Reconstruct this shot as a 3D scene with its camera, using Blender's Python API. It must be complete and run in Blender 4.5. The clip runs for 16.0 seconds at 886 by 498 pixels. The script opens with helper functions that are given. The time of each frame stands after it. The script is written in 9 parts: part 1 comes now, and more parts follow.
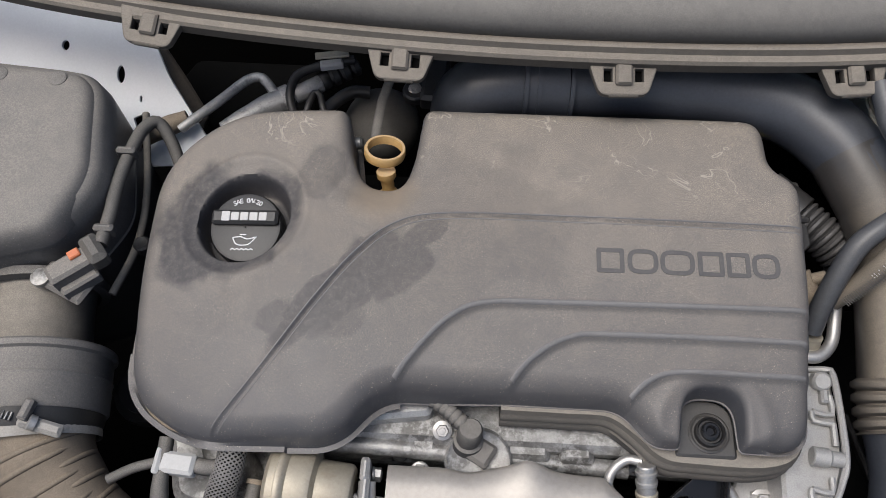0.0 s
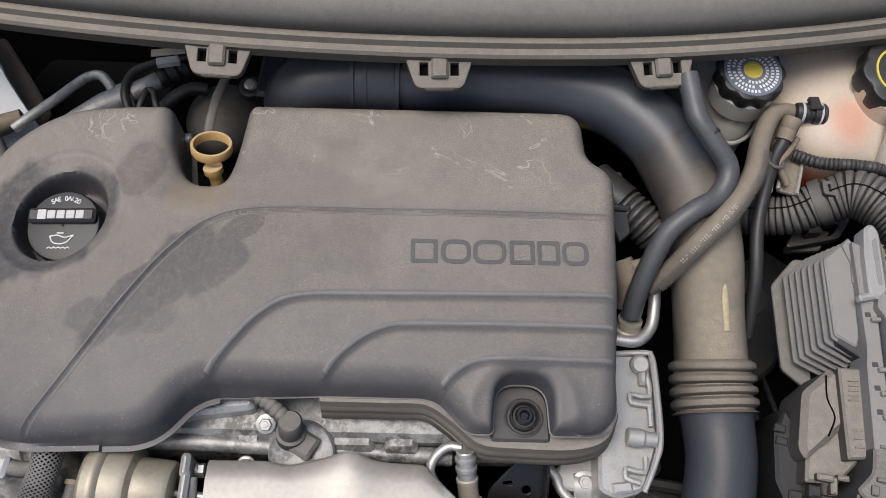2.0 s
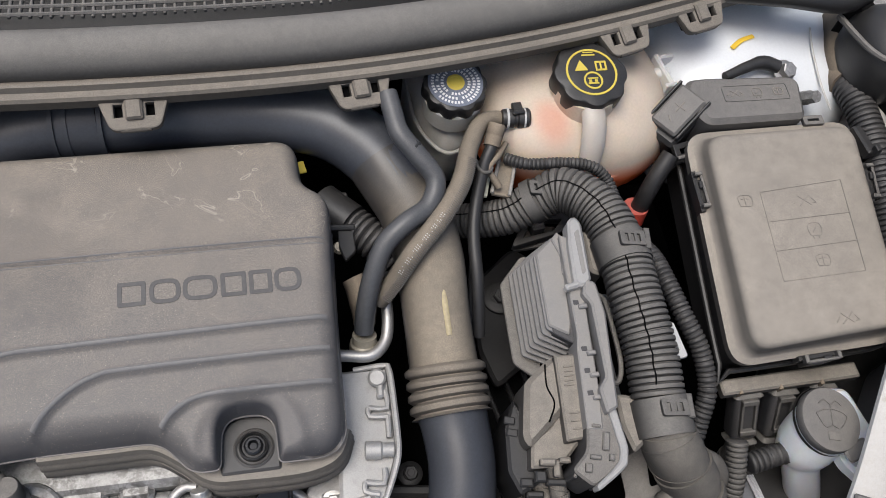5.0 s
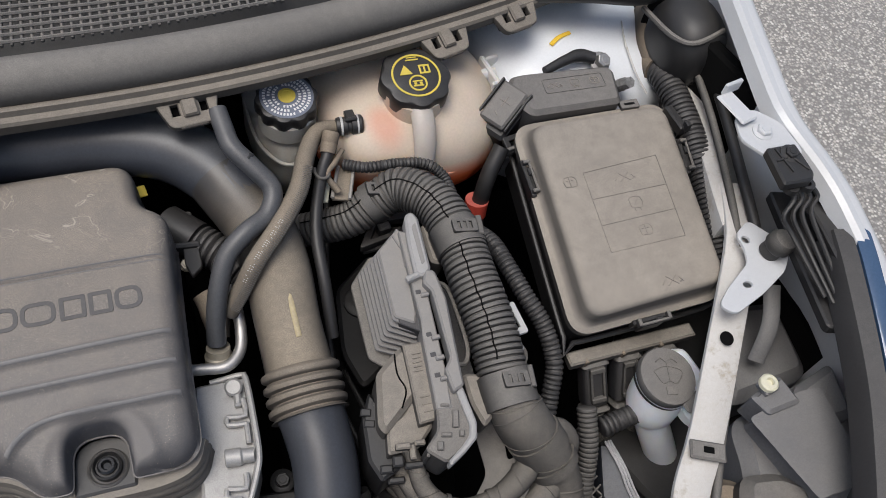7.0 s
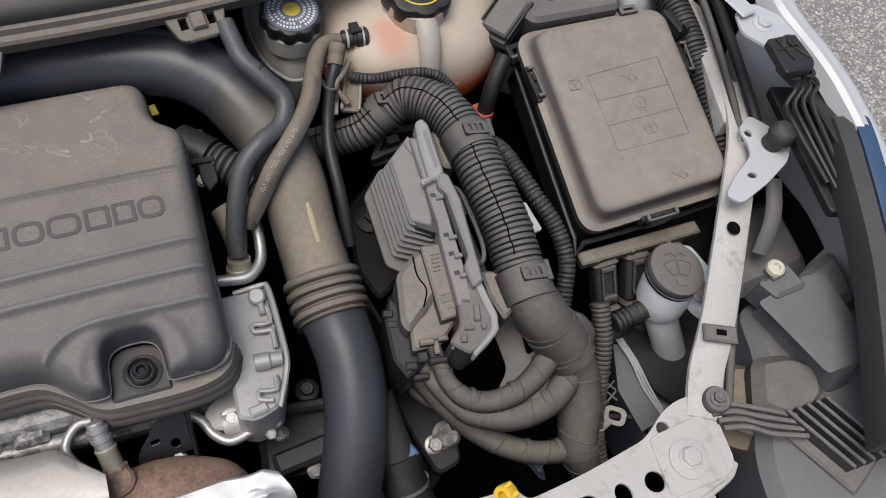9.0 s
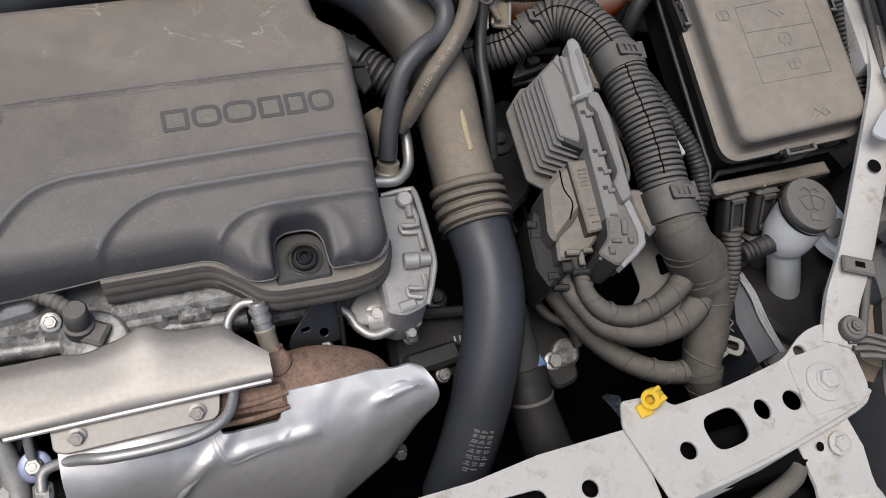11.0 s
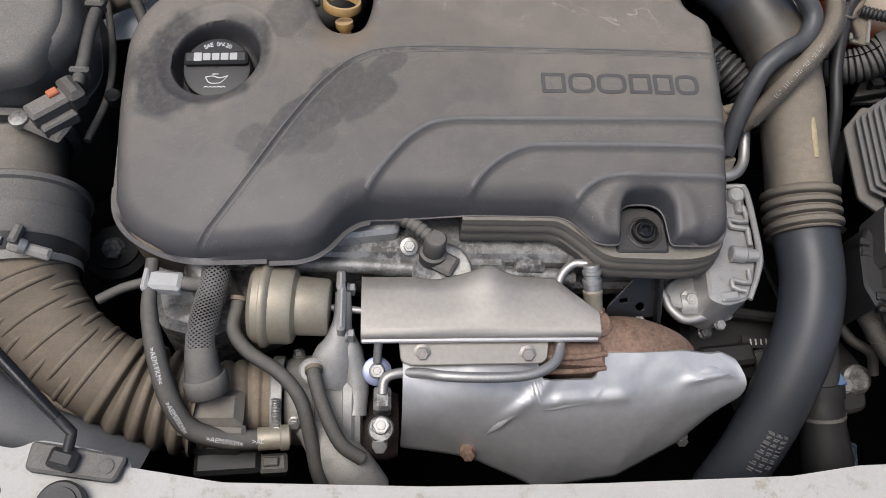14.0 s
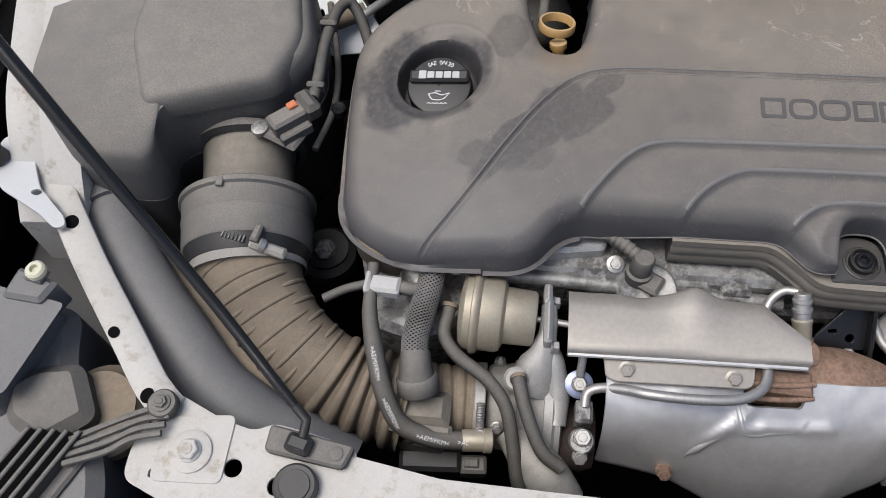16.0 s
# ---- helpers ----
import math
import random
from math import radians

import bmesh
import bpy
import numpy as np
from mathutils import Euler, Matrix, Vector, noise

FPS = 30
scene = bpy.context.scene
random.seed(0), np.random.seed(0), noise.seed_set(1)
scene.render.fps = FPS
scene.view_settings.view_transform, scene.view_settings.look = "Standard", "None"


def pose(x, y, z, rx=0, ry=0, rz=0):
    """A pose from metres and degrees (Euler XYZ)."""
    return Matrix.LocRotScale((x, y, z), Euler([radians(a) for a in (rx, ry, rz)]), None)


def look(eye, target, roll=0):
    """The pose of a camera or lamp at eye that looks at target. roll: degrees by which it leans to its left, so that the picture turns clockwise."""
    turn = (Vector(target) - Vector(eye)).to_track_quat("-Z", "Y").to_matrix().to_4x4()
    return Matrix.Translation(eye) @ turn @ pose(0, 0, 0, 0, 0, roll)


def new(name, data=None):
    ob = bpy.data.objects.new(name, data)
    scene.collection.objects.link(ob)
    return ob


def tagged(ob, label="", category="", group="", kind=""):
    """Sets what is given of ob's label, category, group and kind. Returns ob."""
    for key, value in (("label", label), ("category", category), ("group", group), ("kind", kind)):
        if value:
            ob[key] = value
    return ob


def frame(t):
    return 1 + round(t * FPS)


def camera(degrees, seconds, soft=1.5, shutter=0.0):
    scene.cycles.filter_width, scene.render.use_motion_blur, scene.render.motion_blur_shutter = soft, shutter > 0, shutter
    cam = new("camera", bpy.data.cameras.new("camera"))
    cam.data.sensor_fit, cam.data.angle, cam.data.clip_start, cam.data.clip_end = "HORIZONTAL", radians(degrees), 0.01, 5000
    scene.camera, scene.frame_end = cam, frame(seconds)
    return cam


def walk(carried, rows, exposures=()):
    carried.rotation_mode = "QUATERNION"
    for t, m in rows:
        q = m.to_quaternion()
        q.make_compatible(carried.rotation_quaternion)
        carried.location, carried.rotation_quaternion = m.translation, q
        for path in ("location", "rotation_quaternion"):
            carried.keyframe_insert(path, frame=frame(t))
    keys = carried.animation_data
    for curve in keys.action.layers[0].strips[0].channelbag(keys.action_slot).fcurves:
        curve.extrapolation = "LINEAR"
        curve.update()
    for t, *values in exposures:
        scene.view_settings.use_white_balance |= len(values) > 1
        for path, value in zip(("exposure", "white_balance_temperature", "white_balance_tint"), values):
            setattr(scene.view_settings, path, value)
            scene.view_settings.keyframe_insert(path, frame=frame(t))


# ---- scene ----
cam = camera(56.5, 16.0, soft=0.9)
METRES, EYE, TILT, LEAN, TURN = 0.83, 1.50, -62.0, 0.0, 3.4
ROWS = [
    (0.0, 0.0, 0.0, 0.0, -0.0, 0.0, 0.0),
    (0.5, 0.0344, -0.0029, -0.0043, -0.51, -0.13, -0.02),
    (1.0, 0.0683, -0.0047, -0.011, -1.37, -0.2, -0.06),
    (1.5, 0.103, -0.0075, -0.0105, -2.55, -0.13, 0.13),
    (2.0, 0.1358, -0.0132, -0.0102, -3.43, 0.03, 1.18),
    (2.5, 0.1681, -0.0137, -0.0109, -5.08, 0.25, 2.59),
    (3.0, 0.2057, -0.0184, -0.0136, -6.52, 0.29, 3.92),
    (3.5, 0.2371, -0.0244, -0.02, -7.75, 0.53, 5.26),
    (4.0, 0.2656, -0.0315, -0.0191, -9.27, 0.62, 6.32),
    (4.5, 0.2869, -0.0393, -0.0176, -10.25, 0.66, 7.0),
    (5.0, 0.3117, -0.0487, -0.0202, -11.35, 0.74, 7.99),
    (10.5, 0.2009, -0.0761, -0.151, -17.64, -2.64, 14.83),
    (11.0, 0.1578, -0.0814, -0.166, -16.78, -2.61, 12.79),
    (11.5, 0.1214, -0.0816, -0.1724, -15.54, -2.33, 10.53),
    (12.0, 0.0892, -0.0844, -0.1777, -13.62, -1.75, 8.58),
    (12.5, 0.0571, -0.081, -0.1837, -11.39, -1.27, 6.67),
    (13.0, 0.0197, -0.0788, -0.1834, -9.45, -1.07, 5.13),
    (13.5, -0.0257, -0.0809, -0.1882, -7.66, -0.58, 3.61),
    (14.0, -0.0642, -0.0844, -0.1883, -6.23, -0.26, 2.34),
    (14.5, -0.0974, -0.0912, -0.194, -4.25, 0.07, 1.08),
    (15.0, -0.1242, -0.1031, -0.1985, -2.3, 0.27, 0.12),
    (15.5, -0.141, -0.1078, -0.1895, -0.23, 0.28, -0.45),
    (16.0, -0.1582, -0.1116, -0.1794, 2.54, 0.38, -0.75),
]
BEND = [
    (7.3, (0.322, -0.089, 1.546), (0.874, 0.897, -0.104), 13.5),
    (7.5, (0.320, -0.095, 1.544), (0.871, 0.883, -0.112), 13.1),
    (8.0, (0.300, -0.112, 1.537), (0.889, 0.835, -0.123), 14.1),
    (8.2, (0.298, -0.119, 1.536), (0.881, 0.818, -0.132), 13.8),
]
START = pose(0, 0, EYE, TILT, LEAN, TURN)
PATH = [(t, START @ pose(METRES * x, METRES * y, METRES * z, 90 + pitch, roll, yaw)) for t, x, y, z, yaw, pitch, roll in ROWS]
PATH += [(t, look(eye, target, roll)) for t, eye, target, roll in BEND]
walk(cam, sorted(PATH, key=lambda row: row[0]), exposures=[(0.0, 0.24), (4.0, 0.24), (5.0, 0.30), (7.5, 0.06), (11.0, 0.0), (14.0, 0.08), (16.0, 0.16)])

# ---- light ----
world = bpy.data.worlds.new("sky")
scene.world = world
world.use_nodes = True
wn = world.node_tree
sky = wn.nodes.new("ShaderNodeTexSky")
sky.sky_type, sky.sun_disc = "NISHITA", False
sky.sun_elevation, sky.sun_rotation = radians(65), radians(240)
sky.air_density, sky.dust_density, sky.ozone_density = 1.0, 4.0, 0.6
wn.nodes["Background"].inputs[1].default_value = 0.115
wn.links.new(sky.outputs[0], wn.nodes["Background"].inputs[0])
sun = new("sun", bpy.data.lights.new("sun", "SUN"))
sun.data.energy, sun.data.angle, sun.data.color = 2.0, radians(34), (1.0, 0.988, 0.975)
sun.matrix_world = look((-0.8, 0.0, 4.0), (0.1, 0.2, 0.8))


# ---- materials ----
def material(name, base, rough=0.6, metal=0.0, dust=0.0, vary=0.25, grain=400.0, bump=0.15, dust_color=(0.376, 0.350, 0.310), dust_scale=14.0, speck=0.0, coat=0.0, subsurface=0.0, transmission=0.0, thin=None, grit=0.33, grit_scale=1150.0, speck_from=0.5, stain=0.0, gloss=0.5, stain_from=0.50, stain_scale=45.0, stain_color=(0.03, 0.027, 0.024)):
    """A surface with grain and blotches, and a film of dust that lies thicker on what faces up."""
    m = bpy.data.materials.new(name)
    m.use_nodes = True
    t = m.node_tree
    n, l = t.nodes, t.links
    b = n["Principled BSDF"]
    geo = n.new("ShaderNodeNewGeometry")

    def tex(scale, detail=4.0, rough_=0.6):
        x = n.new("ShaderNodeTexNoise")
        x.inputs["Scale"].default_value, x.inputs["Detail"].default_value, x.inputs["Roughness"].default_value = scale, detail, rough_
        l.new(geo.outputs["Position"], x.inputs["Vector"])
        return x.outputs["Fac"]

    def ramp(v, lo, hi, a=0.0, c=1.0):
        x = n.new("ShaderNodeMapRange")
        x.inputs["From Min"].default_value, x.inputs["From Max"].default_value = lo, hi
        x.inputs["To Min"].default_value, x.inputs["To Max"].default_value = a, c
        l.new(v, x.inputs["Value"])
        return x.outputs["Result"]

    def mul(a, c, op="MULTIPLY"):
        x = n.new("ShaderNodeMath")
        x.operation = op
        for s, v in zip(x.inputs, (a, c)):
            if isinstance(v, (int, float)):
                s.default_value = v
            else:
                l.new(v, s)
        return x.outputs[0]

    def mix(f, a, c):
        x = n.new("ShaderNodeMix")
        x.data_type = "RGBA"
        for s, v in ((x.inputs[0], f), (x.inputs[6], a), (x.inputs[7], c)):
            if isinstance(v, tuple):
                s.default_value = (*v, 1)
            elif isinstance(v, (int, float)):
                s.default_value = v
            else:
                l.new(v, s)
        return x.outputs[2]

    fine, broad = tex(grain, 3.0), tex(dust_scale * 0.6, 5.0)
    dark, light = tuple(c * (1 - vary) for c in base), tuple(min(0.95, c * (1 + vary)) for c in base)
    colour = mix(ramp(mul(mul(fine, 0.45), mul(broad, 0.55), "ADD"), 0.35, 0.65), dark, light)
    height = fine
    if stain > 0:
        # dark oily blotches with uneven edges
        blot = mul(ramp(tex(stain_scale, 8.0, 0.7), stain_from, stain_from + 0.10), ramp(tex(stain_scale * 0.3, 3.0), 0.38, 0.58, 0.35, 1.0))
        colour = mix(mul(blot, stain), colour, stain_color)
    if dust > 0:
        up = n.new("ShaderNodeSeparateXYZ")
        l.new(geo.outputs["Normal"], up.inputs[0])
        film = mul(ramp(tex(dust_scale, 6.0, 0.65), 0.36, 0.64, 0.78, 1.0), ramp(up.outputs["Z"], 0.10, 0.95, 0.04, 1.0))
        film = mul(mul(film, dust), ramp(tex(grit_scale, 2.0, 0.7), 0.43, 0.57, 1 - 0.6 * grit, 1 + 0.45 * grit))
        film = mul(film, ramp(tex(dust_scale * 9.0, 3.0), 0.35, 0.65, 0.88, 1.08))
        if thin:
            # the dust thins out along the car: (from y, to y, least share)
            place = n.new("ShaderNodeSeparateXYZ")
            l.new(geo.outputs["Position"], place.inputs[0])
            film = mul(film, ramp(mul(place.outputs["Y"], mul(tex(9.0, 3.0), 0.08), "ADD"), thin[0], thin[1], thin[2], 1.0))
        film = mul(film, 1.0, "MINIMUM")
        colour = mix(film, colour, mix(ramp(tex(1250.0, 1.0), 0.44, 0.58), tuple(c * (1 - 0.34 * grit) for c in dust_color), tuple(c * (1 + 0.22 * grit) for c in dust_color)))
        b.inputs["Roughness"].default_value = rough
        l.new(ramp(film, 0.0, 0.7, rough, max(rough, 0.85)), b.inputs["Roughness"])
    else:
        l.new(ramp(broad, 0.3, 0.7, max(0.03, rough - 0.08), min(1.0, rough + 0.08)), b.inputs["Roughness"])
    if speck > 0:
        s = n.new("ShaderNodeTexVoronoi")
        s.inputs["Scale"].default_value = 420
        l.new(geo.outputs["Position"], s.inputs["Vector"])
        colour = mix(mul(mul(ramp(s.outputs["Distance"], 0.18, 0.08), ramp(tex(60.0), speck_from, speck_from + 0.12)), speck), colour, (0.48, 0.42, 0.33))
    l.new(colour, b.inputs["Base Color"])
    b.inputs["Metallic"].default_value = metal
    b.inputs["Specular IOR Level"].default_value = gloss
    b.inputs["Coat Weight"].default_value = coat
    b.inputs["Coat Roughness"].default_value = 0.08
    b.inputs["Subsurface Weight"].default_value = subsurface
    b.inputs["Subsurface Radius"].default_value = (0.02, 0.012, 0.006)
    b.inputs["Transmission Weight"].default_value = transmission
    if bump > 0:
        k = n.new("ShaderNodeBump")
        k.inputs["Strength"].default_value, k.inputs["Distance"].default_value = bump, 0.0006
        l.new(height, k.inputs["Height"])
        l.new(k.outputs[0], b.inputs["Normal"])
    return m


M = {}
M["black"] = material("black_plastic", (0.012, 0.012, 0.013), 0.45, dust=0.06)
M["castdust"] = material("dusted_cast_aluminium", (0.34, 0.325, 0.30), 0.5, 0.25, dust=0.40, grain=700, bump=0.4, stain=0.25, stain_scale=70.0, grit=0.25)
M["seat"] = material("pocket_plastic", (0.020, 0.020, 0.022), 0.4, dust=0.16, bump=0.05)
M["gloss"] = material("glossy_black_paint", (0.010, 0.010, 0.011), 0.25, vary=0.1, bump=0.05)
M["char"] = material("scorched_iron", (0.05, 0.035, 0.030), 0.8, 0.2, vary=0.5, grain=300, bump=0.6)
M["liner"] = material("brown_grey_lining", (0.075, 0.060, 0.046), 0.85, dust=0.30, grain=300, bump=0.5, dust_color=(0.30, 0.24, 0.175), stain=0.5, stain_scale=40.0)
# near-black base and little gloss put deep shade straight into the colour
M["deep"] = material("shade_black", (0.004, 0.004, 0.004), 0.95, gloss=0.1)
M["dusty"] = material("dusty_black_plastic", (0.030, 0.030, 0.032), 0.6, dust=0.50)
M["grey"] = material("dusty_grey_plastic", (0.072, 0.073, 0.077), 0.45, dust=0.52, grit=0.35, grit_scale=700.0, dust_scale=5.0, bump=0.08, speck=0.5, speck_from=0.50, dust_color=(0.37, 0.335, 0.285))
M["pipe"] = material("satin_black_pipe", (0.034, 0.038, 0.047), 0.38, dust=0.05, bump=0.04)
M["pipedust"] = material("dusty_pipe", (0.045, 0.041, 0.037), 0.5, dust=0.62, dust_color=(0.33, 0.28, 0.215))
M["rubber"] = material("rubber", (0.018, 0.018, 0.020), 0.5, dust=0.13)
M["dustrubber"] = material("dusty_rubber", (0.028, 0.027, 0.026), 0.6, dust=0.33)
M["hose"] = material("brown_dust_hose", (0.070, 0.056, 0.043), 0.75, dust=0.76, dust_color=(0.335, 0.272, 0.20), stain=0.25, stain_scale=30.0)
M["braid"] = material("braided_sleeve", (0.085, 0.074, 0.060), 0.8, dust=0.60, grain=900, bump=0.6, dust_color=(0.36, 0.30, 0.225))
M["ecu"] = material("grey_cast_housing", (0.18, 0.18, 0.183), 0.45, 0.15, dust=0.48, vary=0.12, grit=0.2, dust_color=(0.37, 0.34, 0.295))
# the cast housing again, darker: shade on the fins is put into the colour
M["ecufin"] = material("shaded_cast_fins", (0.115, 0.117, 0.125), 0.45, 0.1, dust=0.34, grit=0.2)
M["ecurim"] = material("pale_cast_rim", (0.32, 0.32, 0.32), 0.45, 0.15, dust=0.35, vary=0.08, grit=0.2)
# far darker than the housing: the recesses' shade is in this colour
M["ecucore"] = material("recess_shade", (0.030, 0.030, 0.034), 0.5, dust=0.1)
M["ecudust"] = material("brown_dusted_plastic", (0.042, 0.040, 0.038), 0.6, dust=0.72, grit=0.25, dust_color=(0.34, 0.305, 0.255))
M["boxlid"] = material("dusted_lid", (0.055, 0.053, 0.052), 0.45, dust=0.80, grit=0.28, grit_scale=1300.0, dust_scale=8.0, bump=0.06, dust_color=(0.375, 0.333, 0.278))
M["hosebraid"] = material("woven_braid", (0.15, 0.145, 0.14), 0.5, dust=0.10)
M["conduit"] = material("corrugated_plastic", (0.018, 0.018, 0.019), 0.48, dust=0.36)
M["chalk"] = material("faded_yellow_paint", (0.42, 0.335, 0.16), 0.7, vary=0.3, dust=0.4)
M["tape"] = material("cloth_tape", (0.032, 0.030, 0.028), 0.75, dust=0.44, grain=1400, bump=0.9, dust_color=(0.36, 0.325, 0.275), stain=0.35, stain_scale=60.0)
M["alu"] = material("cast_aluminium", (0.42, 0.42, 0.415), 0.42, 0.45, dust=0.12, grain=700, bump=0.5, stain=0.4, stain_scale=110.0, stain_from=0.52)
M["aludirty"] = material("dirty_cast_aluminium", (0.34, 0.338, 0.33), 0.40, 0.5, dust=0.14, grain=420, bump=0.6, stain=0.75, stain_scale=95.0, stain_from=0.45)
M["castbright"] = material("bright_cast_aluminium", (0.40, 0.395, 0.385), 0.46, 0.40, dust=0.18, grain=900, bump=0.35, stain=0.15, stain_scale=90.0, grit=0.2)
M["shield"] = material("pressed_aluminium", (0.62, 0.62, 0.625), 0.42, 0.60, vary=0.09, grain=120, bump=0.08, dust=0.06)
M["shieldtan"] = material("heat_tinted_sheet", (0.42, 0.39, 0.355), 0.44, 0.60, dust=0.18, vary=0.12, grain=200, bump=0.05, dust_scale=10.0, speck=0.15)
M["gold"] = material("yellow_zinc", (0.42, 0.375, 0.29), 0.42, 0.45, dust=0.22, vary=0.12, bump=0.05, dust_scale=20.0, stain=0.25, stain_scale=35.0, stain_color=(0.20, 0.14, 0.08))
M["steel"] = material("steel", (0.44, 0.43, 0.415), 0.42, 0.75, vary=0.15, bump=0.15, dust=0.10)
M["rust"] = material("rusty_casting", (0.23, 0.15, 0.11), 0.8, 0.1, vary=0.45, grain=300, bump=0.6, stain=0.45, stain_scale=70.0, stain_color=(0.10, 0.05, 0.03))
M["towerwhite"] = material("pale_blue_white_paint", (0.70, 0.725, 0.75), 0.35, dust=0.06, vary=0.05, bump=0.02, coat=0.3)
M["white"] = material("white_paint", (0.54, 0.555, 0.57), 0.38, dust=0.14, vary=0.04, bump=0.02, coat=0.4)
M["whitedirty"] = material("dirty_white_paint", (0.56, 0.56, 0.55), 0.48, dust=0.34, vary=0.06, bump=0.05, dust_scale=22, dust_color=(0.34, 0.275, 0.19), speck=0.6, stain=0.60, stain_scale=48.0, stain_color=(0.27, 0.225, 0.155), stain_from=0.54)
M["washwhite"] = material("bluish_white_plastic", (0.70, 0.73, 0.76), 0.35, vary=0.04, dust=0.08, bump=0.02, subsurface=0.3)
M["milkstrip"] = material("clear_milky_plastic", (0.46, 0.415, 0.37), 0.4, vary=0.06, dust=0.12, bump=0.03, subsurface=0.2)
M["milk"] = material("milky_plastic", (0.60, 0.605, 0.60), 0.40, vary=0.05, dust=0.12, bump=0.03, subsurface=0.25)
M["milkdirty"] = material("dirty_milky_plastic", (0.34, 0.33, 0.30), 0.5, vary=0.08, dust=0.3, bump=0.03, subsurface=0.15)
M["slate"] = material("slate_plastic", (0.090, 0.095, 0.106), 0.42, dust=0.32, dust_scale=8.0, bump=0.06)
M["ivory"] = material("ivory_plastic", (0.62, 0.60, 0.46), 0.5, vary=0.05, dust=0.1)
M["yellow"] = material("yellow_plastic", (0.78, 0.50, 0.02), 0.45, vary=0.05, dust=0.1)
M["yellowink"] = material("yellow_ink", (0.62, 0.48, 0.05), 0.6, vary=0.05, dust=0.1)
M["whiteink"] = material("white_ink", (0.72, 0.72, 0.72), 0.6, vary=0.04, dust=0.08)
M["orange"] = material("orange_plastic", (0.62, 0.16, 0.05), 0.5, vary=0.1, dust=0.2)
M["red"] = material("red_plastic", (0.45, 0.05, 0.03), 0.5, vary=0.1, dust=0.2)
M["blue"] = material("blue_tinted_zinc", (0.22, 0.25, 0.36), 0.40, 0.7, vary=0.1)
M["blueclip"] = material("blue_plastic", (0.06, 0.14, 0.28), 0.5, vary=0.1, dust=0.1)
M["steelblue"] = material("blue_grey_steel", (0.055, 0.062, 0.080), 0.45, 0.2, dust=0.18)
M["palewire"] = material("pale_wire", (0.38, 0.38, 0.40), 0.5, dust=0.2)
M["lidgrey"] = material("dark_lid_plastic", (0.045, 0.045, 0.048), 0.5, dust=0.42)
M["capring"] = material("printed_ring_plastic", (0.13, 0.155, 0.21), 0.5, dust=0.1)
M["cowldust"] = material("brown_dusted_cowl", (0.050, 0.046, 0.042), 0.65, dust=0.56, grit=0.3, dust_color=(0.36, 0.315, 0.255), stain=0.35, stain_scale=60.0)
M["strip"] = material("weather_strip_rubber", (0.055, 0.054, 0.053), 0.55, dust=0.42)
M["pipefade"] = material("pipe_gathering_dust", (0.034, 0.032, 0.031), 0.35, dust=0.84, bump=0.05, thin=(0.475, 0.375, 0.03), dust_color=(0.33, 0.278, 0.208), stain=0.3, stain_scale=25.0)
M["achose"] = material("blue_grey_rubber", (0.040, 0.044, 0.052), 0.36, dust=0.16, bump=0.1)
M["lens"] = material("blue_tinted_lens", (0.05, 0.09, 0.16), 0.12, vary=0.1, coat=0.8, bump=0.0)
M["dipstick"] = material("dusty_yellow_plastic", (0.58, 0.36, 0.13), 0.6, vary=0.12, dust=0.4)
M["palegrey"] = material("pale_grey_connector", (0.50, 0.50, 0.49), 0.5, vary=0.08, dust=0.2)


def asphalt_material():
    """Worn asphalt: pale stones of mixed grey and tan in a dark binder."""
    m = material("asphalt", (0.30, 0.29, 0.275), 0.9, vary=0.3, grain=300, bump=0.6)
    t = m.node_tree
    n, l = t.nodes, t.links
    b = n["Principled BSDF"]
    geo = n.new("ShaderNodeNewGeometry")
    cells = n.new("ShaderNodeTexVoronoi")
    cells.inputs["Scale"].default_value = 125.0
    l.new(geo.outputs["Position"], cells.inputs["Vector"])
    tone = n.new("ShaderNodeValToRGB")
    e = tone.color_ramp.elements
    e[0].position, e[0].color = 0.0, (0.21, 0.205, 0.197, 1)
    e[1].position, e[1].color = 1.0, (0.62, 0.60, 0.56, 1)
    for p, c in ((0.35, (0.33, 0.318, 0.30, 1)), (0.7, (0.44, 0.41, 0.365, 1))):
        x = e.new(p)
        x.color = c
    sep = n.new("ShaderNodeSeparateColor")
    l.new(cells.outputs["Color"], sep.inputs[0])
    l.new(sep.outputs[0], tone.inputs[0])
    rim = n.new("ShaderNodeMapRange")
    rim.inputs["From Min"].default_value, rim.inputs["From Max"].default_value = 0.35, 0.70
    l.new(cells.outputs["Distance"], rim.inputs["Value"])
    mx = n.new("ShaderNodeMix")
    mx.data_type = "RGBA"
    l.new(rim.outputs[0], mx.inputs[0])
    l.new(tone.outputs[0], mx.inputs[6])
    mx.inputs[7].default_value = (0.20, 0.192, 0.18, 1)
    l.new(mx.outputs[2], b.inputs["Base Color"])
    return m


M["asphalt"] = asphalt_material()



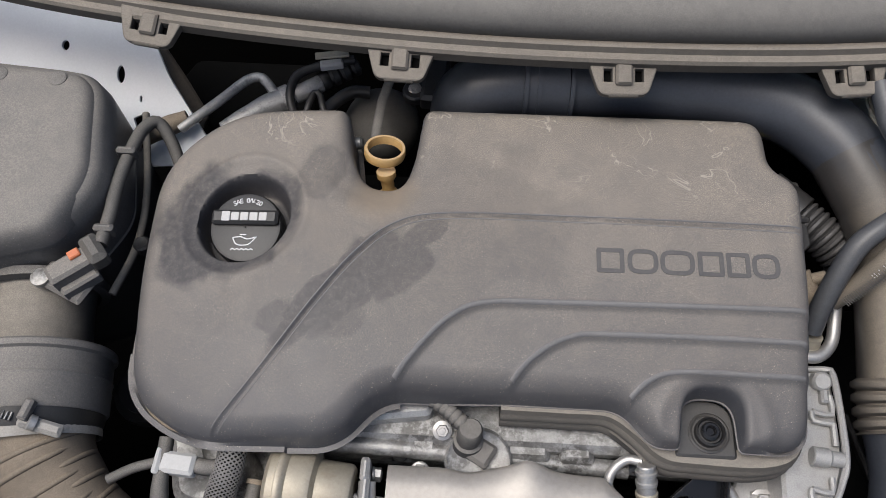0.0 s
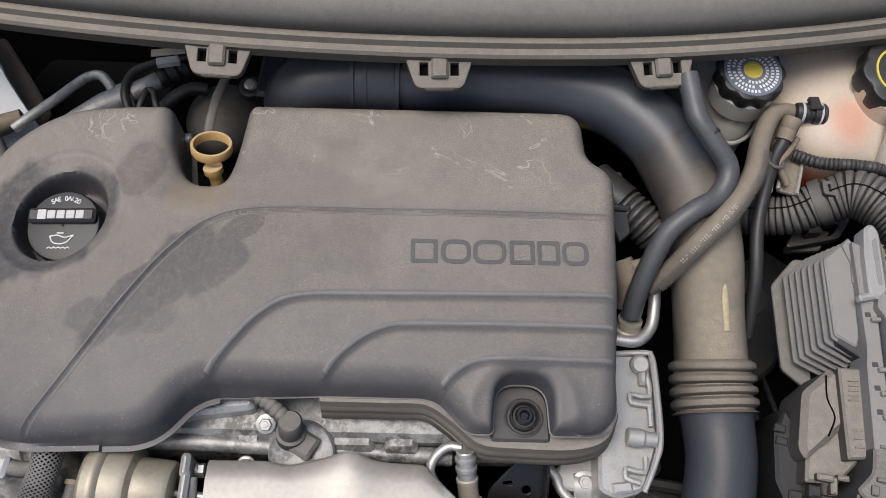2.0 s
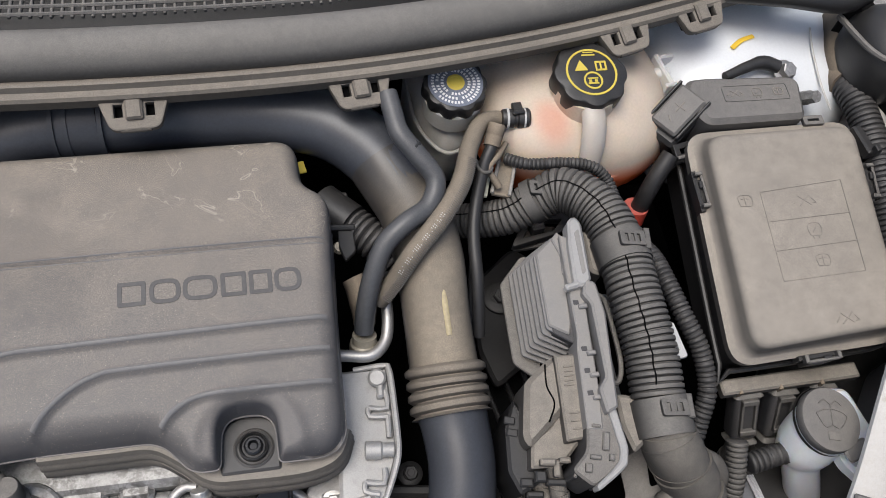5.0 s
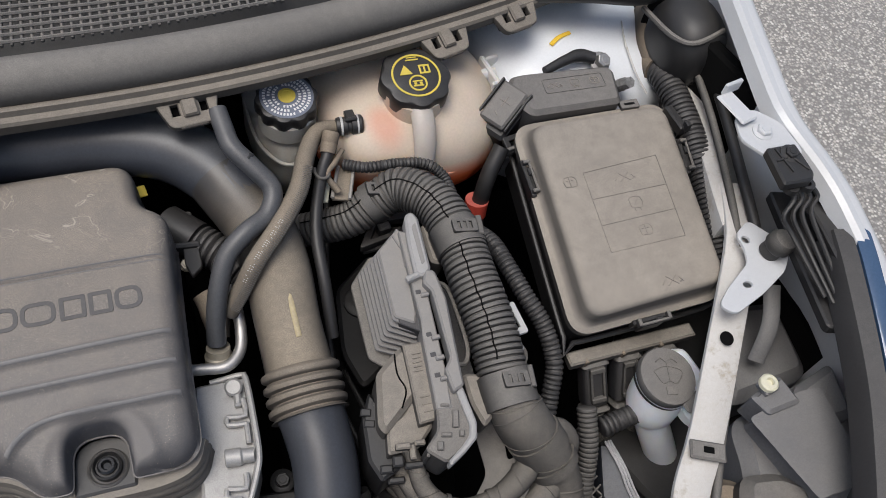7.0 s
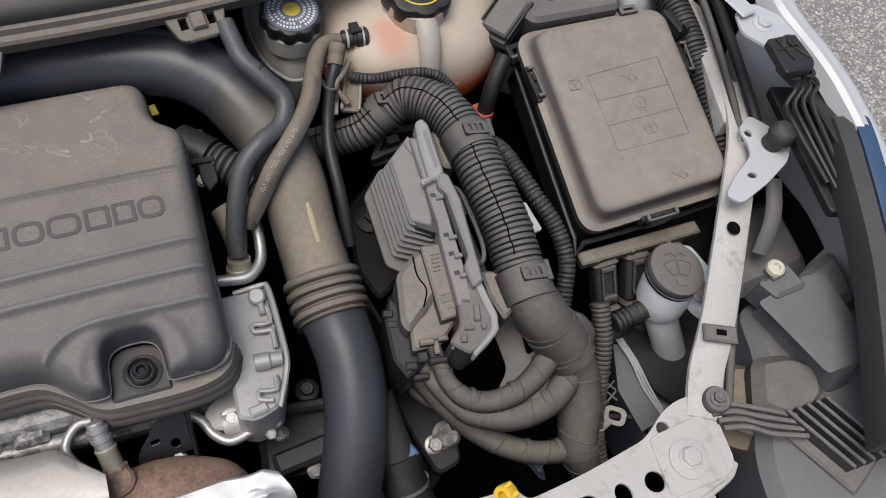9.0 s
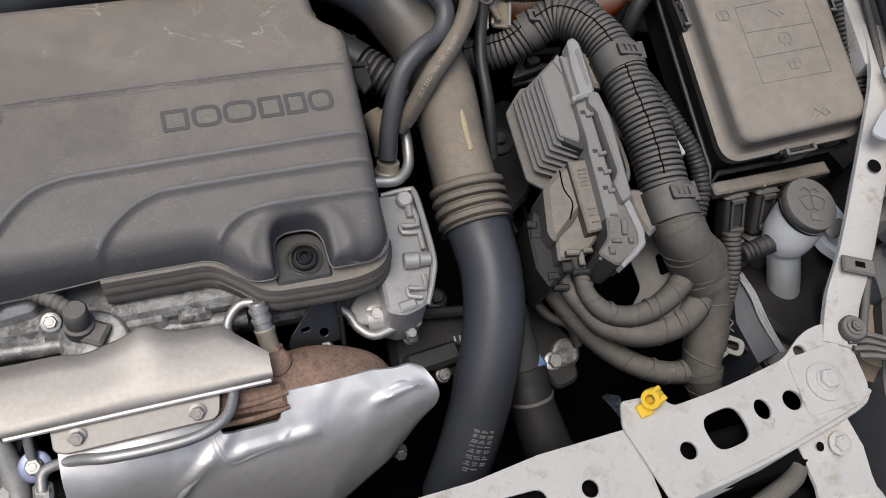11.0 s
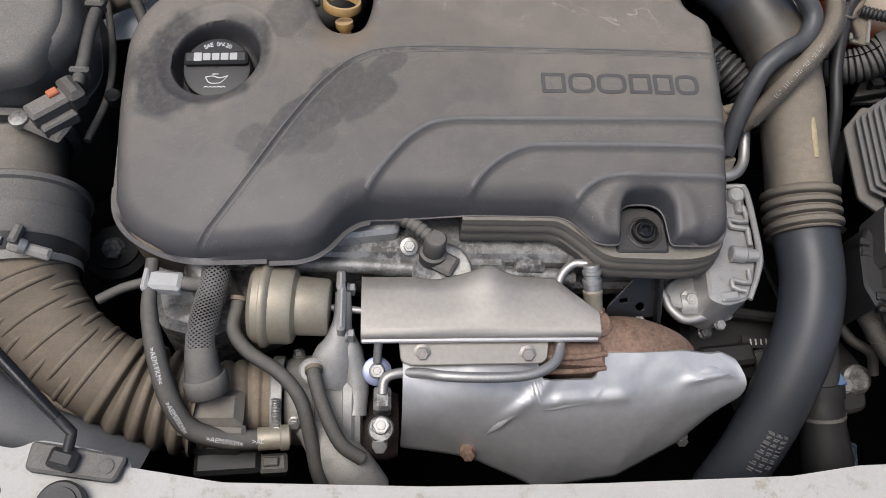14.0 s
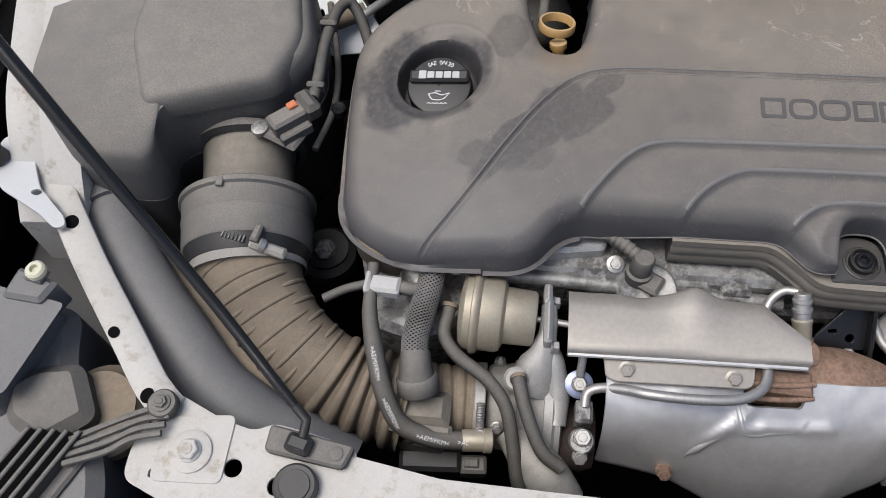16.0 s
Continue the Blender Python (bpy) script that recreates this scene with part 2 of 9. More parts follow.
# ---- building tools ----
class Shape:
    """Corners and faces of one mesh."""

    def __init__(self):
        self.v, self.f = [], []

    def add(self, verts, faces, m=None):
        k = len(self.v)
        self.v += [tuple(m @ Vector(p)) for p in verts] if m else [tuple(p) for p in verts]
        self.f += [tuple(i + k for i in face) for face in faces]
        return self

    def rings(self, rings, closed=True, caps=True, m=None):
        n = len(rings[0])
        verts = [p for ring in rings for p in ring]
        faces = []
        for a in range(len(rings) - 1):
            for i in range(n if closed else n - 1):
                j = (i + 1) % n
                faces.append((a * n + i, a * n + j, (a + 1) * n + j, (a + 1) * n + i))
        if caps:
            faces += [tuple(range(n))[::-1], tuple(range((len(rings) - 1) * n, len(rings) * n))]
        return self.add(verts, faces, m)

    def prism(self, outline, z0, z1, chamfer=0.0, m=None):
        o = outline if turning(outline) > 0 else outline[::-1]
        inner = inset(o, chamfer) if chamfer else o
        levels = [(inner, z0), (o, z0 + chamfer), (o, z1 - chamfer), (inner, z1)] if chamfer else [(o, z0), (o, z1)]
        return self.rings([[(x, y, z) for x, y in p] for p, z in levels], m=m)

    def box(self, cx, cy, cz, sx, sy, sz, r=0.003, m=None, yaw=0, c=None):
        c = min(r if c is None else c, sz * 0.45)
        place = (m or Matrix()) @ pose(cx, cy, cz, 0, 0, yaw)
        return self.prism(rounded([(-sx / 2, -sy / 2), (sx / 2, -sy / 2), (sx / 2, sy / 2), (-sx / 2, sy / 2)], min(r, sx * 0.45, sy * 0.45), 4), -sz / 2, sz / 2, min(c, sx * 0.4, sy * 0.4), place)

    def lathe(self, profile, m=None, seg=32, caps=True):
        rings = [[(r * math.cos(2 * math.pi * i / seg), r * math.sin(2 * math.pi * i / seg), z) for i in range(seg)] for r, z in profile]
        return self.rings(rings, caps=caps, m=m)

    def tube(self, points, radius, seg=16, step=0.004, flat=1.0, caps=True, ribs=None):
        """A round bar along a smooth line; radius: one, or one for each point; ribs: (pitch, depth)."""
        line, rad = smooth(points, radius, step)
        rings, along = [], 0.0
        side = None
        for i, p in enumerate(line):
            d = (line[min(i + 1, len(line) - 1)] - line[max(i - 1, 0)])
            d /= np.linalg.norm(d)
            if side is None:
                side = np.cross(d, (0, 0, 1.0))
                side = side if np.linalg.norm(side) > 0.2 else np.cross(d, (0, 1.0, 0))
            side = side - d * np.dot(side, d)
            side /= np.linalg.norm(side)
            up = np.cross(side, d)
            if i:
                along += np.linalg.norm(p - line[i - 1])
            r = rad[i]
            if ribs:
                w = (along / ribs[0]) % 1.0
                r = r - ribs[1] * (0.5 + 0.5 * math.cos(2 * math.pi * w)) ** (ribs[2] if len(ribs) > 2 else 3.0)
            rings.append([tuple(p + r * (math.cos(a) * side + flat * math.sin(a) * up)) for a in np.linspace(0, 2 * math.pi, seg, endpoint=False)])
        return self.rings(rings, caps=caps)

    def mesh(self, name, angle=38):
        me = bpy.data.meshes.new(name)
        me.from_pydata(self.v, [], self.f)
        me.validate()
        bm = bmesh.new()
        bm.from_mesh(me)
        bmesh.ops.remove_doubles(bm, verts=bm.verts[:], dist=2e-5)
        bmesh.ops.recalc_face_normals(bm, faces=bm.faces[:])
        bm.to_mesh(me)
        bm.free()
        me.shade_smooth()
        me.set_sharp_from_angle(angle=radians(angle))
        return me


def turning(o):
    return sum(o[i - 1][0] * o[i][1] - o[i][0] * o[i - 1][1] for i in range(len(o)))


def inset(o, d):
    """An anticlockwise outline moved inwards by d."""
    out = []
    for i in range(len(o)):
        a, p, c = Vector(o[i - 1]), Vector(o[i]), Vector(o[(i + 1) % len(o)])
        u, w = (p - a), (c - p)
        u, w = (u.normalized() if u.length > 1e-9 else w.normalized()), (w.normalized() if w.length > 1e-9 else u.normalized())
        n = Vector((-u.y - w.y, u.x + w.x))
        n = n.normalized() if n.length > 1e-6 else Vector((-u.y, u.x))
        out.append(p + n * d / max(0.5, n.dot(Vector((-u.y, u.x)))))
    # where a tight corner folds over itself, draw its points together
    for _ in range(8):
        folded = False
        for i in range(len(o)):
            j = (i + 1) % len(o)
            was, now = Vector(o[j]) - Vector(o[i]), out[j] - out[i]
            if was.length > 1e-9 and now.dot(was) < -1e-12:
                out[i] = out[j] = (out[i] + out[j]) / 2
                folded = True
        if not folded:
            break
    return [tuple(p) for p in out]


def rounded(corners, r, n=5):
    """A polygon with its corners rounded; a corner may bring its own radius."""
    out, k = [], len(corners)
    for i in range(k):
        a, p, c = (Vector(q[:2]) for q in (corners[i - 1], corners[i], corners[(i + 1) % k]))
        rr = corners[i][2] if len(corners[i]) > 2 else r
        u, w = a - p, c - p
        t = min(rr, u.length * 0.49, w.length * 0.49)
        s, e = p + u.normalized() * t, p + w.normalized() * t
        for j in range(n + 1):
            f = j / n
            out.append(tuple(s * (1 - f) ** 2 + p * 2 * f * (1 - f) + e * f * f))
    return out


def smooth(points, radius, step):
    """A line through the points with even steps, and the radius along it."""
    p = np.array(points, float)
    rad = np.full(len(p), radius) if isinstance(radius, (int, float)) else np.array(radius, float)
    q = np.vstack([2 * p[0] - p[1], p, 2 * p[-1] - p[-2]])
    line, out = [], []
    for i in range(len(p) - 1):
        a, b, c, d = q[i:i + 4]
        n = max(2, int(np.linalg.norm(c - b) / step))
        for j in range(n):
            f = j / n
            line.append(0.5 * (2 * b + (c - a) * f + (2 * a - 5 * b + 4 * c - d) * f * f + (3 * b - a - 3 * c + d) * f ** 3))
            e = f * f * (3 - 2 * f)
            out.append(rad[i] * (1 - e) + rad[i + 1] * e)
    return np.array(line + [p[-1]]), np.array(out + [rad[-1]])


def toward(p, q):
    """A pose at p whose z axis points to q."""
    d = Vector(q) - Vector(p)
    return Matrix.Translation(p) @ d.to_track_quat("Z", "Y").to_matrix().to_4x4()


def thing(name, at, label, category, group="", kind=""):
    ob = new(name)
    ob.empty_display_size = 0.02
    ob.location = at
    return tagged(ob, label, category, group, kind)


def part(name, shape, mat, parent=None, label="", angle=38):
    """One mesh, in world places, under a thing or a part."""
    me = shape.mesh(name, angle) if isinstance(shape, Shape) else shape
    me.materials.clear()
    me.materials.append(M[mat] if isinstance(mat, str) else mat)
    ob = new(name, me)
    if parent:
        ob.parent = parent
        if parent.type == "EMPTY":
            ob.matrix_parent_inverse = Matrix.Translation(parent.location).inverted()
    return tagged(ob, label)


def lone(name, shape, mat, label, category, group="", kind="", angle=38):
    return tagged(part(name, shape, mat, None, angle=angle), label, category, group, kind)


def plate(outer, holes, thick, m, bevel=0.0006):
    """A flat sheet with holes, laid by the pose m; its top is at z = 0."""
    cu = bpy.data.curves.new("sheet", "CURVE")
    cu.dimensions, cu.fill_mode, cu.extrude, cu.bevel_depth, cu.bevel_resolution = "2D", "BOTH", thick / 2 - bevel, bevel, 1
    for o in [outer, *holes]:
        s = cu.splines.new("POLY")
        s.points.add(len(o) - 1)
        for k, (x, y) in enumerate(o):
            s.points[k].co = (x, y, 0, 1)
        s.use_cyclic_u = True
    tmp = new("sheet", cu)
    dg = bpy.context.evaluated_depsgraph_get()
    me = bpy.data.meshes.new_from_object(tmp.evaluated_get(dg))
    bpy.data.objects.remove(tmp)
    bpy.data.curves.remove(cu)
    me.transform(m @ Matrix.Translation((0, 0, -thick / 2)))
    me.shade_smooth()
    me.set_sharp_from_angle(angle=radians(30))
    return me


def ring_outline(cx, cy, rx, ry=None, n=24, turn=0.0):
    ry = ry or rx
    c, s = math.cos(radians(turn)), math.sin(radians(turn))
    return [(cx + c * rx * math.cos(a) - s * ry * math.sin(a), cy + s * rx * math.cos(a) + c * ry * math.sin(a)) for a in np.linspace(0, 2 * math.pi, n, endpoint=False)]


def slot_outline(cx, cy, w, h, r, turn=0.0):
    c, s = math.cos(radians(turn)), math.sin(radians(turn))
    return [(cx + c * x - s * y, cy + s * x + c * y) for x, y in rounded([(-w / 2, -h / 2), (w / 2, -h / 2), (w / 2, h / 2), (-w / 2, h / 2)], r, 5)]


def bolt_shape(p, q, d=0.010, flange=1.5, tall=0.6):
    """A hexagon head with a flange, standing at p and pointing to q."""
    m = toward(p, q)
    s = Shape()
    s.lathe([(d * flange / 2, 0), (d * flange / 2, d * 0.12), (d * 0.55, d * 0.22)], m, 24)
    hexa = [(d * 0.577 * math.cos(a), d * 0.577 * math.sin(a)) for a in np.linspace(0, 2 * math.pi, 6, endpoint=False)]
    s.prism(hexa, d * 0.15, d * tall, d * 0.06, m)
    s.lathe([(d * 0.30, d * tall), (d * 0.27, d * tall + 0.0006), (d * 0.02, d * tall + 0.0007)], m, 16)
    return s


def words(text, size, m, depth=0.0004):
    cu = bpy.data.curves.new("letters", "FONT")
    cu.body, cu.size, cu.align_x, cu.align_y, cu.extrude = text, size, "CENTER", "CENTER", depth
    tmp = new("letters", cu)
    me = bpy.data.meshes.new_from_object(tmp.evaluated_get(bpy.context.evaluated_depsgraph_get()))
    bpy.data.objects.remove(tmp)
    bpy.data.curves.remove(cu)
    me.transform(m)
    return me


def along(points, radius, f, facing=(0.0, -0.45, 0.9)):
    """A pose on the skin of a hose, a share f of the way along it, with x along the hose and z outwards."""
    line, rad = smooth(points, radius, 0.002)
    k = min(max(int(f * (len(line) - 1)), 1), len(line) - 2)
    d = Vector(line[k + 1] - line[k - 1]).normalized()
    n = Vector(facing)
    n = (n - d * n.dot(d)).normalized()
    m = Matrix((d, n.cross(d), n)).transposed().to_4x4()
    m.translation = Vector(line[k]) + n * (rad[k] + 0.0004)
    return m


def braid(points, radius, strands, pitch, r, ways=(-1, 1)):
    """Crossing strands wound round a hose."""
    out = []
    line, rad = smooth(points, radius, 0.0015)
    for way in ways:
        for k in range(strands):
            pts, side, run = [], None, 0.0
            for i, p in enumerate(line):
                d = line[min(i + 1, len(line) - 1)] - line[max(i - 1, 0)]
                d /= np.linalg.norm(d)
                side = np.cross(d, (0, 0, 1.0)) if side is None else side
                side = side - d * np.dot(side, d)
                side /= np.linalg.norm(side)
                run += np.linalg.norm(p - line[i - 1]) if i else 0.0
                a = 2 * math.pi * (k / strands + way * run / pitch)
                over = 0.0003 * math.sin(a * strands + (0 if way > 0 else math.pi))
                pts.append(tuple(p + (rad[i] + over) * (math.cos(a) * side + math.sin(a) * np.cross(side, d))))
            out.append(pts)
    s = Shape()
    for pts in out:
        s.tube(pts[::2], r, 5, 0.003, flat=0.6)
    return s


# ---- ground and the walls of the engine bay ----
def sheet_box(name, x0, x1, y0, y1, z0, z1, mat, label, category):
    s = Shape().add([(x, y, z) for z in (z0, z1) for y in (y0, y1) for x in (x0, x1)],
                    [(0, 2, 3, 1), (4, 5, 7, 6), (0, 1, 5, 4), (2, 6, 7, 3), (0, 4, 6, 2), (1, 3, 7, 5)])
    return lone(name, s, mat, label, category, kind="structure")


ground = Shape().add([(-300, -300, 0), (300, -300, 0), (300, 300, 0), (-300, 300, 0)], [(0, 1, 2, 3)])
lone("ground", ground, "asphalt", "weathered grey asphalt with pale grit", "ground", kind="structure")
# inner walls, tray and radiator are near-black: the bay's shade is painted on
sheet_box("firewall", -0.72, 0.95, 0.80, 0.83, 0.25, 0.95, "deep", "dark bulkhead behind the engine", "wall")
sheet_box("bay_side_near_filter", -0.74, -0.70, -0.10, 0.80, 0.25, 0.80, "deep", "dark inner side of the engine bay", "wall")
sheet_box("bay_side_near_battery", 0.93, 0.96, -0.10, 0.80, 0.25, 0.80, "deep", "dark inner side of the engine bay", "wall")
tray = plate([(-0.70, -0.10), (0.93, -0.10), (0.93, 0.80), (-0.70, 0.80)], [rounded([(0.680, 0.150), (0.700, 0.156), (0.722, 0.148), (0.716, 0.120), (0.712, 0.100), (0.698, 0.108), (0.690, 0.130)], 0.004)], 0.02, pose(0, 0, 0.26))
lone("undertray", tray, "deep", "near-black tray under the engine, shade put into its colour", "floor", kind="structure")
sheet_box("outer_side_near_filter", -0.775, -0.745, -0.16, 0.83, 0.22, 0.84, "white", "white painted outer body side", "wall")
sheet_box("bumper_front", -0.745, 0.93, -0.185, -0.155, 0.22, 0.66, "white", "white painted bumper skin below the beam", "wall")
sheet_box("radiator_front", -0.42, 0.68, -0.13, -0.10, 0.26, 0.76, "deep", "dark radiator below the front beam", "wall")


# ---- engine cover ----
def polygon_distance(px, py, o):
    """Distance to an outline, below zero inside."""
    best, inside = np.full(px.shape, 1e9), np.zeros(px.shape, bool)
    for i in range(len(o)):
        (ax, ay), (bx, by) = o[i - 1], o[i]
        ux, uy = bx - ax, by - ay
        f = np.clip(((px - ax) * ux + (py - ay) * uy) / (ux * ux + uy * uy + 1e-12), 0, 1)
        best = np.minimum(best, np.hypot(px - ax - f * ux, py - ay - f * uy))
        cross = (ay > py) != (by > py)
        inside ^= cross & (px < (bx - ax) * (py - ay) / ((by - ay) if by != ay else 1e-12) + ax)
    return np.where(inside, -best, best)


def ease(v, lo, hi):
    f = np.clip((v - lo) / (hi - lo), 0, 1)
    return f * f * (3 - 2 * f)


def curve_line(points, step=0.006):
    line, _ = smooth([(x, y, 0) for x, y in points], 0.0, step)
    return [tuple(p[:2]) for p in line]


COVER_EDGE = rounded([(-0.283, 0.300, 0.02), (-0.287, 0.415, 0.05), (-0.225, 0.466, 0.04), (-0.114, 0.466, 0.010), (-0.105, 0.415, 0.010), (-0.092, 0.389, 0.014), (-0.060, 0.388, 0.014), (-0.050, 0.412, 0.012),
                      (-0.045, 0.470, 0.010), (0.264, 0.475, 0.022), (0.266, 0.424, 0.012), (0.290, 0.408, 0.016), (0.285, 0.290, 0.05), (0.284, 0.183, 0.030),
                      (0.231, 0.183, 0.003), (0.229, 0.226, 0.022), (0.181, 0.226, 0.022), (0.179, 0.183, 0.003), (0.160, 0.183, 0.012), (0.134, 0.212, 0.016),
                      (-0.064, 0.212, 0.024), (-0.098, 0.170, 0.022), (-0.220, 0.165, 0.035), (-0.276, 0.200, 0.03)], 0.01, 8)
WELL = (-0.194, 0.350)


def below(line):
    """The part of the cover that lies in front of a moulded line."""
    return [*line, (0.5, line[-1][1]), (0.5, 0.0), (line[0][0], 0.0)]


LINES = [below(curve_line(p)) for p in (
    [(-0.206, 0.160), (-0.161, 0.216), (-0.120, 0.275), (-0.090, 0.315), (-0.061, 0.341), (-0.020, 0.353), (0.083, 0.356), (0.300, 0.358)],
    [(-0.066, 0.195), (-0.034, 0.239), (-0.009, 0.265), (0.019, 0.277), (0.083, 0.280), (0.300, 0.285)],
    [(0.030, 0.200), (0.057, 0.235), (0.088, 0.254), (0.129, 0.258), (0.300, 0.260)],
    [(0.128, 0.200), (0.150, 0.223), (0.172, 0.232), (0.215, 0.233), (0.300, 0.234)])]
# six plain badge blocks, their pressed outline shown as dark frames: left, right, corner radius
BADGE = [(0.1085, 0.131, 0.002), (0.134, 0.159, 0.009), (0.161, 0.189, 0.009), (0.192, 0.213, 0.002), (0.2155, 0.2345, 0.002), (0.2365, 0.259, 0.009)]


def cover_height(x, y):
    d = -polygon_distance(x, y, COVER_EDGE)
    z = 0.8965 - 1.15 * np.maximum(0, 0.36 - y) ** 2 - 0.95 * np.maximum(0, -0.10 - x) ** 2 - 0.25 * np.maximum(0, x - 0.2) ** 2
    # the edge is rounded, more tightly round the bolt pocket
    r = 0.006 + 0.011 * ease(np.hypot(x - 0.205, y - 0.198), 0.030, 0.058)
    e = np.minimum(np.maximum(d, 0), r)
    z = z - (r - np.sqrt(np.maximum(r * r - (r - e) ** 2, 0)))
    # a soft swelling runs round the pocket
    z = z + 0.0016 * np.exp(-((np.hypot(x - 0.205, y - 0.192) - 0.044) / 0.006) ** 2)
    # hollow round the dipstick opening
    z = z - 0.016 * (1 - ease(np.hypot(x + 0.076, (y - 0.425) * 0.8), 0.024, 0.062)) * ease(0.36 - y, -0.06, -0.01)
    # moulded lines: one thin double crease and three soft steps
    first = polygon_distance(x, y, LINES[0])
    fade = ease(d, 0.000, 0.006)
    z = z + fade * (0.0009 * np.exp(-((first - 0.0018) / 0.0014) ** 2) - 0.0014 * np.exp(-((first + 0.0010) / 0.0013) ** 2) + 0.0005 * np.exp(-((first + 0.0034) / 0.0012) ** 2))
    z = z - 0.0010 * (1 - ease(first, -0.004, 0.002))
    for o in LINES[1:]:
        s = polygon_distance(x, y, o)
        z = z - 0.0034 * (1 - ease(s, -0.0050, 0.0010)) + 0.0009 * fade * np.exp(-((s - 0.0016) / 0.0020) ** 2)
    # well of the filler cap
    w = np.hypot(x - WELL[0], (y - WELL[1]) * 0.97)
    z = z - 0.006 * (1 - ease(w, 0.040, 0.058)) - 0.030 * (1 - ease(w, 0.0365, 0.0425))
    z = z + 0.0012 * np.exp(-((w - 0.056) / 0.004) ** 2)
    return z, d


def build_cover():
    step = 0.0015
    gx, gy = np.arange(-0.296, 0.302, step), np.arange(0.152, 0.484, step)
    x, y = np.meshgrid(gx, gy)
    d = -polygon_distance(x, y, COVER_EDGE)
    # corners just outside slide onto the edge
    near = (d < 0) & (d > -1.6 * step)
    ey, ex = np.gradient(d, step)
    size = np.maximum(np.hypot(ex, ey), 1e-6)
    x = np.where(near, x - d * ex / size ** 2, x)
    y = np.where(near, y - d * ey / size ** 2, y)
    z, _ = cover_height(x, y)
    keep = d > -1.6 * step
    core = d >= 0
    index = np.full(x.shape, -1)
    rows, cols = x.shape
    cell = core[:-1, :-1] | core[1:, :-1] | core[:-1, 1:] | core[1:, 1:]
    cell &= keep[:-1, :-1] & keep[1:, :-1] & keep[:-1, 1:] & keep[1:, 1:]
    used = np.zeros(x.shape, bool)
    for a in (slice(0, -1), slice(1, None)):
        for c in (slice(0, -1), slice(1, None)):
            used[a, c] |= cell
    index[used] = np.arange(used.sum())
    verts = np.stack([x[used], y[used], z[used]], 1)
    j, i = np.nonzero(cell)
    faces = np.stack([index[j, i], index[j, i + 1], index[j + 1, i + 1], index[j + 1, i]], 1)
    # the skirt hangs from the open edges
    edges = {}
    for f in faces.tolist():
        for k in range(4):
            e = (f[k], f[(k + 1) % 4])
            if (e[1], e[0]) in edges:
                del edges[(e[1], e[0])]
            else:
                edges[e] = 1
    rim = sorted({v for e in edges for v in e})
    px, py = verts[rim, 0], verts[rim, 1]
    h = 1e-4
    nx = (polygon_distance(px + h, py, COVER_EDGE) - polygon_distance(px - h, py, COVER_EDGE)) / (2 * h)
    ny = (polygon_distance(px, py + h, COVER_EDGE) - polygon_distance(px, py - h, COVER_EDGE)) / (2 * h)
    low = np.interp(px, [-0.03, 0.045], [0.822, 0.834])
    low = np.where((py < 0.24) & (px < -0.14), 0.826, low)
    top = verts[rim, 2]
    base = len(verts)
    new_verts, skirt = [verts], []
    lip = np.where(px < -0.05, 1.0, 0.25)
    for out, f in ((0.0012, 0.35), (0.002, 0.92), (0.0065, 0.95), (0.0065, 1.0)):
        out = np.minimum(out, 0.002) + lip * max(0.0, out - 0.002)
        new_verts.append(np.stack([px + nx * out, py + ny * out, top + (low - top) * f], 1))
    where = {v: k for k, v in enumerate(rim)}
    n = len(rim)
    for a, b in edges:
        ka, kb = where[a], where[b]
        above = (a, b)
        for level in range(4):
            under = (base + level * n + ka, base + level * n + kb)
            skirt.append((above[1], above[0], under[0], under[1]))
            above = under
    s = Shape()
    s.v, s.f = np.vstack(new_verts).tolist(), faces.tolist() + skirt
    return s


